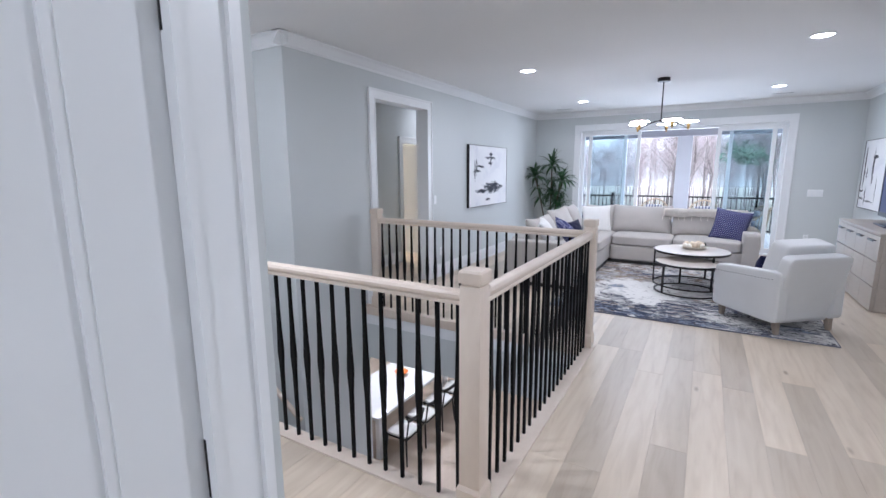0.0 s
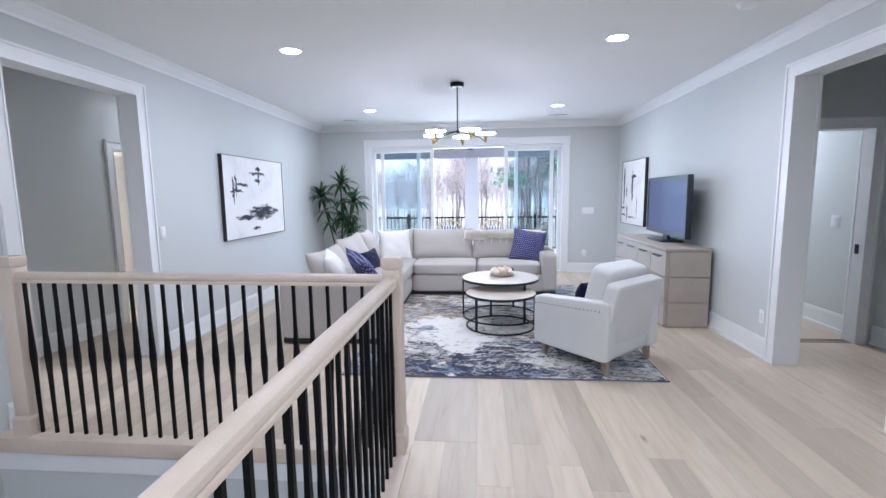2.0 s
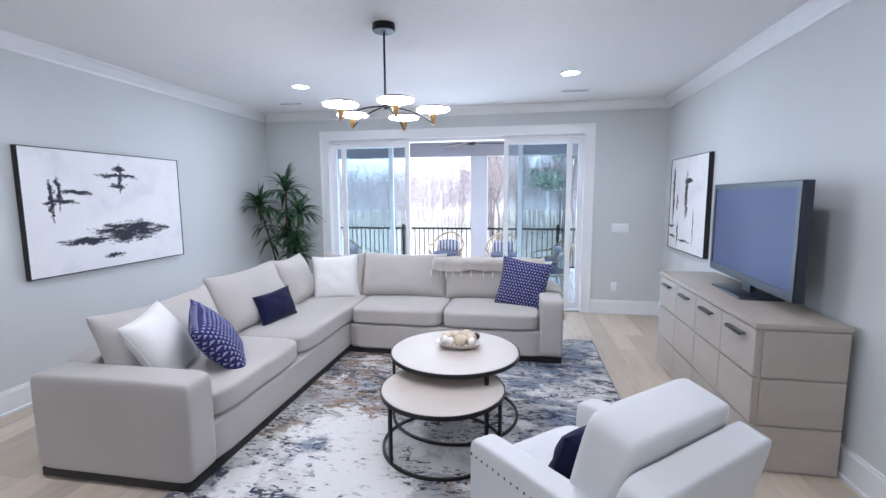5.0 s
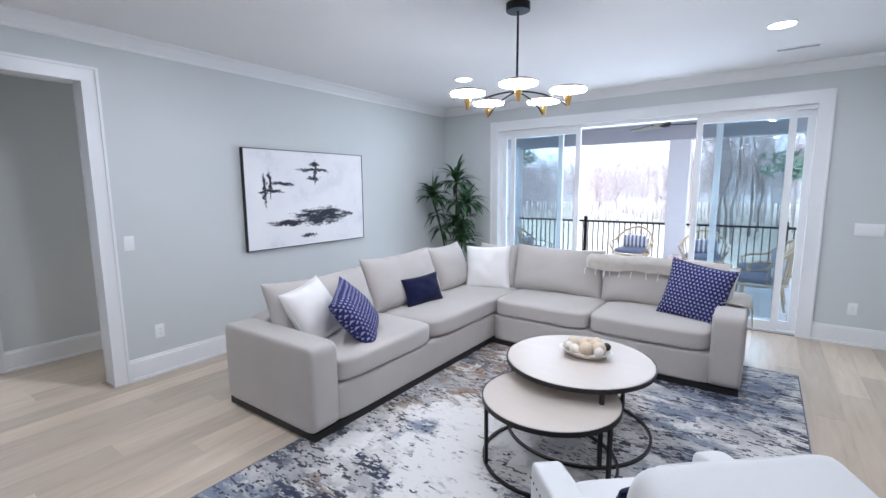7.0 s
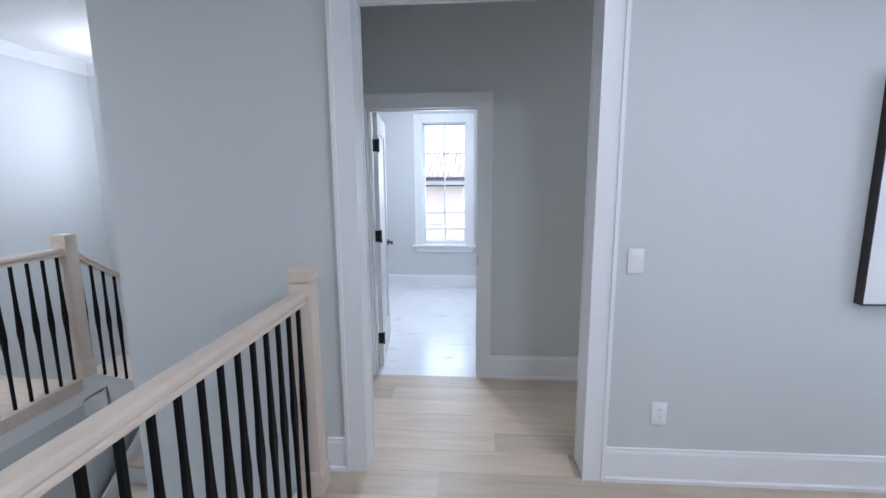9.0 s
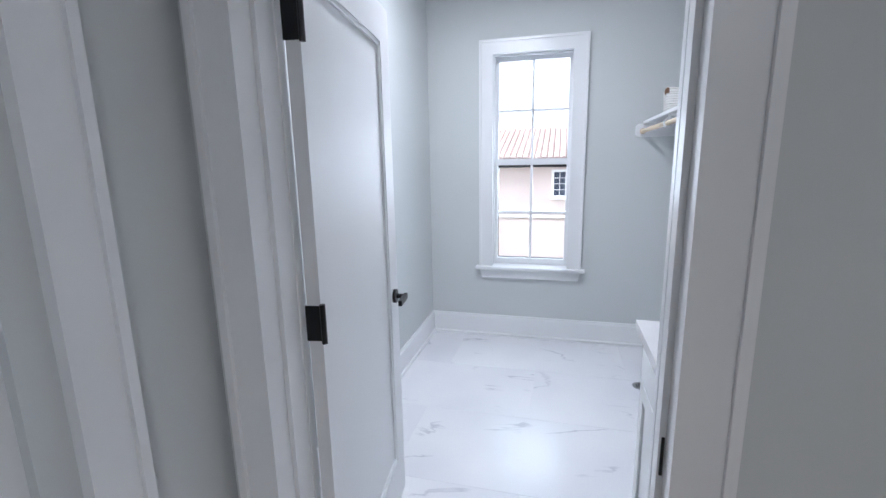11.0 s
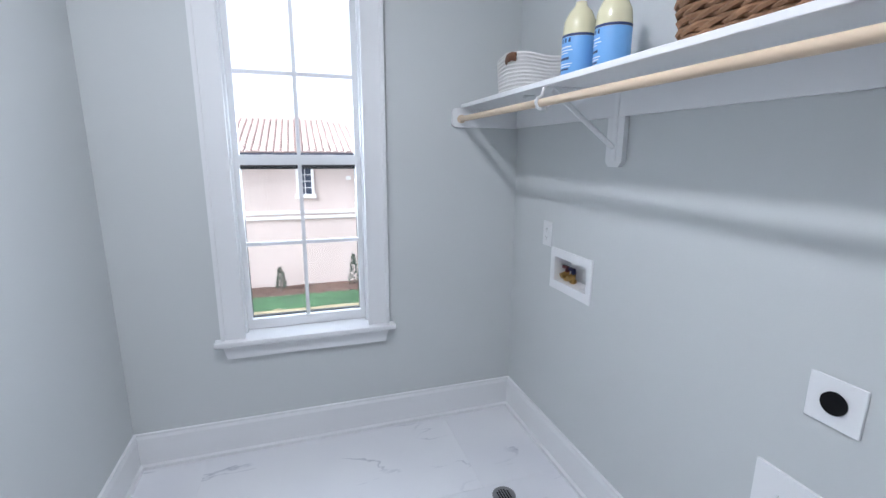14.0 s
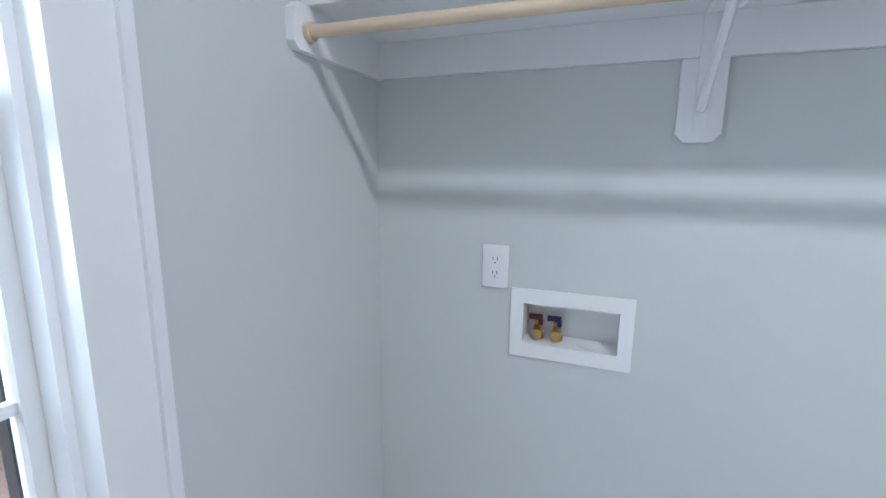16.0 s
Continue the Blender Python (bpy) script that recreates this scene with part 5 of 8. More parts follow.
for x, y in ((-0.30, 0.31), (0.30, 0.31), (-0.30, -0.31), (0.30, -0.31)):
    bm = bmesh.new()
    vs = cube(bm, x - 0.028, x + 0.028, y - 0.028, y + 0.028, 0.0, 0.14)
    for v in vs[:4]:
        v.co.x = x + (v.co.x - x) * 0.62
        v.co.y = y + (v.co.y - y) * 0.62 + (-0.02 if y < 0 else 0.0)
    part("leg", bm, M_leg, root, "greyed oak leg")
m = pose(1.28, 6.07, 0, 0, 0, 41)
p = m @ Vector((-0.06, 0.03, 0.575))
pillow("throw_pillow", (p.x, p.y, p.z), 0.36, 0.25, 0.13, 221, 20, 4, M_navy, "small dark navy velvet pillow on the armchair")

# --- dresser with the television ---
root = base("dresser", pose(2.24, 6.985, 0.0), "washed grey oak dresser with square drawer fronts", "dresser")
DW, DL, DH = 0.465, 1.74, 0.868
bm = bmesh.new()
cube(bm, 0.02, DW, 0.012, DL - 0.012, 0.0, DH - 0.0325)
part("carcass", bm, M_dresser, root)
bm = bmesh.new()
cube(bm, -0.006, DW + 0.004, -0.004, DL + 0.004, DH - 0.032, DH)
bevel(bm, 0.003)
part("top", bm, M_dresser, root, smooth=True)
cw = (DL - 0.01) / 4
zs3 = ((0.012, 0.272), (0.284, 0.548), (0.560, DH - 0.040))
for i in range(4):
    for k, (a, b2) in enumerate(zs3):
        bm = bmesh.new()
        cube(bm, 0.0, 0.0195, 0.009 + i * cw, 0.001 + (i + 1) * cw, a, b2)
        bevel(bm, 0.002, 1)
        dr = part("drawer_front", bm, M_dresser, root)
        if k == 2:
            bm = bmesh.new()
            yc = 0.005 + (i + 0.5) * cw
            cube(bm, -0.030, -0.001, yc - 0.10, yc + 0.10, b2 - 0.058, b2 - 0.050)
            cube(bm, -0.030, -0.026, yc - 0.10, yc + 0.10, b2 - 0.068, b2 - 0.0585)
            part("pull_handle", bm, M_pull, dr, "dark pewter pull handle")
for a, b2 in zs3:
    bm = bmesh.new()
    cube(bm, 0.038, DW - 0.004, 0.0, 0.0115, a, b2)
    bevel(bm, 0.002, 1)
    part("side_panel", bm, M_dresser, root)
    bm = bmesh.new()
    cube(bm, 0.038, DW - 0.004, DL - 0.0115, DL, a, b2)
    bevel(bm, 0.002, 1)
    part("side_panel", bm, M_dresser, root)

root = base("television", pose(2.545, 7.89, DH + 0.0005, 0, 0, 90), "dark flat-screen television on a pedestal, switched off", "television")
TW, T0, T1 = 1.34, 0.075, 0.785
bm = bmesh.new()
cube(bm, -TW / 2, TW / 2, -0.035, 0.020, T0, T1)
bevel(bm, 0.006)
part("housing", bm, M_bezel, root, smooth=True)
bm = bmesh.new()
for b in ((-TW / 2 + 0.004, -TW / 2 + 0.042, T0 + 0.004, T1 - 0.004), (TW / 2 - 0.042, TW / 2 - 0.004, T0 + 0.004, T1 - 0.004), (-TW / 2 + 0.042, TW / 2 - 0.042, T0 + 0.004, T0 + 0.058), (-TW / 2 + 0.042, TW / 2 - 0.042, T1 - 0.040, T1 - 0.004)):
    cube(bm, b[0], b[1], 0.0205, 0.028, b[2], b[3])
part("bezel", bm, M_bezel, root)
bm = bmesh.new()
cube(bm, -TW / 2 + 0.042, TW / 2 - 0.042, 0.0205, 0.0225, T0 + 0.058, T1 - 0.040)
part("screen", bm, M_screen, root, "dark glossy screen")
bm = bmesh.new()
cube(bm, -0.012, 0.012, 0.0285, 0.0295, T0 + 0.020, T0 + 0.032)
part("badge", bm, M_pull, root)
bm = bmesh.new()
cube(bm, -0.07, 0.07, -0.03, 0.005, 0.016, T0 + 0.02)
part("neck", bm, M_bezel, root)
bm = bmesh.new()
cube(bm, -0.26, 0.26, -0.13, 0.14, 0.0, 0.016)
bevel(bm, 0.005)
part("foot", bm, M_bezel, root, smooth=True)
root.matrix_world = pose(2.555, 7.82, DH + 0.0005, 0, 0, 87)


# --- abstract canvases ---
def canvas_mat(name, blobs, ink):
    """White ground with brushed dark marks: each mark is a soft ellipse (x, z, half width, half height) broken up by streaks."""
    m, n, l, b = node_mat(name, 0.7)
    b.inputs["Specular IOR Level"].default_value = 0.15
    tc = n.new("ShaderNodeTexCoord")
    sep = n.new("ShaderNodeSeparateXYZ")
    l.new(tc.outputs["Object"], sep.inputs[0])

    def noise_tex(scale, st, d=5):
        mp = n.new("ShaderNodeMapping")
        mp.inputs["Scale"].default_value = st
        l.new(tc.outputs["Object"], mp.inputs[0])
        t = n.new("ShaderNodeTexNoise")
        t.inputs["Scale"].default_value, t.inputs["Detail"].default_value, t.inputs["Roughness"].default_value = scale, d, 0.65
        l.new(mp.outputs[0], t.inputs[0])
        return t.outputs["Fac"]

    def f(op, a, c=None):
        q = n.new("ShaderNodeMath")
        q.operation = op
        for i, v in enumerate((a, c)):
            if v is None:
                continue
            if isinstance(v, (int, float)):
                q.inputs[i].default_value = v
            else:
                l.new(v, q.inputs[i])
        return q.outputs[0]

    hz = noise_tex(5, (1.2, 1, 8), 9)
    vt = noise_tex(5, (9, 1, 1.2), 9)
    fine = noise_tex(26, (1, 1, 2.2), 6)
    px = f("ADD", sep.outputs[0], f("MULTIPLY", f("SUBTRACT", noise_tex(7, (1, 1, 2.5), 6), 0.5), 0.13))
    pz = f("ADD", sep.outputs[2], f("MULTIPLY", f("SUBTRACT", noise_tex(9, (1.6, 1, 1), 6), 0.5), 0.085))
    total = None
    for x, z, hw, hh in [(-bx, bz, bw2, bh2) for bx, bz, bw2, bh2 in blobs]:
        dx = f("DIVIDE", f("SUBTRACT", px, x), hw)
        dz = f("DIVIDE", f("SUBTRACT", pz, z), hh)
        d = f("ADD", f("POWER", f("ABSOLUTE", dx), 2.0), f("POWER", f("ABSOLUTE", dz), 2.0))
        streak = hz if hw > hh else vt
        v = f("SUBTRACT", f("ADD", f("SUBTRACT", 1.0, d), f("ADD", f("MULTIPLY", f("SUBTRACT", streak, 0.5), 3.4), f("MULTIPLY", f("SUBTRACT", fine, 0.5), 2.2))), -0.14)
        v = f("POWER", f("MULTIPLY", f("MINIMUM", f("MAXIMUM", v, 0.0), 0.75), 1.333), 0.7)
        total = v if total is None else f("MAXIMUM", total, v)
    cloud = noise_tex(2.6, (1, 1, 1))
    r = ramp(n, [(0.3, (0.68, 0.69, 0.73)), (0.45, (0.80, 0.80, 0.82)), (0.7, (0.84, 0.84, 0.84))])
    l.new(cloud, r.inputs[0])
    mix = n.new("ShaderNodeMix")
    mix.data_type = "RGBA"
    l.new(f("MULTIPLY", total, 0.97), mix.inputs["Factor"])
    l.new(r.outputs[0], mix.inputs["A"])
    mix.inputs["B"].default_value = (*ink, 1)
    l.new(mix.outputs["Result"], b.inputs["Base Color"])
    bp = n.new("ShaderNodeBump")
    bp.inputs["Strength"].default_value, bp.inputs["Distance"].default_value = 0.3, 0.003
    l.new(f("ADD", noise_tex(70, (1, 1, 1)), total), bp.inputs["Height"])
    l.new(bp.outputs[0], b.inputs["Normal"])
    return m


def canvas(m, w, h, material, label):
    root_c = base("framed_canvas", m, label, "painting")
    bm = bmesh.new()
    cube(bm, -w / 2 + 0.006, w / 2 - 0.006, 0.0055, 0.040, -h / 2 + 0.006, h / 2 - 0.006)
    part("canvas", bm, material, root_c, "white canvas with dark brush marks")
    for nm, b in (("frame_side", (-w / 2, -w / 2 + 0.0055, -h / 2, h / 2)), ("frame_side", (w / 2 - 0.0055, w / 2, -h / 2, h / 2)), ("frame_rail", (-w / 2 + 0.0055, w / 2 - 0.0055, -h / 2, -h / 2 + 0.0055)), ("frame_rail", (-w / 2 + 0.0055, w / 2 - 0.0055, h / 2 - 0.0055, h / 2))):
        bm = bmesh.new()
        cube(bm, b[0], b[1], 0.0, 0.046, b[2], b[3])
        part(nm, bm, M_base, root_c, "thin black frame")
    return root_c


M_art1 = canvas_mat("abstract_harbour", [(-0.26, -0.25, 0.26, 0.035), (0.13, -0.20, 0.36, 0.10), (0.50, -0.19, 0.13, 0.025), (-0.04, -0.405, 0.13, 0.02), (-0.565, 0.10, 0.022, 0.16), (-0.50, 0.16, 0.022, 0.14), (-0.50, 0.08, 0.15, 0.02), (-0.36, 0.165, 0.14, 0.022),
                                         (0.05, 0.31, 0.22, 0.02), (0.06, 0.375, 0.07, 0.03), (0.055, 0.22, 0.09, 0.025), (0.07, 0.28, 0.02, 0.12)], (0.014, 0.018, 0.032))
M_art2 = canvas_mat("abstract_verticals", [(-0.42, 0.10, 0.035, 0.34), (-0.02, 0.12, 0.045, 0.24), (0.04, 0.25, 0.10, 0.03), (-0.25, -0.33, 0.022, 0.14), (-0.42, -0.37, 0.10, 0.018), (-0.05, -0.40, 0.20, 0.012), (-0.30, 0.02, 0.02, 0.10), (0.20, -0.22, 0.012, 0.20), (-0.44, -0.25, 0.10, 0.015)], (0.012, 0.014, 0.020))
canvas(pose(WX + 0.002, 7.855, 1.457, 0, 0, -90), 1.565, 1.015, M_art1, "wide abstract canvas with navy brush marks, thin black frame")
canvas(pose(EX - 0.002, 9.56, 1.46, 0, 0, 90), 1.08, 1.03, M_art2, "abstract canvas with black vertical brush marks, black frame")

# --- chandelier ---
root = base("chandelier", pose(0.0, 7.45, H), "black and brass chandelier with five glowing discs", "chandelier")
bm = bmesh.new()
lathe(bm, [(0, 0), (0.078, 0.0), (0.078, -0.044), (0.074, -0.048), (0, -0.048)], 40)
part("canopy", bm, M_black, root, "black ceiling canopy", smooth=40)
bm = bmesh.new()
rod(bm, (0, 0, -0.048), (0, 0, -0.545), 0.0075, seg=12)
part("stem", bm, M_black, root, smooth=True)
bm = bmesh.new()
lathe(bm, [(0, -0.53), (0.016, -0.535), (0.02, -0.55), (0.016, -0.565), (0, -0.57)], 20)
part("hub", bm, M_black, root, smooth=True)
M_disc = glow("chandelier_glow", (1.0, 0.93, 0.86), 5.0)
M_rim = glow("chandelier_rim_glow", (1.0, 0.93, 0.88), 70.0)
M_shade = mat("shade_top_paint", (0.20, 0.145, 0.125), 0.5, var=0.05)
for k in range(5):
    a = radians(72 * k + 10)
    ca, sa = math.cos(a), math.sin(a)
    R = 0.335
    bm = bmesh.new()
    pts = []
    for s in range(11):
        q = s / 10
        r = 0.012 + (R - 0.012) * q
        z = -0.55 - 0.10 * q ** 1.7 + (0.0 if q < 0.8 else -0.015 * (q - 0.8) / 0.2)
        pts.append((r * ca, r * sa, z))
    tube(bm, pts, 0.0055, 8)
    arm = part("arm", bm, M_black, root, smooth=True)
    bm = bmesh.new()
    lathe(bm, [(0, -0.672), (0.010, -0.672), (0.012, -0.655), (0.014, -0.652), (0.023, -0.612), (0.024, -0.606), (0.0, -0.606)], 24, (R * ca, R * sa, 0))
    part("cup", bm, M_brass, arm, "brass cup", smooth=40)
    bm = bmesh.new()
    rod(bm, (R * ca, R * sa, -0.606), (R * ca, R * sa, -0.566), 0.006)
    part("post", bm, M_brass, arm)
    bm = bmesh.new()
    lathe(bm, [(0.118, -0.5665), (0.119, -0.5625), (0.085, -0.549), (0.04, -0.541), (0, -0.539)], 40, (R * ca, R * sa, 0))
    sh = part("shade", bm, M_shade, arm, "shallow metal disc shade", smooth="all")
    bm = bmesh.new()
    lathe(bm, [(0, -0.5775), (0.1105, -0.5775), (0.1105, -0.5667)], 40, (R * ca, R * sa, 0))
    part("diffuser", bm, M_disc, arm, "glowing white diffuser", smooth=30)
    bm = bmesh.new()
    lathe(bm, [(0.111, -0.5774), (0.111, -0.5734)], 40, (R * ca, R * sa, 0))
    part("glow_ring", bm, M_rim, arm, "bright edge of the diffuser", smooth=True)

# --- potted plant ---
M_leaf = mat("dracaena_leaf", (0.030, 0.085, 0.028), 0.38, var=0.3, scale=6, fine=60, bump=0.1, tint=(0.015, 0.045, 0.018))
M_cane = mat("dracaena_cane", (0.10, 0.075, 0.05), 0.85, var=0.25, fine=60, bump=0.5)
M_pot = mat("woven_basket_pot", (0.30, 0.24, 0.17), 0.9, var=0.2, scale=20, fine=60, bump=0.8)
root = base("potted_plant", pose(-2.27, 10.02, 0.0), "tall green dracaena plant with strappy leaves in a pot", "plant")
bm = bmesh.new()
lathe(bm, [(0, 0.001), (0.12, 0.001), (0.15, 0.03), (0.165, 0.28), (0.16, 0.30), (0.145, 0.30), (0.14, 0.26), (0, 0.255)], 32)
part("pot", bm, M_pot, root, "woven basket pot", smooth=40)
rng = random.Random(11)


def leaf_rosette(bm, c, n, length, width, up):
    for k in range(n):
        a = 2 * math.pi * k / n * 2.4 + rng.uniform(-0.3, 0.3)
        el = radians(up - 75 * (k / n) + rng.uniform(-10, 10))
        L = length * rng.uniform(0.75, 1.1)
        d = Vector((math.cos(a) * math.cos(el), math.sin(a) * math.cos(el), math.sin(el)))
        side = Vector((-math.sin(a), math.cos(a), 0))
        p = Vector(c) + Vector((0, 0, -0.05 * k / n))
        prev = None
        segs = 6
        for s in range(segs + 1):
            q = s / segs
            w = width * math.sin(math.pi * min(1, 0.15 + 0.85 * q) ** 0.8) * 0.5
            fold = Vector((0, 0, 0.35 * w))
            vs = (bm.verts.new(p + side * w + fold), bm.verts.new(p), bm.verts.new(p - side * w + fold))
            if prev:
                bm.faces.new((prev[0], prev[1], vs[1], vs[0]))
                bm.faces.new((prev[1], prev[2], vs[2], vs[1]))
            prev = vs
            d = (d + Vector((0, 0, -0.20 - 0.14 * q))).normalized()
            p = p + d * (L / segs)


for x, y, top, lean in ((0.02, 0.03, 1.66, (0.0, 0.02)), (-0.05, -0.02, 1.44, (-0.26, -0.06)), (0.06, -0.03, 1.36, (0.22, -0.04)), (-0.02, 0.05, 1.02, (0.04, 0.02)), (0.05, 0.05, 0.80, (0.14, -0.10))):
    pts = [(x + lean[0] * q ** 1.3, y + lean[1] * q, 0.25 + (top - 0.25) * q) for q in (0, 0.25, 0.5, 0.75, 1)]
    bm = bmesh.new()
    tube(bm, pts, 0.013, 8)
    part("cane", bm, M_cane, root, "thin brown cane", smooth=True)
    bm = bmesh.new()
    leaf_rosette(bm, pts[-1], 42, 0.40, 0.058, 82)
    for q in (0.62, 0.80):
        i = q * 4
        j = int(i)
        pp = Vector(pts[j]).lerp(Vector(pts[min(4, j + 1)]), i - j)
        if top > 1.2:
            leaf_rosette(bm, pp, 10, 0.28, 0.048, 40)
    part("foliage", bm, M_leaf, root, "arching green leaves", smooth="all")

# --- console table by the east wall ---
root = base("console_table", pose(1.74, 3.60, 0.0), "weathered dark oak console table with square legs", "table")
bm = bmesh.new()
cube(bm, 0.0, 0.40, -1.20, 0.0, 0.765, 0.80)
bevel(bm, 0.003)
part("tabletop", bm, M_darkoak, root, smooth=True)
for x, y in ((0.0, -0.045), (0.355, -0.045), (0.0, -1.2), (0.355, -1.2)):
    bm = bmesh.new()
    cube(bm, x, x + 0.045, y, y + 0.045, 0.0005, 0.7645)
    part("leg", bm, M_darkoak, root)
bm = bmesh.new()
cube(bm, 0.046, 0.354, -0.04, -0.012, 0.14, 0.17)
part("stretcher", bm, M_darkoak, root)

# --- wire wall sculpture beside the stairs ---
root = base("wall_sculpture", pose(-4.42, 3.498, 1.1), "black iron wall sculpture of linked angular loops", "wall art")
rng = random.Random(7)
for k, (cx, cz, r) in enumerate(((0.02, 0.36, 0.06), (-0.02, 0.12, 0.07), (0.03, 0.0, 0.09), (-0.05, -0.08, 0.10), (0.05, -0.14, 0.08), (0.0, -0.24, 0.10), (0.06, -0.30, 0.07), (-0.04, -0.18, 0.06))):
    bm = bmesh.new()
    n = 6
    pts = [(cx + r * rng.uniform(0.6, 1.1) * math.cos(2 * math.pi * i / n + k), -0.012 - 0.01 * (k % 3), cz + r * rng.uniform(0.7, 1.2) * math.sin(2 * math.pi * i / n + k)) for i in range(n)]
    tube(bm, pts + [pts[0]], 0.007, 6)
    part("loop", bm, M_iron, root)

# --- the dining set on the storey below ---
M_white_top = mat("white_table_top", (0.82, 0.82, 0.82), 0.25, var=0.02)
root = base("dining_table", pose(-4.05, 6.75, LOW), "long white dining table on the storey below", "table")
bm = bmesh.new()
cube(bm, -0.55, 0.55, -1.15, 1.15, 0.70, 0.75)
bevel(bm, 0.006)
part("tabletop", bm, M_white_top, root, smooth=True)
for x, y in ((-0.47, -1.05), (0.47, -1.05), (-0.47, 1.05), (0.47, 1.05)):
    bm = bmesh.new()
    cube(bm, x - 0.04, x + 0.04, y - 0.04, y + 0.04, 0.0005, 0.6995)
    part("leg", bm, M_white_top, root)
root = base("serving_bowl", pose(-4.1, 7.05, LOW + 0.7505), "orange bowl in the middle of the dining table", "bowl")
bm = bmesh.new()
lathe(bm, [(0, 0.0), (0.06, 0.0), (0.13, 0.07), (0.125, 0.07), (0.055, 0.012), (0, 0.012)], 28)
part("dish", bm, mat("orange_glaze", (0.75, 0.22, 0.05), 0.3, var=0.08), root, smooth=50)


def dining_chair():
    root_d = base("dining_chair", pose(0, 0, 0), "black wooden dining chair with a white seat pad", "chair", "chairs round the dining table")
    bm = bmesh.new()
    cube(bm, -0.22, 0.22, -0.21, 0.21, 0.43, 0.45)
    bevel(bm, 0.006)
    part("seat", bm, M_base, root_d)
    bm = bmesh.new()
    puff(bm, 0, 0, 0.472, 0.42, 0.40, 0.042, 6, 8)
    part("seat_pad", bm, M_white_fab, root_d, "white seat pad", smooth="all")
    for x, y in ((-0.19, 0.18), (0.19, 0.18), (-0.19, -0.18), (0.19, -0.18)):
        bm = bmesh.new()
        rod(bm, (x * 1.15, y * 1.15, 0.0), (x, y, 0.43), 0.013, 0.018, 8)
        part("leg", bm, M_base, root_d)
    for x in (-0.19, 0.19):
        bm = bmesh.new()
        rod(bm, (x, -0.19, 0.45), (x * 1.08, -0.25, 0.80), 0.014, 0.012, 8)
        part("back_post", bm, M_base, root_d)
    bm = bmesh.new()
    tube(bm, [(-0.215, -0.24, 0.78), (-0.12, -0.285, 0.79), (0, -0.30, 0.795), (0.12, -0.285, 0.79), (0.215, -0.24, 0.78)], 0.026, 8)
    part("top_rail", bm, M_base, root_d, smooth=True)
    return root_d


dc = dining_chair()
dc.matrix_world = pose(-3.28, 5.95, LOW + 0.0005, 0, 0, 90)
for y in (6.50, 7.05, 7.60):
    copy_thing(dc, pose(-3.28, y, LOW + 0.0005, 0, 0, 90))

# --- lantern and framed print over the stairs ---
LX, LY, LZ = -4.87, 2.20, 2.07
root = base("lantern_pendant", pose(LX, LY, LZ, 0, 0, 20), "black open-framed lantern pendant lit over the stairs", "pendant lamp")
up = [(x * 0.18, y * 0.18, 0.14) for x, y in ((-1, -1), (1, -1), (1, 1), (-1, 1))]
dn = [(x * 0.12, y * 0.12, -0.14) for x, y in ((-1, -1), (1, -1), (1, 1), (-1, 1))]
for k in range(4):
    for p, q in ((up[k], up[(k + 1) % 4]), (dn[k], dn[(k + 1) % 4]), (up[k], dn[k]), (up[k], (0, 0, 0.30))):
        bm = bmesh.new()
        rod(bm, p, q, 0.008, seg=4)
        part("frame_bar", bm, M_black, root)
bm = bmesh.new()
rod(bm, (0, 0, 0.295), (0, 0, H - LZ), 0.006, seg=8)
lathe(bm, [(0, H - LZ), (0.065, H - LZ), (0.065, H - LZ - 0.02), (0, H - LZ - 0.022)], 24)
part("stem", bm, M_black, root)
bm = bmesh.new()
rod(bm, (-0.06, 0, -0.085), (0.06, 0, -0.085), 0.006, seg=6)
rod(bm, (0, 0, -0.085), (0, 0, 0.30), 0.005, seg=6)
part("candle_arm", bm, M_black, root)
for s in (-1, 1):
    bm = bmesh.new()
    rod(bm, (s * 0.06, 0, -0.092), (s * 0.06, 0, -0.02), 0.011, seg=10)
    candle = part("candle_sleeve", bm, M_black, root)
    bm = bmesh.new()
    lathe(bm, [(0, -0.019), (0.010, -0.019), (0.018, 0.01), (0.014, 0.035), (0, 0.06)], 14)
    bulb = part("bulb", bm, M_disc, candle, "glowing candle bulb", smooth=True)
    bulb.matrix_local = pose(s * 0.06, 0, 0)
lamp = new("lantern_lamp", bpy.data.lights.new("lantern_lamp", "POINT"))
lamp.data.energy, lamp.data.color, lamp.data.shadow_soft_size = 8.5, (1.0, 0.95, 0.9), 0.06
lamp.matrix_world = pose(LX, LY, LZ + 0.02)
M_print = canvas_mat("pale_grey_print", [(0.0, -0.35, 0.3, 0.05), (0.1, 0.1, 0.25, 0.04)], (0.42, 0.40, 0.42))
canvas(pose(-5.428, 2.20, 0.98, 0, 0, -90), 0.84, 1.56, M_print, "tall pale grey abstract print in a thin black frame")

# ---- laundry room things, measured from their own origin ----
ORIGIN = Matrix.Translation((-0.20, 0, 0))
LN, LW = 6.03, -6.475
M_rod = mat("pale_wood_rod", (0.66, 0.54, 0.40), 0.45, var=0.08, scale=3, fine=40, bump=0.08, tint=(0.54, 0.42, 0.29), stretch=(0.3, 1, 1))
root = base("wall_shelf", pose(0, 0, 0), "long white wall shelf on cleats with brackets", "shelf")
bm = bmesh.new()
cube(bm, LW + 0.001, -3.801, 5.705, LN - 0.001, 1.698, 1.717)
bevel(bm, 0.002, 1)
part("board", bm, M_trim, root)
bm = bmesh.new()
cube(bm, LW + 0.020, -3.801, LN - 0.019, LN - 0.0005, 1.608, 1.6975)
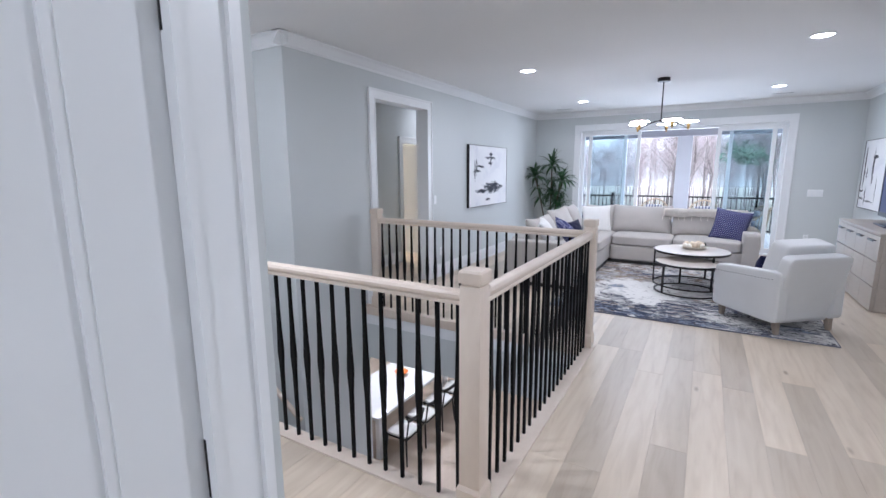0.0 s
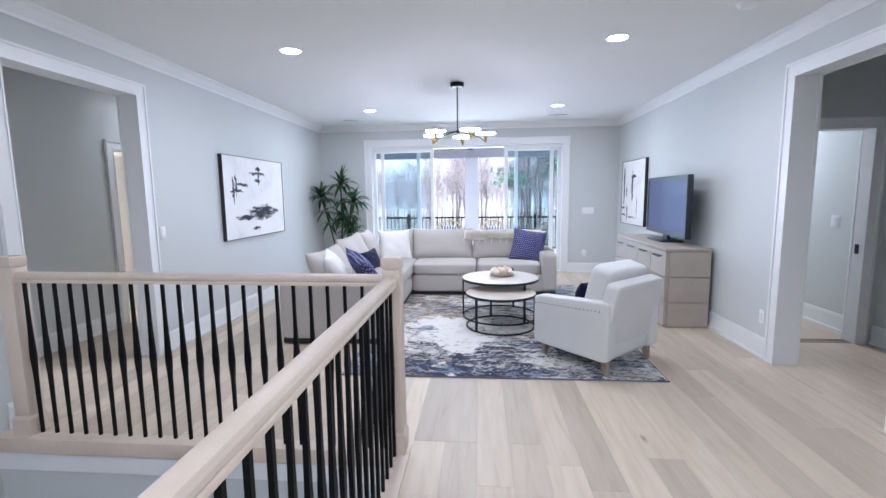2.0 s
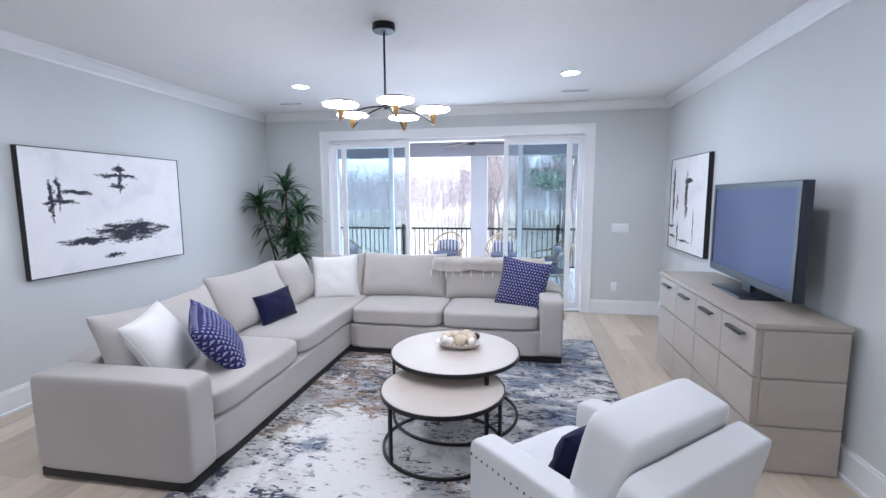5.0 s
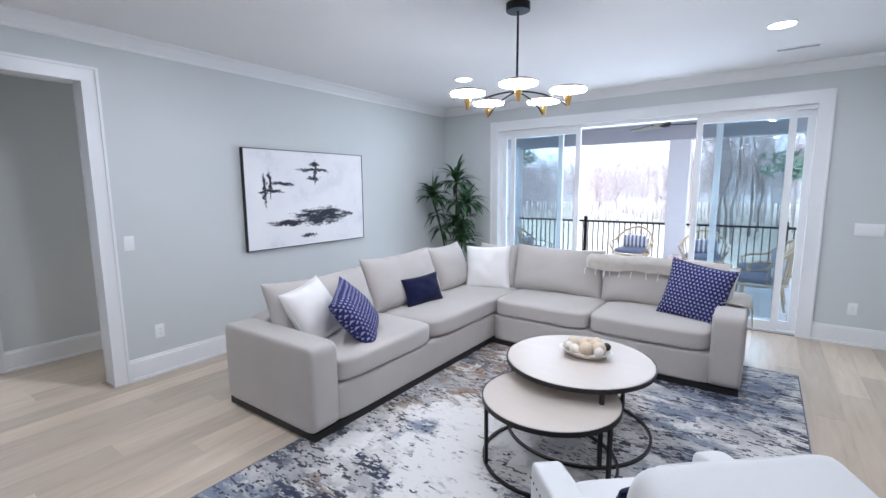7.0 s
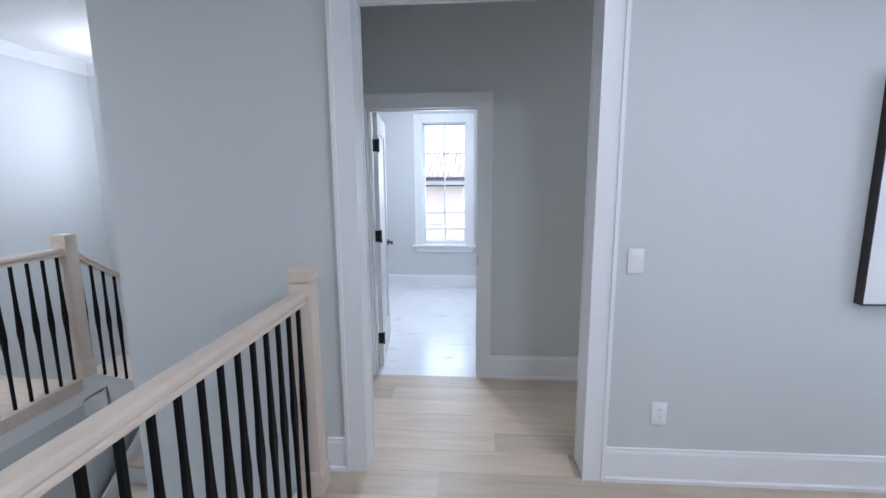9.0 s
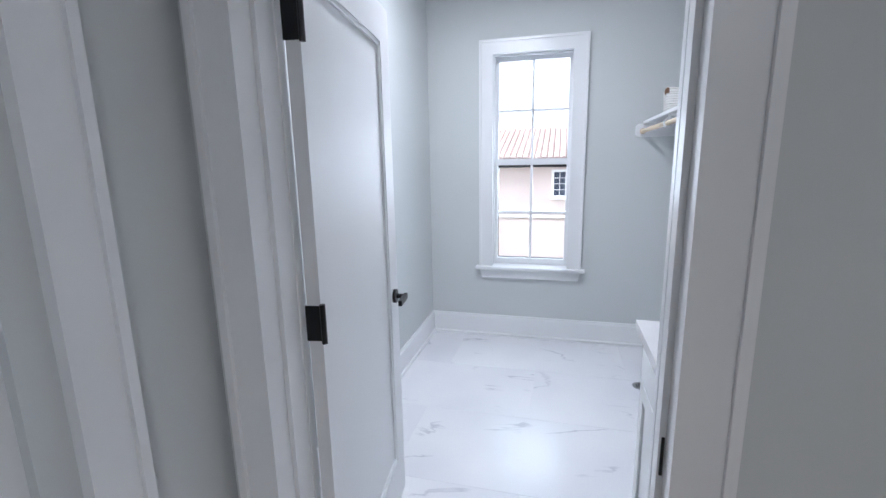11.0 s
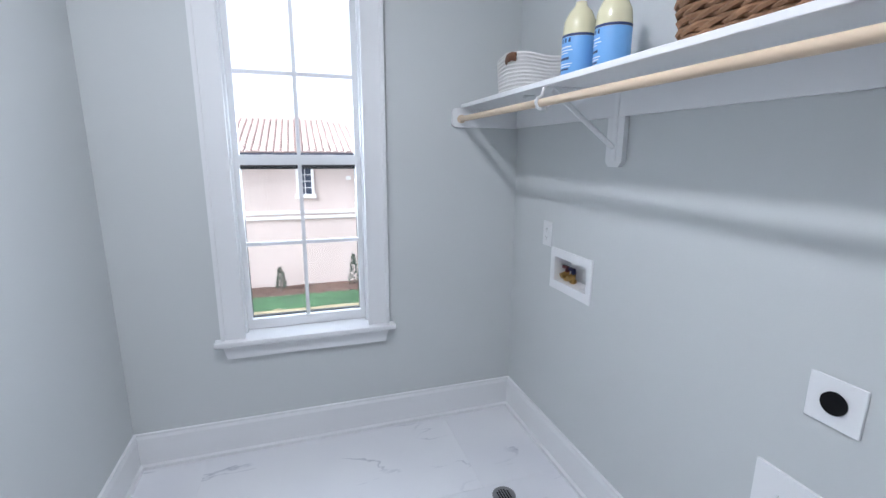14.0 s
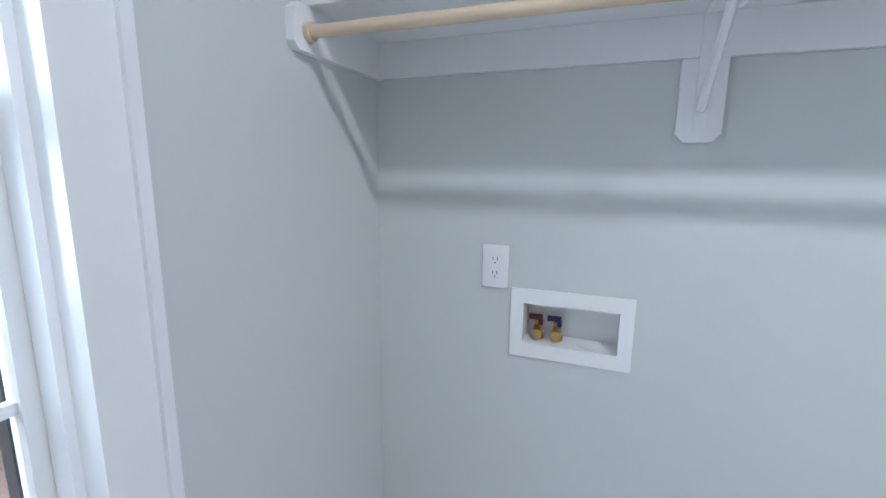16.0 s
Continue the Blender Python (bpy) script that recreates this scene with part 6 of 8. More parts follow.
part("cleat", bm, M_trim, root)
bm = bmesh.new()
vs = [bm.verts.new((x, y, z)) for x in (LW + 0.0005, LW + 0.019) for y, z in ((5.655, 1.62), (5.672, 1.605), (LN - 0.001, 1.605), (LN - 0.001, 1.6975), (5.672, 1.6975), (5.655, 1.682))]
bm.faces.new(vs[:6])
bm.faces.new(vs[6:][::-1])
for k in range(6):
    bm.faces.new((vs[k], vs[(k + 1) % 6], vs[6 + (k + 1) % 6], vs[6 + k]))
part("end_cleat", bm, M_trim, root)
bm = bmesh.new()
cube(bm, -3.819, -3.8005, 5.655, LN - 0.020, 1.605, 1.6975)
part("end_cleat", bm, M_trim, root)
for cx in (-5.665, -4.525):
    bm = bmesh.new()
    w = 0.045
    pr = [(-w, 1.607), (-w, 1.448), (-w + 0.018, 1.430), (w - 0.018, 1.430), (w, 1.448), (w, 1.607)]
    a = [bm.verts.new((cx + x, LN - 0.0005, z)) for x, z in pr]
    b = [bm.verts.new((cx + x, LN - 0.019, z)) for x, z in pr]
    bm.faces.new(a)
    bm.faces.new(b[::-1])
    for k in range(6):
        bm.faces.new((a[k], a[(k + 1) % 6], b[(k + 1) % 6], b[k]))
    bp = part("backing_board", bm, M_trim, root)
    bm = bmesh.new()
    cube(bm, cx - 0.012, cx + 0.012, LN - 0.022, LN - 0.0195, 1.455, 1.6965)
    cube(bm, cx - 0.012, cx + 0.012, 5.72, LN - 0.022, 1.6945, 1.6975)
    rod(bm, (cx, LN - 0.026, 1.50), (cx, 5.745, 1.688), 0.0095, 0.0095, 6)
    hook = [(cx, 5.705 - 0.022 * math.sin(q), 1.645 + 0.022 * math.cos(q)) for q in (math.pi * 0.0, math.pi * 0.25, math.pi * 0.5, math.pi * 0.75, math.pi)]
    tube(bm, [(cx, 5.712, 1.694)] + [(p[0], p[1] - 0.001, p[2]) for p in hook] + [(cx, 5.72, 1.622), (cx, 5.73, 1.640)], 0.006, 6)
    br = part("bracket", bm, M_plate, root, "white metal bracket", smooth=40)
    for z in (1.47, 1.58):
        bm = bmesh.new()
        rod(bm, (cx, LN - 0.0222, z), (cx, LN - 0.0245, z), 0.004, seg=8)
        part("screw", bm, M_plate, br)
bm = bmesh.new()
rod(bm, (LW + 0.021, 5.702, 1.645), (-3.821, 5.702, 1.645), 0.0135, seg=20)
ob = part("hanging_rod", bm, M_rod, smooth=True)
ob.matrix_world = ORIGIN
tagged(ob, "round pale wooden hanging rod under the shelf", "rod")
for x in (LW + 0.0195, -3.8195):
    s = 1 if x < -5 else -1
    bm = bmesh.new()
    rod(bm, (x, 5.702, 1.645), (x + s * 0.012, 5.702, 1.645), 0.020, seg=20)
    ob = part("rod_socket", bm, M_rod, smooth=30)
    ob.matrix_world = ORIGIN
    tagged(ob, "round wooden socket holding the hanging rod", "socket")

# items on the shelf
SZ = 1.7175
M_canvas_b = mat("white_canvas_bin", (0.74, 0.73, 0.71), 0.92, var=0.04, fine=120, bump=0.4)
M_leather = mat("brown_leather", (0.15, 0.060, 0.025), 0.55, var=0.2, fine=80, bump=0.2)
root = base("rope_bin", pose(-6.07, 5.88, SZ), "white coiled rope bin with a brown leather handle on the shelf", "storage bin")
bm = bmesh.new()
ht, hx, hy = 0.150, 0.145, 0.115
outer, top, inner = [], [], []
N = 32
for k in range(N):
    a = 2 * math.pi * k / N
    ca, sa = math.cos(a), math.sin(a)
    r = (abs(ca) ** 5 + abs(sa) ** 5) ** -0.2
    dip = 0.03 * (abs(ca) ** 3) * (1 if ca < 0 else 0.4)
    outer.append(bm.verts.new((hx * 0.92 * r * ca, hy * 0.92 * r * sa, 0.0)))
    top.append(bm.verts.new((hx * r * ca, hy * r * sa, ht - dip + 0.02 * (1 - abs(ca)))))
    inner.append(bm.verts.new((hx * 0.96 * r * ca, hy * 0.96 * r * sa, ht - 0.002 - dip + 0.02 * (1 - abs(ca)))))
floor_in = [bm.verts.new((v.co.x * 0.96, v.co.y * 0.96, 0.006)) for v in outer]
for k in range(N):
    k2 = (k + 1) % N
    bm.faces.new((outer[k], outer[k2], top[k2], top[k]))
    bm.faces.new((top[k], top[k2], inner[k2], inner[k]))
    bm.faces.new((inner[k], inner[k2], floor_in[k2], floor_in[k]))
bm.faces.new(outer[::-1])
bm.faces.new(floor_in)
part("bin", bm, M_canvas_b, root, smooth=50)
for row in range(11):
    q = (row + 0.5) / 11
    g = 0.92 + 0.08 * q
    loop = []
    for k in range(N + 1):
        a = 2 * math.pi * k / N
        ca, sa = math.cos(a), math.sin(a)
        r = (abs(ca) ** 5 + abs(sa) ** 5) ** -0.2
        dip = 0.03 * (abs(ca) ** 3) * (1 if ca < 0 else 0.4)
        loop.append((hx * g * r * ca, hy * g * r * sa, q * (ht - dip + 0.02 * (1 - abs(ca)))))
    bm = bmesh.new()
    tube(bm, loop, 0.0068, 6)
    part("rope_coil", bm, M_canvas_b, root, smooth=True)
bm = bmesh.new()
tube(bm, [(-0.005, -hy - 0.004, 0.138), (0.02, -hy - 0.020, 0.142), (0.06, -hy - 0.020, 0.142), (0.085, -hy - 0.004, 0.138)], 0.012, 8)
bmesh.ops.scale(bm, vec=(1, 0.5, 1.4), space=Matrix.Translation((0, hy, -0.14)), verts=list(bm.verts))
part("handle", bm, M_leather, root, "brown leather handle", smooth=True)

M_liquid = mat("pale_yellow_soap", (0.72, 0.68, 0.46), 0.18, var=0.03, bump=0.0)
M_label = mat("light_blue_label", (0.19, 0.42, 0.78), 0.5, var=0.03, fine=200, bump=0.02)
M_ink = mat("navy_label_ink", (0.03, 0.05, 0.14), 0.5, var=0.05, bump=0.0)


def soap_bottle(x, y, yaw):
    root_b = base("soap_bottle", pose(x, y, SZ, 0, 0, yaw), "clear bottle of yellow detergent with a blue label", "bottle", "detergent bottles on the shelf")
    bm = bmesh.new()
    lathe(bm, [(0, 0.0), (0.048, 0.0), (0.054, 0.006), (0.054, 0.15), (0.050, 0.185), (0.036, 0.215), (0.020, 0.232), (0.017, 0.245), (0, 0.245)], 32)
    part("body", bm, M_liquid, root_b, smooth=50)
    bm = bmesh.new()
    lathe(bm, [(0.0545, 0.012), (0.0550, 0.013), (0.0550, 0.132), (0.0545, 0.133)], 32)
    lb = part("label", bm, M_label, root_b, "light blue paper label", smooth=50)
    bm = bmesh.new()
    lathe(bm, [(0.0546, 0.1335), (0.0552, 0.134), (0.0552, 0.141), (0.0546, 0.1415)], 32)
    part("label_band", bm, M_ink, lb)
    for z, h, span in ((0.116, 0.013, 0.9), (0.100, 0.004, 0.8), (0.090, 0.003, 0.9), (0.082, 0.003, 0.6), (0.062, 0.008, 0.7), (0.048, 0.003, 0.9), (0.040, 0.003, 0.8), (0.030, 0.006, 0.7)):
        bm = bmesh.new()
        q = [-span + 2 * span * k / 12 for k in range(13)]
        lo = [bm.verts.new((0.0553 * math.sin(a), -0.0553 * math.cos(a), z)) for a in q]
        hi = [bm.verts.new((0.0553 * math.sin(a), -0.0553 * math.cos(a), z + h)) for a in q]
        for k in range(12):
            if h > 0.01 and k % 2 == 1:
                continue
            bm.faces.new((lo[k], lo[k + 1], hi[k + 1], hi[k]))
        part("print_bar", bm, M_ink if h > 0.005 else M_plate, lb)
    bm = bmesh.new()
    lathe(bm, [(0.018, 0.2455), (0.018, 0.275), (0.012, 0.282), (0.0, 0.282)], 24)
    part("cap", bm, M_plate, root_b, "white cap", smooth=40)
    return root_b


soap_bottle(-5.65, 5.825, -15)
soap_bottle(-5.515, 5.855, -35)

# woven basket: rows of twisted cords
M_sea = mat("brown_seagrass", (0.26, 0.145, 0.075), 0.85, var=0.3, scale=25, fine=120, bump=0.6, tint=(0.12, 0.06, 0.03))
root = base("woven_basket", pose(-4.93, 5.875, SZ), "brown woven seagrass basket on the shelf", "basket")
bw, bd = 0.25, 0.125


def rect_loop(w, d, n=80):
    pts = []
    for k in range(n):
        a = 2 * math.pi * k / n
        ca, sa = math.cos(a), math.sin(a)
        r = (abs(ca) ** 8 + abs(sa) ** 8) ** -0.125
        pts.append((w * r * ca, d * r * sa))
    return pts


for row in range(8):
    bm = bmesh.new()
    z = 0.011 + row * 0.021
    grow = 1 + 0.012 * row
    pts = rect_loop(bw * grow - 0.01, bd * grow - 0.01)
    for ph in (0, math.pi):
        loop = []
        for k, (x, y) in enumerate(pts + [pts[0]]):
            q = k * math.pi / 2.5 + ph + row
            n = Vector((x / bw, y / bd, 0)).normalized()
            loop.append(Vector((x, y, z)) + n * 0.006 * math.cos(q) + Vector((0, 0, 0.006 * math.sin(q))))
        tube(bm, loop, 0.0075, 6)
    part("coil", bm, M_sea, root, smooth=True)
bm = bmesh.new()
cube(bm, -bw + 0.02, bw - 0.02, -bd + 0.02, bd - 0.02, 0.002, 0.012)
part("bottom", bm, M_sea, root)
for s in (-1, 1):
    bm = bmesh.new()
    tube(bm, [(s * (bw + 0.012), -0.05, 0.165), (s * (bw + 0.02), -0.04, 0.20), (s * (bw + 0.02), 0.04, 0.20), (s * (bw + 0.012), 0.05, 0.165)], 0.009, 8)
    part("handle", bm, M_sea, root, smooth=True)

# washer supply box
root = base("washer_outlet_box", pose(-5.911, LN, 0.955), "white recessed washer supply box with two valves", "supply box")
bm = bmesh.new()
w, h, iw, ih = 0.156, 0.096, 0.122, 0.056
for b in ((-w, -iw, -h, h), (iw, w, -h, h), (-iw, iw, ih, h), (-iw, iw, -h, -ih)):
    cube(bm, b[0], b[1], -0.007, -0.0005, b[2], b[3])
part("flange", bm, M_plate, root)
bm = bmesh.new()
for b in ((-iw - 0.002, -iw, 0.0, 0.085, -ih, ih), (iw, iw + 0.002, 0.0, 0.085, -ih, ih), (-iw, iw, 0.0, 0.085, ih, ih + 0.002), (-iw, iw, 0.0, 0.085, -ih - 0.002, -ih), (-iw, iw, 0.083, 0.085, -ih, ih)):
    cube(bm, *b)
bm2 = part("recess", bm, M_plate, root)
for x, c, nm in ((-0.085, (0.07, 0.006, 0.008), "red"), (-0.035, (0.006, 0.010, 0.06), "blue")):
    bm = bmesh.new()
    rod(bm, (x, 0.04, -ih), (x, 0.04, 0.0), 0.011, seg=12)
    rod(bm, (x, 0.04, -0.022), (x, 0.008, -0.030), 0.014, 0.013, seg=14)
    lathe(bm, [(0.0, 0.0), (0.016, 0.0), (0.016, 0.012), (0.0, 0.012)], 6, (x, 0.04, -ih + 0.004))
    v = part("valve", bm, M_brass, root, "brass valve", smooth=40)
    bm = bmesh.new()
    cube(bm, x - 0.026, x + 0.010, 0.028, 0.044, 0.002, 0.014)
    cube(bm, x + 0.000, x + 0.012, 0.028, 0.044, -0.012, 0.0018)
    part("lever", bm, mat(nm + "_valve_lever", c, 0.4, var=0.05), v, nm + " valve lever")
bm = bmesh.new()
lathe(bm, [(0, 0.001), (0.03, 0.001), (0.032, 0.004), (0, 0.006)], 20, (0.05, 0.04, -ih))
part("drain_plug", bm, M_plate, root, smooth=40)

# dryer socket and vent box
root = base("dryer_socket", pose(-4.860, LN, 0.931), "white square plate with a round black dryer socket", "wall socket")
bm = bmesh.new()
cube(bm, -0.058, 0.058, -0.006, -0.0005, -0.058, 0.058)
bevel(bm, 0.002, 1)
part("plate", bm, M_plate, root)
bm = bmesh.new()
rod(bm, (0, -0.0062, 0), (0, -0.011, 0), 0.027, seg=28)
part("receptacle", bm, M_iron, root, "black receptacle", smooth=30)
root = base("dryer_vent_box", pose(-4.865, LN, 0.53), "white recessed dryer vent box near the floor", "vent box")
bm = bmesh.new()
for b in ((-0.135, -0.075, -0.165, 0.165), (0.075, 0.135, -0.165, 0.165), (-0.075, 0.075, 0.100, 0.165), (-0.075, 0.075, -0.165, -0.100)):
    cube(bm, b[0], b[1], -0.010, -0.0005, b[2], b[3])
part("flange", bm, M_plate, root)
# flat sheet in place of a hole, the duct's shade put into its colour
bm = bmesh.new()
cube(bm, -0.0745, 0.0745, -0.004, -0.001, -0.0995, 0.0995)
part("duct_shade_sheet", bm, mat("shaded_galvanised_duct", (0.075, 0.085, 0.105), 0.35, 0.6, var=0.4, scale=14, fine=60, bump=0.3), root, "flat dark sheet for the shaded galvanised duct opening")
bm = bmesh.new()
for b in ((-0.075, -0.068, -0.100, 0.100), (0.068, 0.075, -0.100, 0.100), (-0.068, 0.068, 0.093, 0.100), (-0.068, 0.068, -0.100, -0.093)):
    cube(bm, b[0], b[1], -0.014, -0.0102, b[2], b[3])
part("inner_lip", bm, M_plate, root)

# floor drain
root = base("floor_drain", pose(-5.80, 5.69, 0.0), "round grey metal floor drain in the tiles", "drain")
M_chrome = mat("dull_steel", (0.32, 0.32, 0.33), 0.4, 0.9, var=0.1)
bm = bmesh.new()
lathe(bm, [(0, 0.0015), (0.038, 0.0015), (0.040, 0.003), (0.050, 0.003), (0.052, 0.0008)], 36)
part("rim", bm, M_chrome, root, smooth=30)
for k in range(5):
    bm = bmesh.new()
    y = -0.024 + 0.012 * k
    hw = math.sqrt(0.034 ** 2 - y * y)
    cube(bm, -hw, hw, y - 0.003, y + 0.003, 0.0017, 0.0022)
    part("slot", bm, M_black, root)

# vanity with the sink
CX, CY = -4.48, 5.412
M_quartz = mat("white_quartz", (0.80, 0.80, 0.81), 0.18, var=0.02, scale=4, fine=60, bump=0.0, tint=(0.70, 0.70, 0.72))
M_cab = mat("white_cabinet_paint", (0.77, 0.79, 0.79), 0.35, var=0.01, bump=0.02)
M_sinkm = mat("black_granite_sink", (0.020, 0.021, 0.018), 0.32, var=0.2, scale=12, fine=200, bump=0.05)
root = base("worktop", pose(0, 0, 0), "white quartz worktop with a cut-out and backsplash", "worktop")
bm = bmesh.new()
sx0, sx1, sy0, sy1 = -4.395, -3.86, 5.515, 5.885
loops = [[], [], [], []]
for x, y, ax, ay, ox, oy in ((sx0, sy0, 1, 1, CX, CY), (sx1, sy0, -1, 1, -3.801, CY), (sx1, sy1, -1, -1, -3.801, LN - 0.001), (sx0, sy1, 1, -1, CX, LN - 0.001)):
    rad = 0.03
    arc = [(x + ax * rad * (1 - math.cos(q)), y + ay * rad * (1 - math.sin(q))) for q in (0, 0.3927, 0.7854, 1.1781, 1.5708)]
    rim = [(ox, arc[0][1]), (ox, (arc[0][1] + oy) / 2), (ox, oy), ((arc[4][0] + ox) / 2, oy), (arc[4][0], oy)]
    if ax * ay < 0:
        arc, rim = arc[::-1], rim[::-1]
    for k, (pts, z) in enumerate(((rim, 0.878), (rim, 0.912), (arc, 0.912), (arc, 0.878))):
        loops[k] += [bm.verts.new((px, py, z)) for px, py in pts]
for k in range(4):
    a, b = loops[k], loops[(k + 1) % 4]
    for q in range(20):
        bm.faces.new((a[q], a[(q + 1) % 20], b[(q + 1) % 20], b[q]))
part("slab", bm, M_quartz, root)
bm = bmesh.new()
cube(bm, CX + 0.004, -3.801, LN - 0.021, LN - 0.0005, 0.9125, 1.012)
bevel(bm, 0.002, 1)
part("backsplash", bm, M_quartz, root)
root = base("sink", pose(0, 0, 0), "deep black undermount sink in the worktop", "sink")
bm = bmesh.new()
zt, zb = 0.8775, 0.645
ins = 0.012
vs = [[bm.verts.new((x, y, z)) for x, y in ((sx0 - 0.006 + i, sy0 - 0.006 + i), (sx1 + 0.006 - i, sy0 - 0.006 + i), (sx1 + 0.006 - i, sy1 + 0.006 - i), (sx0 - 0.006 + i, sy1 + 0.006 - i))] for z, i in ((zt, 0.0), (zb, ins))]
for k in range(4):
    bm.faces.new((vs[0][k], vs[0][(k + 1) % 4], vs[1][(k + 1) % 4], vs[1][k]))
bm.faces.new(vs[1])
bmesh.ops.solidify(bm, geom=list(bm.faces), thickness=0.008)
part("basin", bm, M_sinkm, root)
bm = bmesh.new()
lathe(bm, [(0, 0.003), (0.035, 0.003), (0.042, 0.006), (0.045, 0.001)], 28, ((sx0 + sx1) / 2, (sy0 + sy1) / 2, zb + 0.004))
part("drain", bm, M_chrome, root, smooth=30)
root = base("vanity_cabinet", pose(0, 0, 0), "white shaker cabinet under the worktop", "cabinet")
bm = bmesh.new()
for b in ((CX + 0.016, CX + 0.034, CY + 0.045, LN - 0.03, 0.10, 0.877), (-3.819, -3.801, CY + 0.045, LN - 0.03, 0.10, 0.877), (CX + 0.034, -3.819, CY + 0.045, LN - 0.03, 0.10, 0.118), (CX + 0.034, -3.819, LN - 0.048, LN - 0.030, 0.118, 0.877),
          (CX + 0.06, -3.81, CY + 0.10, LN - 0.05, 0.0005, 0.10)):
    cube(bm, *b)
part("body", bm, M_cab, root)


def front(x0, x1, z0, z1, shaker):
    bm = bmesh.new()
    y0, y1 = CY + 0.025, CY + 0.0445
    if not shaker:
        cube(bm, x0, x1, y0, y1, z0, z1)
        bevel(bm, 0.002, 1)
    else:
        s = 0.055
        for b in ((x0, x0 + s, z0, z1), (x1 - s, x1, z0, z1), (x0 + s, x1 - s, z0, z0 + s), (x0 + s, x1 - s, z1 - s, z1)):
            cube(bm, b[0], b[1], y0, y1, b[2], b[3])
        cube(bm, x0 + s, x1 - s, y0 + 0.009, y1, z0 + s, z1 - s)
    return part("door" if shaker else "drawer_front", bm, M_cab, root)


front(CX + 0.018, -4.13, 0.705, 0.872, False)
front(-4.125, -3.806, 0.705, 0.872, False)
front(CX + 0.018, -4.13, 0.108, 0.699, True)
front(-4.125, -3.806, 0.108, 0.699, True)

ORIGIN = Matrix()

# ---- the porch and what lies outside ----
GZ = -3.3
M_ground = mat("winter_ground", (0.38, 0.35, 0.31), 0.95, var=0.2, scale=0.12, fine=3, bump=0.4, tint=(0.25, 0.25, 0.19))
bm = bmesh.new()
cube(bm, -900, 900, -900, 900, GZ - 0.5, GZ)
structure(part("ground", bm, M_ground), "bare brown winter ground round the house", "ground")
M_deck = mat("grey_deck_board", (0.70, 0.70, 0.71), 0.7, var=0.08, fine=40, bump=0.15, obj_var=0.08)
M_porch = mat("porch_paint", (0.46, 0.46, 0.51), 0.6, var=0.03)
M_post = mat("porch_white", (0.70, 0.70, 0.74), 0.5, var=0.03)
plate("porch_slab", (-3.6, 3.6, 10.66, 14.35, -0.35, -0.09), M_porch, "porch structure", "porch")
plate("porch_ceiling", (-3.7, 3.7, 10.66, 14.5, 2.72, 2.9), M_porch, "grey painted porch ceiling", "ceiling")
plate("porch_beam", (-3.6, 3.6, 14.1, 14.35, 2.42, 2.719), M_porch, "grey painted porch beam", "beam")
deck = base("porch_floor", pose(0, 0, -0.088), "grey boarded porch floor", "porch", kind="structure")
me_b = None
for k in range(50):
    if me_b is None:
        bm = bmesh.new()
        cube(bm, -0.0685, 0.0685, 10.67, 14.34, 0.0, 0.026)
        bevel(bm, 0.003, 1)
        me_b = mesh_of("board", bm, M_deck)
    ob = new("board", me_b)
    ob.parent = deck
    ob.matrix_local = pose(-3.52 + 0.1435 * k, 0, 0)
for x in (-3.42, 0.04, 3.42):
    root = base("porch_column", pose(x, 14.22, -0.062), "square white porch column", "column", "porch columns")
    bm = bmesh.new()
    cube(bm, -0.175, 0.175, -0.12, 0.12, 0.0, 2.482)
    bevel(bm, 0.006, 1)
    part("shaft", bm, M_post, root)
    bm = bmesh.new()
    cube(bm, -0.19, 0.19, -0.14, -0.1205, 0.0, 0.16)
    part("plinth", bm, M_post, root)


def porch_rail(p, q, label):
    root_r = base("porch_railing", pose(*p, -0.062), label, "railing", "porch railings")
    d = Vector((q[0] - p[0], q[1] - p[1], 0))
    n = int(d.length / 0.105)
    for z0, z1 in ((0.08, 0.115), (0.90, 0.94)):
        bm = bmesh.new()
        rod(bm, (0, 0, z0), d + Vector((0, 0, z0)), 0.02, seg=4)
        part("rail", bm, M_iron, root_r)
    for k in range(1, n):
        c = d * (k / n)
        bm = bmesh.new()
        cube(bm, c.x - 0.008, c.x + 0.008, c.y - 0.008, c.y + 0.008, 0.09, 0.92)
        part("picket", bm, M_iron, root_r)
    for c in (d * 0.5,):
        bm = bmesh.new()
        cube(bm, c.x - 0.028, c.x + 0.028, c.y - 0.028, c.y + 0.028, 0.0005, 1.0)
        part("post", bm, M_iron, root_r)


porch_rail((-3.24, 14.2), (-0.14, 14.2), "black metal railing along the porch")
porch_rail((0.22, 14.2), (3.24, 14.2), "black metal railing along the porch")
porch_rail((-3.44, 10.8), (-3.44, 14.0), "black metal railing at the porch end")
porch_rail((3.44, 10.8), (3.44, 14.0), "black metal railing at the porch end")
plate("porch_side_wall", (-3.7, -3.6, 10.66, 12.2, -0.35, 2.719), M_post, "pale wall at the porch end", "wall")

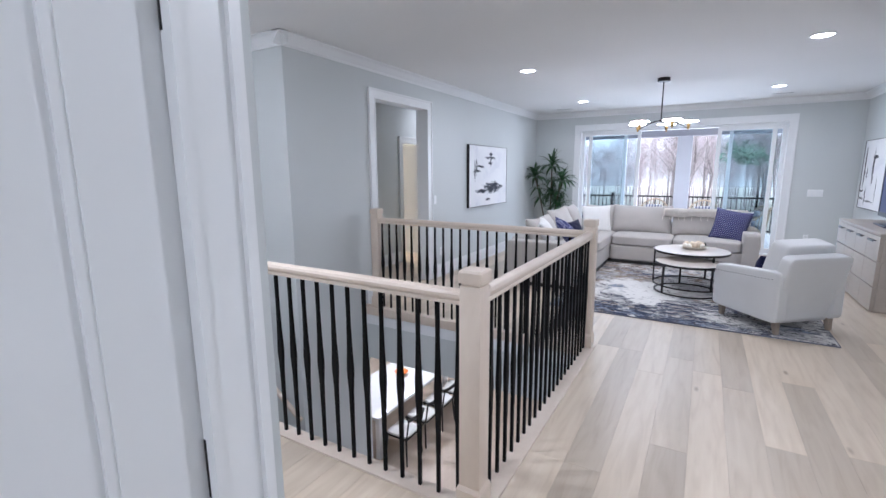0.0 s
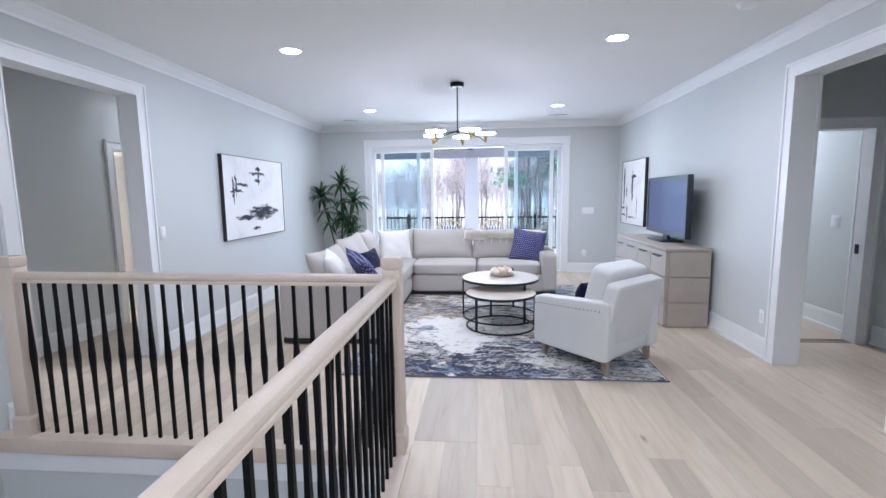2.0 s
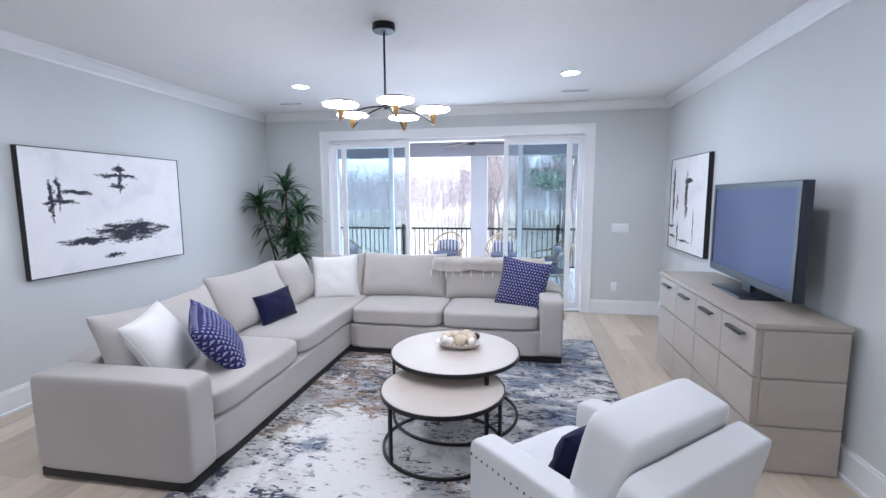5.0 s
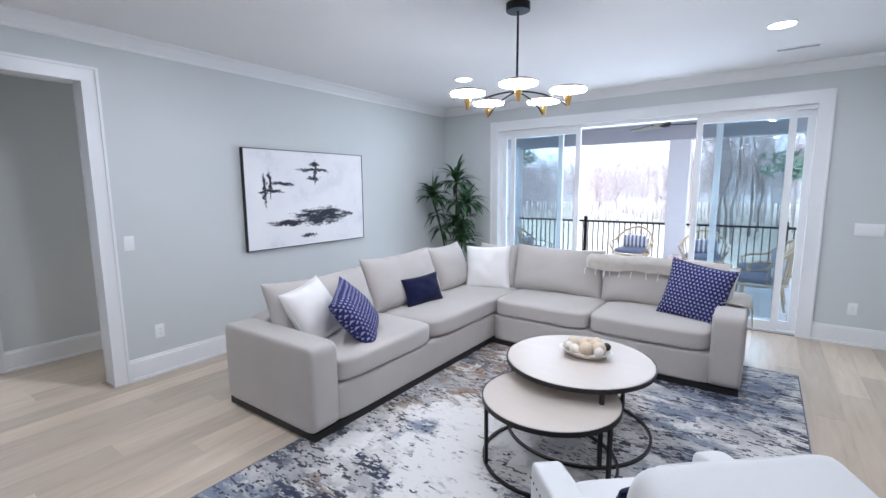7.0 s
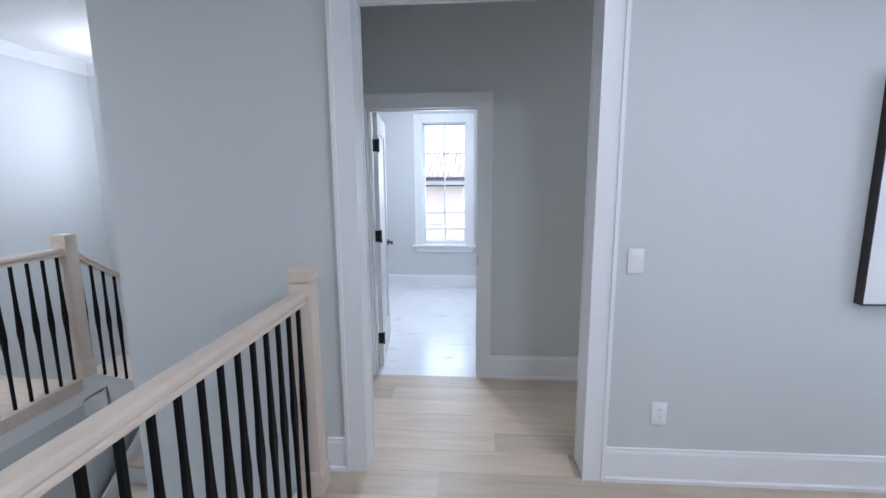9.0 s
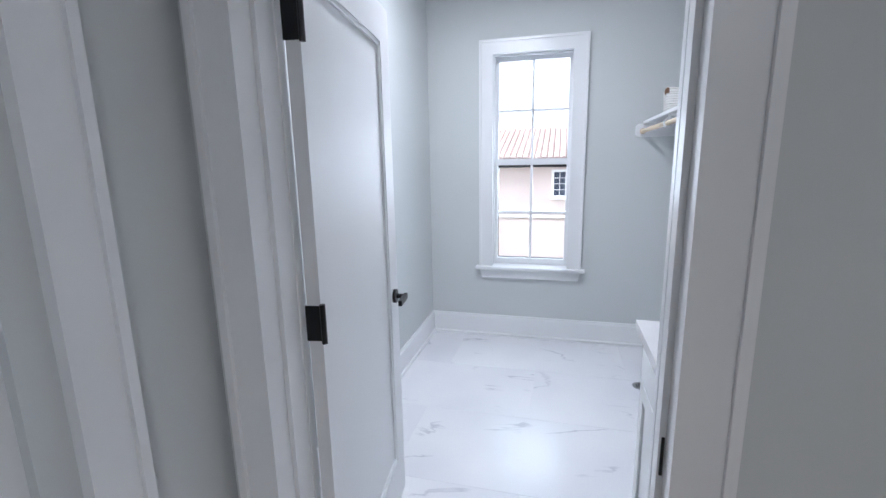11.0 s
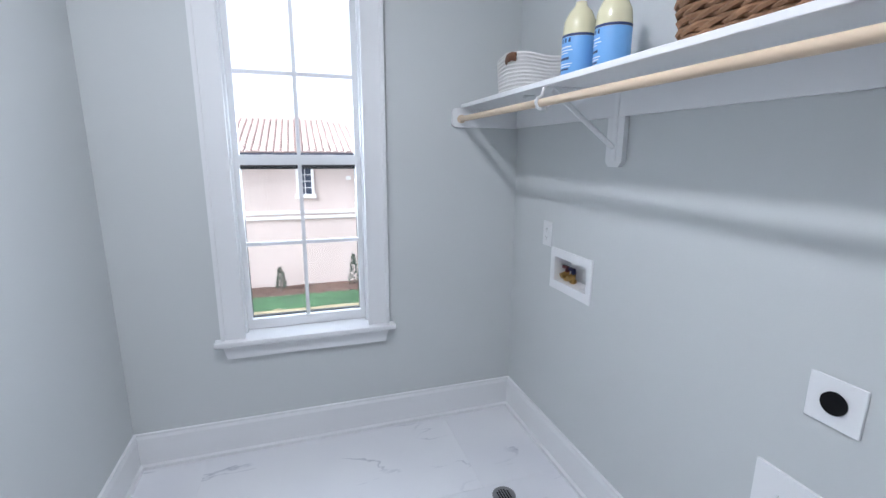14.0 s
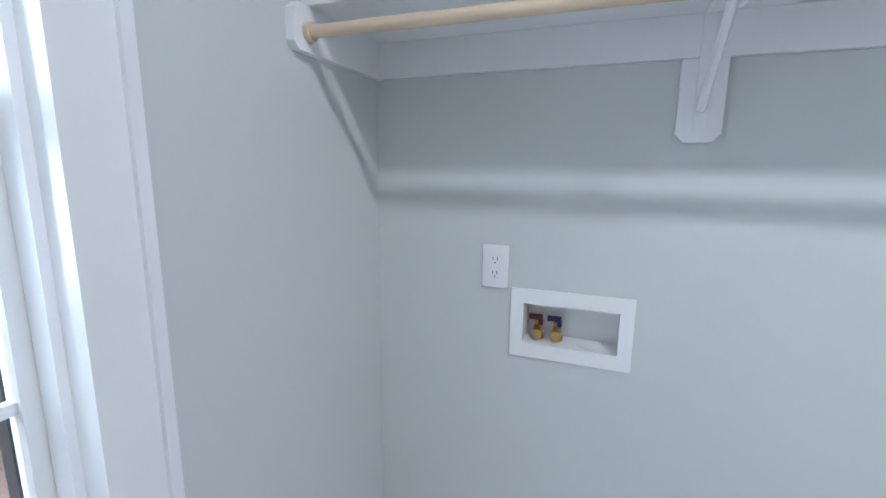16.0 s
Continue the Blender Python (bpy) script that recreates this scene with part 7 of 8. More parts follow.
root = base("ceiling_fan", pose(0.05, 12.45, 2.72), "dark three-blade ceiling fan over the porch", "ceiling fan")
bm = bmesh.new()
rod(bm, (0, 0, 0), (0, 0, -0.16), 0.018)
lathe(bm, [(0, -0.13), (0.06, -0.15), (0.085, -0.20), (0.07, -0.25), (0, -0.27)], 24)
part("motor", bm, M_black, root, smooth=40)
for k in range(3):
    a = radians(20 + 120 * k)
    bm = bmesh.new()
    vs = cube(bm, 0.07, 0.74, -0.085, 0.085, -0.225, -0.213)
    for v in vs:
        v.co.z += 0.10 * v.co.y * (1.5 - v.co.x)
        v.co.y *= 1.15 - 0.45 * v.co.x
    bmesh.ops.rotate(bm, verts=list(bm.verts), cent=(0, 0, 0), matrix=Matrix.Rotation(a, 3, "Z"))
    part("blade", bm, M_black, root)
for x in (1.9, -1.9):
    downlight(x, 12.4, 2.72, 4, "round recessed porch ceiling light")

M_wick = mat("tan_wicker", (0.50, 0.39, 0.27), 0.8, var=0.2, fine=90, bump=0.5)
M_cush = mat("grey_blue_cushion", (0.16, 0.18, 0.26), 0.9, var=0.08, fine=200, bump=0.3)
M_strip, _n, _l, _b = node_mat("striped_pillow", 0.9)
_tc, _wv = _n.new("ShaderNodeTexCoord"), _n.new("ShaderNodeTexWave")
_wv.inputs["Scale"].default_value, _wv.inputs["Distortion"].default_value = 4.5, 0.4
_rp = ramp(_n, [(0.42, (0.74, 0.74, 0.75)), (0.52, (0.16, 0.18, 0.27))])
_l.new(_tc.outputs["Object"], _wv.inputs[0])
_l.new(_wv.outputs["Fac"], _rp.inputs[0])
_l.new(_rp.outputs[0], _b.inputs["Base Color"])


def wicker_chair():
    root_w = base("wicker_chair", pose(0, 0, 0), "curved wicker porch chair with a seat cushion", "chair", "wicker chairs on the porch")
    bm = bmesh.new()
    ring(bm, (0, 0, 0.40), 0.30, 0.018, 32, 8)
    part("seat_ring", bm, M_wick, root_w, smooth=True)
    bm = bmesh.new()
    puff(bm, 0, 0, 0.455, 0.52, 0.52, 0.09, 4, 8)
    part("seat_cushion", bm, M_cush, root_w, "dark blue seat cushion", smooth="all")
    bm = bmesh.new()
    puff(bm, 0, -0.20, 0.60, 0.44, 0.12, 0.24, 4, 8)
    part("back_pillow", bm, M_strip, root_w, "pale striped pillow", smooth="all")
    pts = []
    for k in range(25):
        a = radians(200 + 140 * k / 24)
        h = 0.62 + 0.24 * math.sin(math.pi * k / 24)
        pts.append((0.36 * math.cos(a), 0.36 * math.sin(a), h))
    bm = bmesh.new()
    tube(bm, pts, 0.018, 8)
    part("back_hoop", bm, M_wick, root_w, smooth=True)
    for k in range(1, 24, 2):
        a = radians(200 + 140 * k / 24)
        bm = bmesh.new()
        rod(bm, (0.30 * math.cos(a), 0.30 * math.sin(a), 0.40), pts[k], 0.008, seg=6)
        part("cane", bm, M_wick, root_w)
    for i, s in ((0, -1), (24, 1)):
        bm = bmesh.new()
        x, y, z = pts[i]
        tube(bm, [(x, y, z), (s * 0.37, 0.06, 0.60), (s * 0.33, 0.20, 0.56), (s * 0.25, 0.17, 0.40)], 0.016, 8)
        part("arm", bm, M_wick, root_w, smooth=True)
    for x, y in ((-0.2, 0.2), (0.2, 0.2), (-0.2, -0.2), (0.2, -0.2)):
        bm = bmesh.new()
        rod(bm, (x * 1.3, y * 1.3, 0), (x, y, 0.40), 0.014, 0.018, 8)
        part("leg", bm, M_wick, root_w)
    return root_w


PZ = -0.0615
wc = wicker_chair()
wc.matrix_world = pose(-0.55, 13.35, PZ, 0, 0, 175)
for x, y, yaw in ((0.62, 13.2, 185), (1.42, 12.45, 100), (1.40, 11.55, 80), (-1.95, 12.3, -80)):
    copy_thing(wc, pose(x, y, PZ, 0, 0, yaw))
root = base("porch_table", pose(0.0, 12.35, PZ), "low pale porch coffee table", "table")
bm = bmesh.new()
cube(bm, -0.60, 0.60, -0.32, 0.32, 0.38, 0.42)
bevel(bm, 0.006, 1)
part("tabletop", bm, M_post, root)
for x, y in ((-0.55, -0.27), (0.55, -0.27), (-0.55, 0.27), (0.55, 0.27)):
    bm = bmesh.new()
    cube(bm, x - 0.025, x + 0.025, y - 0.025, y + 0.025, 0.0005, 0.3795)
    part("leg", bm, M_post, root)
root = base("tray", pose(-0.25, 12.35, PZ + 0.4205), "dark tray on the porch table", "tray")
bm = bmesh.new()
cube(bm, -0.20, 0.20, -0.13, 0.13, 0, 0.008)
for b in ((-0.20, 0.20, -0.13, -0.122), (-0.20, 0.20, 0.122, 0.13), (-0.20, -0.192, -0.122, 0.122), (0.192, 0.20, -0.122, 0.122)):
    cube(bm, *b, 0.0081, 0.035)
part("tray_body", bm, M_base, root)
root = base("glass_jar", pose(0.33, 12.30, PZ + 0.4205), "round pale jar on the porch table", "jar")
bm = bmesh.new()
lathe(bm, [(0, 0), (0.06, 0.0), (0.10, 0.05), (0.09, 0.11), (0.055, 0.15), (0.05, 0.15), (0.082, 0.108), (0.092, 0.05), (0, 0.012)], 28)
part("body", bm, mat("pale_pink_ceramic", (0.66, 0.54, 0.50), 0.3, var=0.04), root, smooth=50)

# --- trees behind the house ---
M_bark = mat("grey_bark", (0.15, 0.13, 0.125), 0.9, var=0.25, scale=4, fine=30, bump=0.8, stretch=(1, 1, 0.25))
M_needle = mat("pine_needles", (0.065, 0.11, 0.075), 0.7, var=0.35, scale=2, fine=12, bump=0.3, tint=(0.022, 0.045, 0.03))
# no haze is rendered: the pale twig and far-tree colours stand in for it
M_twig = mat("bare_twigs", (0.33, 0.28, 0.28), 0.9, var=0.2, scale=2, fine=20, bump=0.0)
M_far = mat("far_trees_painted_haze", (0.30, 0.29, 0.31), 0.95, var=0.25, scale=0.35, fine=1.6, bump=0.0, tint=(0.17, 0.19, 0.18), stretch=(1, 1, 0.45))


def tree(seed, height, pine):
    rng2 = random.Random(seed)
    root_t = base("pine_tree" if pine else "bare_tree", pose(0, 0, 0), "tall green pine tree behind the house" if pine else "tall leafless winter tree behind the house", "tree", "trees behind the house")
    pts = [(rng2.uniform(-0.15, 0.15) * k, rng2.uniform(-0.15, 0.15) * k, height * k / 6) for k in range(7)]
    bm = bmesh.new()
    for k in range(6):
        rod(bm, pts[k], pts[k + 1], 0.14 * (1 - k / 6.6), 0.14 * (1 - (k + 1) / 6.6), 7, caps=False)
    part("trunk", bm, M_bark, root_t, smooth=True)
    limbs = bmesh.new()
    crown_m = bmesh.new()
    for k in range(40 if pine else 46):
        q = rng2.uniform(0.30 if pine else 0.22, 1.0)
        i = min(5, int(q * 6))
        p = Vector(pts[i]).lerp(Vector(pts[i + 1]), q * 6 - i)
        a = rng2.uniform(0, 6.283)
        L = height * (0.17 if pine else 0.13) * (1.25 - q) * rng2.uniform(0.7, 1.3) + 0.4
        up = rng2.uniform(0.0, 0.35) if pine else rng2.uniform(0.8, 1.9)
        e = p + Vector((math.cos(a), math.sin(a), up)) * L
        rod(limbs, p, e, 0.026 * (1.2 - q), 0.008, 5, caps=False)
        if pine:
            for c in range(22):
                o = p.lerp(e, rng2.uniform(0.35, 1.08)) + Vector((rng2.gauss(0, 0.32), rng2.gauss(0, 0.32), rng2.gauss(0.05, 0.2)))
                for _ in range(5):
                    d = Vector((rng2.gauss(0, 1), rng2.gauss(0, 1), rng2.gauss(0.2, 0.7))).normalized()
                    s = d.orthogonal().normalized() * 0.06
                    tip = o + d * rng2.uniform(0.22, 0.42)
                    crown_m.faces.new([crown_m.verts.new(v) for v in (o - s, o + s, tip + s * 0.3, tip - s * 0.3)])
        else:
            for c in range(12):
                o = p.lerp(e, rng2.uniform(0.3, 1.0))
                d = Vector((rng2.gauss(0, 1), rng2.gauss(0, 1), abs(rng2.gauss(0.6, 0.6)))).normalized()
                t2 = o + d * rng2.uniform(0.5, 1.3)
                rod(crown_m, o, t2, 0.012, 0.004, 3, caps=False)
                for _ in range(2):
                    o2 = o.lerp(t2, rng2.uniform(0.4, 0.9))
                    d2 = (d + Vector((rng2.gauss(0, 0.7), rng2.gauss(0, 0.7), 0.3))).normalized()
                    rod(crown_m, o2, o2 + d2 * rng2.uniform(0.3, 0.7), 0.007, 0.003, 3, caps=False)
    part("branch_work", limbs, M_bark, root_t)
    part("crown", crown_m, M_needle if pine else M_twig, root_t)
    return root_t


rng = random.Random(23)
protos = [tree(1, 15, False), tree(2, 17, False), tree(3, 13, False), tree(5, 19, True), tree(6, 15, True)]
homes = ((-2.5, 56), (5.5, 50), (1.0, 62), (12.5, 36), (-34.0, 82))
for pt, (x, y) in zip(protos, homes):
    pt.matrix_world = pose(x, y, GZ, 0, 0, 40 * x)
# bare trees straight behind the house, pines to the east and a few far to the west
for k in range(22):
    y = rng.uniform(46, 72)
    copy_thing(protos[rng.choice((0, 1, 2))], pose(rng.uniform(-0.10, 0.42) * y, y, GZ, 0, 0, rng.uniform(0, 360)))
for k in range(9):
    y = rng.uniform(32, 50)
    copy_thing(protos[rng.choice((3, 4))], pose(rng.uniform(0.10, 0.5) * y, y, GZ, 0, 0, rng.uniform(0, 360)))
for x, y in ((-40, 92), (-47, 90), (-52, 96), (-60, 88)):
    copy_thing(protos[4], pose(x, y, GZ, 0, 0, 50 * x))
# the wood beyond, too many thin trunks and twigs to count
verts, faces = [], []


def sliver(p, q, w):
    d = (q - p).normalized()
    a = d.orthogonal().normalized() * w
    b = d.cross(a)
    for e in (a, b):
        i0 = len(verts)
        verts.extend((p - e, p + e, q + e * 0.3, q - e * 0.3))
        faces.append((i0, i0 + 1, i0 + 2, i0 + 3))


for k in range(620):
    y = rng.uniform(60, 108)
    x = rng.uniform(-0.75, 0.75) * y
    h = rng.uniform(6.5, 9) + 5.0 / (1 + math.exp(-(x / y + 0.10) / 0.04))
    foot, top = Vector((x, y, GZ)), Vector((x + rng.uniform(-0.8, 0.8), y, GZ + h))
    sliver(foot, top, 0.075)
    for _ in range(22):
        o = foot.lerp(top, rng.uniform(0.25, 0.99))
        a, ln = rng.uniform(0, 6.28), rng.uniform(0.8, 2.6)
        e = o + Vector((math.cos(a), math.sin(a), rng.uniform(0.5, 1.4))) * ln
        sliver(o, e, 0.028)
        for _ in range(3):
            u = o.lerp(e, rng.uniform(0.3, 1.0))
            sliver(u, u + Vector((rng.gauss(0, 0.5), rng.gauss(0, 0.5), rng.uniform(0.2, 0.9))), 0.016)
me = bpy.data.meshes.new("distant_wood")
me.from_pydata(verts, [], faces)
me.materials.append(M_twig)
tagged(new("distant_wood", me), "grey leafless wood in the distance", "wood", kind="stuff")
# the far treeline, low in the west and taller in the east, haze in its colour
bm = bmesh.new()
prev = None
for k in range(241):
    a = radians(-75 + 150 * k / 240)
    px, py = 150 * math.sin(a), 4 + 150 * math.cos(a)
    rise = 7.5 + 7.0 / (1 + math.exp(-(math.degrees(a) + 4) / 3.0))
    h = rise + 1.6 * noise.noise(Vector((k * 0.21, 0, 0))) + 1.3 * noise.noise(Vector((k * 0.9, 5, 0)))
    cur = (bm.verts.new((px, py, GZ - 0.2)), bm.verts.new((px, py, GZ + h)))
    if prev:
        bm.faces.new((prev[0], cur[0], cur[1], prev[1]))
    prev = cur
structure(part("backdrop", bm, M_far), "far treeline behind the fields, haze painted into its colour", "backdrop")

# --- the neighbouring house seen from the laundry ---
HX = -21.0
M_stucco = mat("pink_beige_stucco", (0.60, 0.49, 0.44), 0.9, var=0.05, scale=0.6, fine=20, bump=0.3)
M_band = mat("white_stucco_band", (0.78, 0.76, 0.74), 0.8, var=0.03)
M_rtile = mat("terracotta_roof_tile", (0.58, 0.44, 0.39), 0.85, var=0.15, fine=20, bump=0.3, obj_var=0.18)
M_dark = mat("dark_window_pane", (0.05, 0.06, 0.09), 0.1, var=0.02, bump=0.0)
house = base("neighbour_house", pose(HX, 0, GZ), "two-storey pink stucco house with a clay tile roof", "house")
bm = bmesh.new()
cube(bm, -9.0, 0.0, -6.0, 11.0, 0.0, 4.80)
part("wall", bm, M_stucco, house)
for z in (2.48, 2.66):
    bm = bmesh.new()
    cube(bm, 0.0, 0.06, -6.0, 11.0, z, z + 0.10)
    part("band", bm, M_band, house, "white stucco band")


def hwin(y, z):
    bm = bmesh.new()
    for b in ((y - 0.36, y + 0.36, z - 0.62, z - 0.47), (y - 0.30, y + 0.30, z + 0.43, z + 0.52), (y - 0.30, y - 0.21, z - 0.47, z + 0.43), (y + 0.21, y + 0.30, z - 0.47, z + 0.43)):
        cube(bm, 0.0, 0.07, *b)
    win = part("window", bm, M_band, house, "white framed window")
    bm = bmesh.new()
    cube(bm, 0.005, 0.02, y - 0.21, y + 0.21, z - 0.47, z + 0.43)
    part("pane", bm, M_dark, win)
    bm = bmesh.new()
    cube(bm, 0.0205, 0.035, y - 0.012, y + 0.012, z - 0.47, z + 0.43)
    for zz in (-0.25, -0.02, 0.20):
        cube(bm, 0.0205, 0.034, y - 0.21, y - 0.0125, z + zz - 0.012, z + zz + 0.012)
        cube(bm, 0.0205, 0.034, y + 0.0125, y + 0.21, z + zz - 0.012, z + zz + 0.012)
    part("muntin", bm, M_band, win)


for y in (-4.3, -1.1, 2.2, 5.1):
    hwin(y, 3.82)
for y, z in ((6.6, 3.90), (7.3, 2.30), (2.1, 1.25), (9.9, 1.9)):
    bm = bmesh.new()
    cube(bm, 0.0, 0.08, y - 0.08, y + 0.08, z - 0.06, z + 0.06)
    part("vent_hood", bm, M_band, house)
# roof: rows of barrel tiles
bm = bmesh.new()
vs = [bm.verts.new(v) for v in ((0.45, -6.4, 4.74), (0.45, 11.4, 4.74), (-4.4, 6.1, 6.12), (-4.4, -2.0, 6.12), (-9.4, -6.4, 4.74), (-9.4, 11.4, 4.74))]
for f in ((0, 1, 2, 3), (4, 3, 2, 5), (0, 3, 4), (1, 5, 2)):
    bm.faces.new([vs[i] for i in f])
bm.faces.new([vs[0], vs[4], vs[5], vs[1]])
roof = part("roof", bm, M_rtile, house, "clay tile roof")
bm = bmesh.new()
cube(bm, 0.46, 0.56, -6.4, 11.4, 4.66, 4.76)
part("gutter", bm, M_dark, house)
bm = bmesh.new()
d = Vector((-4.85, 0, 1.38)) / 15
nrm = Vector((1.38, 0, 4.85)).normalized()
for r in range(15):
    for k in range(78):
        y = -6.3 + 0.23 * k
        if not (-6.3 + 4.3 * r / 15 < y < 11.3 - 5.2 * r / 15):
            continue
        a = Vector((0.50, y, 4.76)) + d * r + nrm * 0.02
        b = a + d * 1.05
        lo = [bm.verts.new(a + Vector((0, 0.105 * math.cos(q), 0)) + nrm * (0.06 * math.sin(q) + 0.015)) for q in (0, 0.785, 1.571, 2.356, 3.1416)]
        hi = [bm.verts.new(b + Vector((0, 0.095 * math.cos(q), 0)) + nrm * (0.05 * math.sin(q))) for q in (0, 0.785, 1.571, 2.356, 3.1416)]
        for q in range(4):
            bm.faces.new((lo[q], lo[q + 1], hi[q + 1], hi[q]))
        bm.faces.new(lo)
for p, q in (((0.45, 11.4, 4.78), (-4.4, 6.1, 6.16)), ((-4.4, 6.1, 6.16), (-4.4, -2.0, 6.16)), ((0.45, -6.4, 4.78), (-4.4, -2.0, 6.16))):
    cap = bmesh.new()
    rod(cap, p, q, 0.13, seg=8)
    part("ridge_tile", cap, M_rtile, roof, smooth=True)
tagged(part("barrel_tiles", bm, M_rtile, roof, "rows of clay barrel tiles"), kind="stuff")

M_grass = mat("green_lawn_strip", (0.060, 0.135, 0.055), 0.9, var=0.3, scale=2, fine=40, bump=0.6)
M_straw = mat("straw_mulch", (0.40, 0.33, 0.20), 0.95, var=0.2, scale=2, fine=40, bump=0.6)
M_mulch = mat("brown_mulch", (0.13, 0.075, 0.055), 0.95, var=0.3, scale=2, fine=30, bump=0.8)
M_dirt = mat("red_clay_dirt", (0.20, 0.128, 0.102), 0.95, var=0.35, scale=1.9, fine=26, bump=1.0, tint=(0.085, 0.05, 0.038))
rng = random.Random(9)


def patch(name, x0, x1, material, label, rough_h, z):
    bm = bmesh.new()
    nx2, ny2 = max(4, int((x1 - x0) / 0.09)), 240
    g = [[bm.verts.new((x0 + (x1 - x0) * i / nx2 + (0.12 * noise.noise(Vector((j * 0.35, i, 1))) if i in (0, nx2) else 0), -6 + 22 * j / ny2,
                        z + (0 if i in (0, nx2) else rough_h * noise.fractal(Vector((i * 0.17, j * 0.17, x0)), 0.22, 2.2, 6)))) for j in range(ny2 + 1)] for i in range(nx2 + 1)]
    for i in range(nx2):
        for j in range(ny2):
            bm.faces.new((g[i][j], g[i + 1][j], g[i + 1][j + 1], g[i][j + 1]))
    structure(part(name, bm, material, smooth="all"), label, "ground")


patch("mulch_bed", HX + 0.01, HX + 1.2, M_mulch, "brown mulch bed along the neighbouring house", 0.05, GZ + 0.06)
patch("lawn_strip", HX + 1.15, HX + 2.6, M_grass, "green lawn strip beside the neighbouring house", 0.02, GZ + 0.05)
patch("straw_strip", HX + 2.5, HX + 3.3, M_straw, "pale straw strip beside the lawn", 0.02, GZ + 0.04)
patch("clay_ground", HX + 3.2, -6.85, M_dirt, "rough red clay building ground", 0.085, GZ + 0.14)
verts, faces = [], []
for k in range(4000):
    x, y = rng.uniform(HX + 3.4, -8.0), rng.uniform(-3, 14)
    sz = 0.02 + 0.09 * rng.random() ** 4
    o, i0 = Vector((x, y, GZ + 0.15 + sz * 0.2)), len(verts)
    spin = rng.uniform(0, 6.28)
    for dx, dy, dz in ((1, 0, 0), (0, 1, 0), (-1, 0, 0), (0, -1, 0), (0.1, 0.2, 0.8), (0, 0, -1)):
        f2 = rng.uniform(0.6, 1.2) * sz
        verts.append(o + Vector(((dx * math.cos(spin) - dy * math.sin(spin)) * f2, (dx * math.sin(spin) + dy * math.cos(spin)) * f2, dz * f2)))
    for a, b in ((0, 1), (1, 2), (2, 3), (3, 0)):
        faces += [(i0 + a, i0 + b, i0 + 4), (i0 + b, i0 + a, i0 + 5)]
me = bpy.data.meshes.new("clay_clods")
me.from_pydata(verts, [], faces)
me.materials.append(M_dirt)
tagged(new("clay_clods", me), "loose clods of red clay on the ground", "clods", kind="stuff")
M_shrub = mat("conifer_shrub", (0.03, 0.05, 0.03), 0.8, var=0.3, fine=30, bump=0.5)
for x, y, h in ((-20.4, 0.6, 0.8), (-20.4, 4.1, 0.75), (-20.4, 6.6, 1.05), (-20.4, 9.4, 0.9), (-20.4, 2.4, 0.4), (-20.4, 8.0, 0.4)):
    bm = bmesh.new()
    for k in range(150):
        q = rng.random()
        a = rng.uniform(0, 6.28)
        r = 0.20 * (1 - q) ** 0.7 * rng.uniform(0.5, 1.0)
        o = Vector((r * math.cos(a), r * math.sin(a), 0.04 + h * q))
        dd = Vector((math.cos(a) * 0.6, math.sin(a) * 0.6, 1)).normalized()
        s = dd.orthogonal().normalized() * 0.02
        crn = [bm.verts.new(v) for v in (o - s, o + s, o + dd * 0.14)]
        bm.faces.new(crn)
    root = base("shrub", pose(x, y, GZ + 0.06), "small dark conifer shrub by the neighbouring wall", "shrub", "shrubs by the neighbouring wall")
    part("foliage", bm, M_shrub, root)
    bm = bmesh.new()
    rod(bm, (0, 0, -0.05), (0, 0, h * 0.8), 0.018, 0.006, 6)
    part("stem", bm, M_bark, root)

# ---- floor boards and tiles, piece by piece ----
rng = random.Random(3)
floor = base("floor", pose(0, 0, 0), "pale oak plank floor with a matt finish", "floor", kind="structure")
PW = 0.19
plank_meshes = {}


def plank(x0, x1, y0, y1):
    key = (round(x1 - x0, 3), round(y1 - y0, 2))
    if key not in plank_meshes:
        bm = bmesh.new()
        w, h, c = key[0] / 2 - 0.0002, key[1] / 2 - 0.0002, 0.0009
        corner = ((-1, -1), (1, -1), (1, 1), (-1, 1))
        tops = [bm.verts.new((a * (w - c), b * (h - c), 0.0)) for a, b in corner]
        rims = [bm.verts.new((a * w, b * h, -0.0008)) for a, b in corner]
        lows = [bm.verts.new((a * w, b * h, -0.0115)) for a, b in corner]
        bm.faces.new(tops)
        for k in range(4):
            k2 = (k + 1) % 4
            bm.faces.new((rims[k], rims[k2], tops[k2], tops[k]))
            bm.faces.new((lows[k], lows[k2], rims[k2], rims[k]))
        plank_meshes[key] = mesh_of("plank", bm, M_floor)
    ob = new("plank", plank_meshes[key])
    ob.parent = floor
    ob.matrix_local = pose((x0 + x1) / 2, (y0 + y1) / 2, 0)


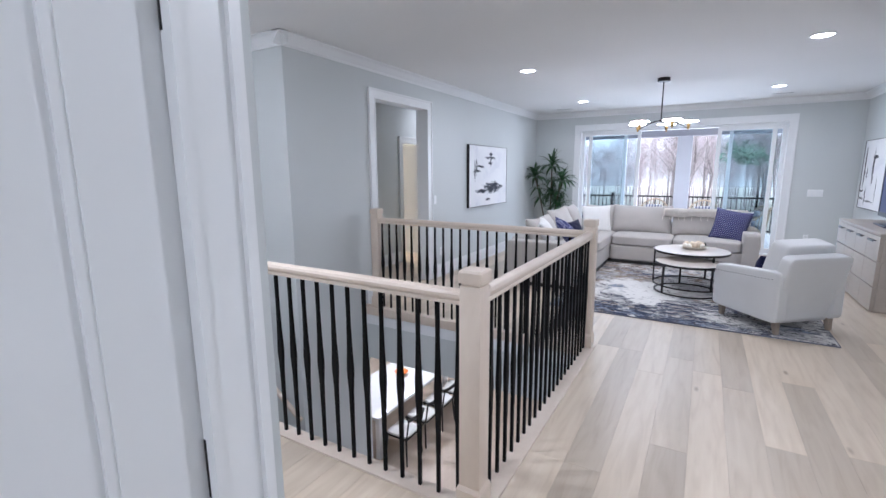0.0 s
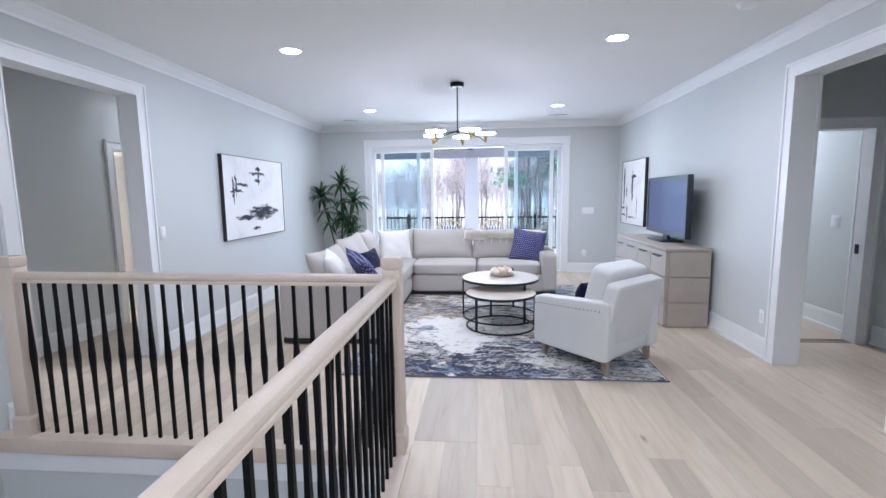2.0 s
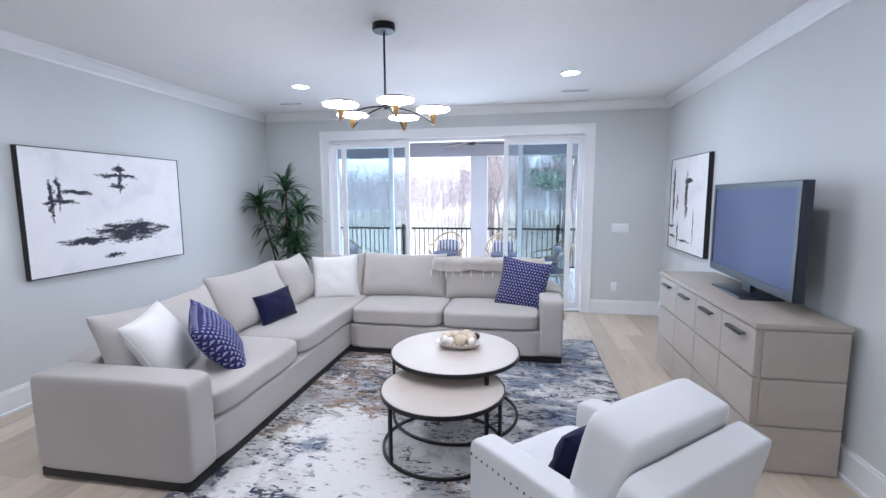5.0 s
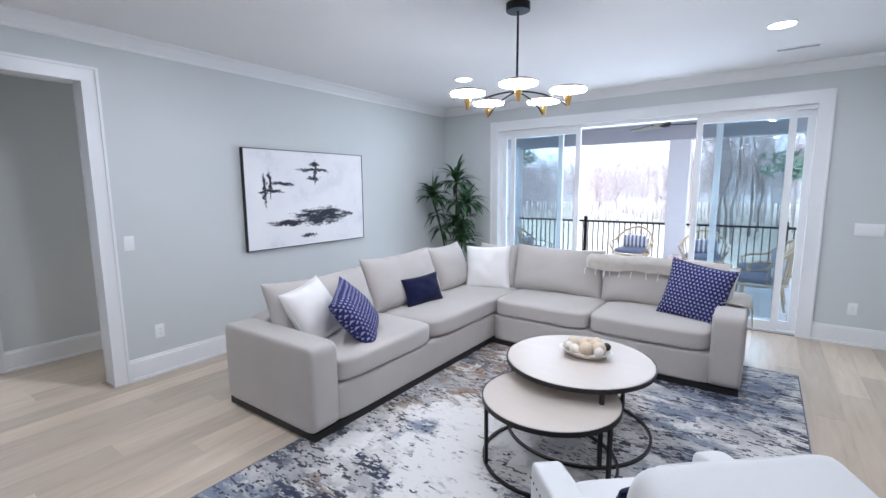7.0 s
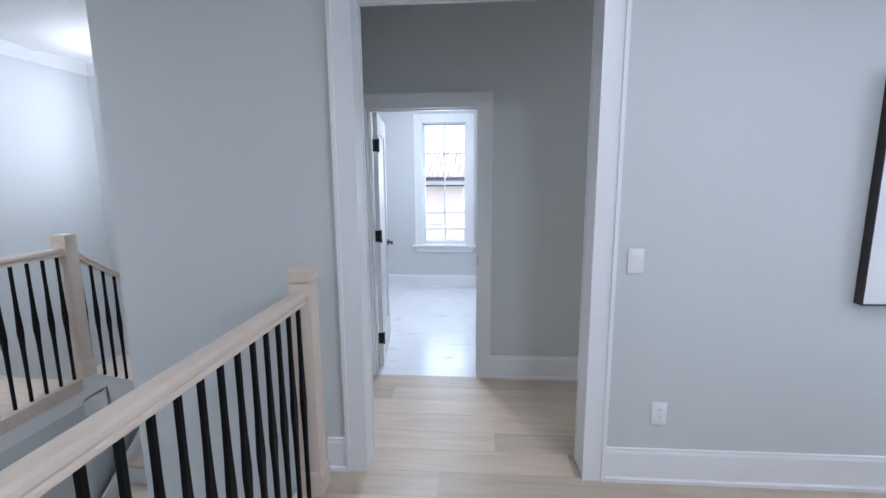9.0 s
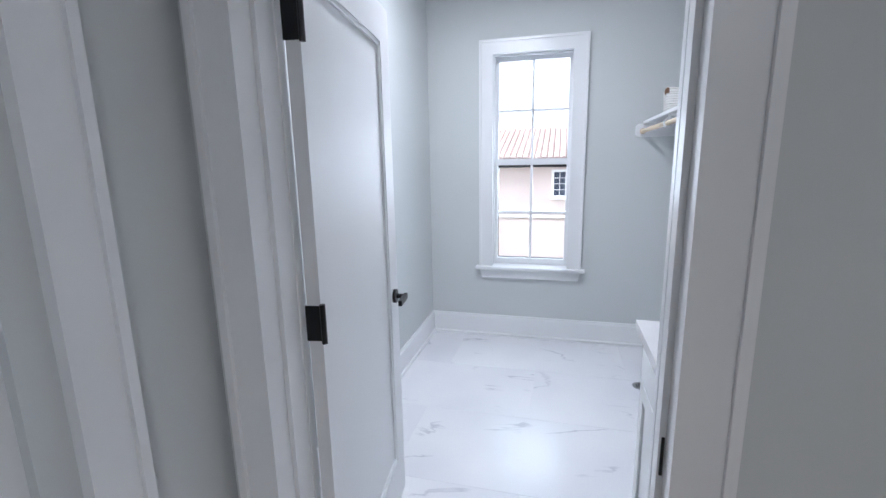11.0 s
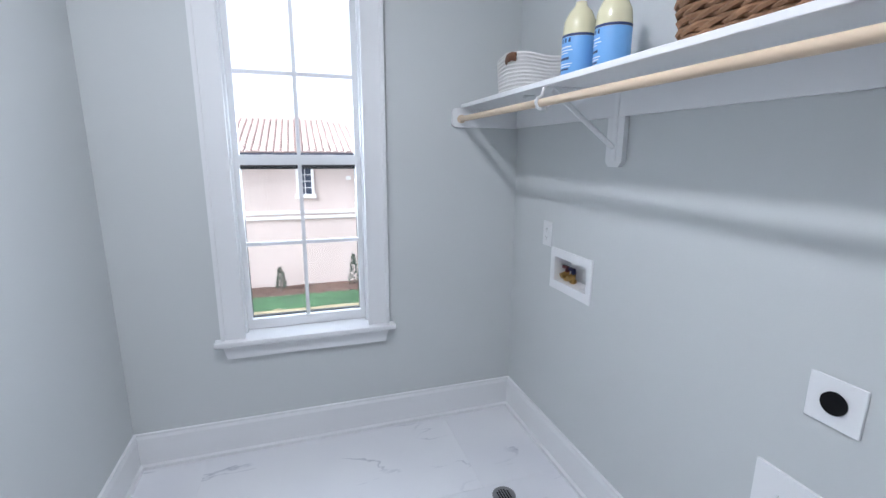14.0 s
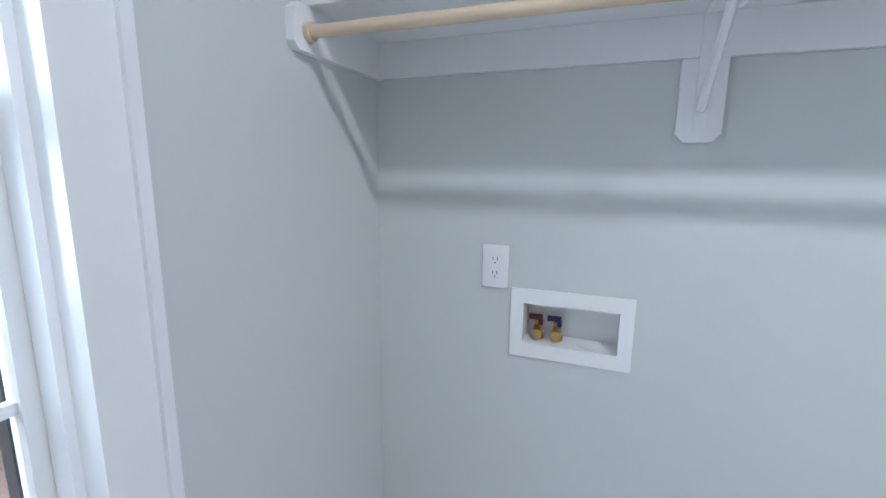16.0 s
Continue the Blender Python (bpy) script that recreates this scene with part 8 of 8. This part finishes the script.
def lay(x0, x1, y0, y1):
    """Courses along y, with staggered ends."""
    x = x0
    while x < x1 - 0.02:
        xe = min(x + PW, x1)
        y = y0 - rng.choice((0.0, 0.4, 0.8, 1.2, 1.5))
        while y < y1 - 0.05:
            ye = y + rng.choice((1.4, 1.8, 2.1))
            a, b = max(y, y0), min(ye, y1)
            if y1 - b < 0.25:
                b = y1
            if b - a > 0.03:
                plank(x, xe, a, b)
            y = b if b == y1 else ye
        x = xe


lay(-0.14, 2.75, -2.4, 10.45)
lay(-2.74, -0.14, 4.545, 10.45)
lay(-3.66, -0.14, 1.10, 2.20)
lay(-3.88, -2.74, 4.545, 9.2)
lay(-3.88, -2.88, 4.41, 4.545)
lay(2.75, 4.0, 4.88, 6.55)
lay(3.04, 4.0, 6.67, 10.0)
lay(-6.74, -4.0, 6.16, 9.2)
lay(-4.0, -3.88, 6.9, 7.64)

tiles = base("floor_laundry", pose(0, 0, 0), "white marble-look tile floor with grey veins", "floor", kind="structure")
tile_meshes = {}
xs = [-6.675, -6.07, -5.46, -4.85, -4.0, -3.88]
for i in range(len(xs) - 1):
    off = 0.0 if i % 2 == 0 else 0.61
    cuts = [4.10] + [c for c in (4.40 + off, 5.62 + off - 0.0, 4.40 + off - 1.22) if 4.16 < c < 5.97] + [6.03]
    cuts = sorted(set(cuts))
    if i == len(xs) - 2:
        cuts = [4.541, 5.349]
    for a, b in zip(cuts, cuts[1:]):
        key = (round(xs[i + 1] - xs[i], 3), round(b - a, 3))
        if key not in tile_meshes:
            bm = bmesh.new()
            cube(bm, -key[0] / 2 + 0.0008, key[0] / 2 - 0.0008, -key[1] / 2 + 0.0008, key[1] / 2 - 0.0008, -0.011, 0.0)
            tile_meshes[key] = mesh_of("tile", bm, M_tile)
        ob = new("tile", tile_meshes[key])
        ob.parent = tiles
        ob.matrix_local = pose((xs[i] + xs[i + 1]) / 2, (a + b) / 2, 0)
plate("grout_bed", (-6.675, -3.881, 4.10, 6.03, -0.0118, -0.0012), mat("white_grout", (0.74, 0.74, 0.76), 0.9, var=0.02), "white grout between the tiles", "floor")
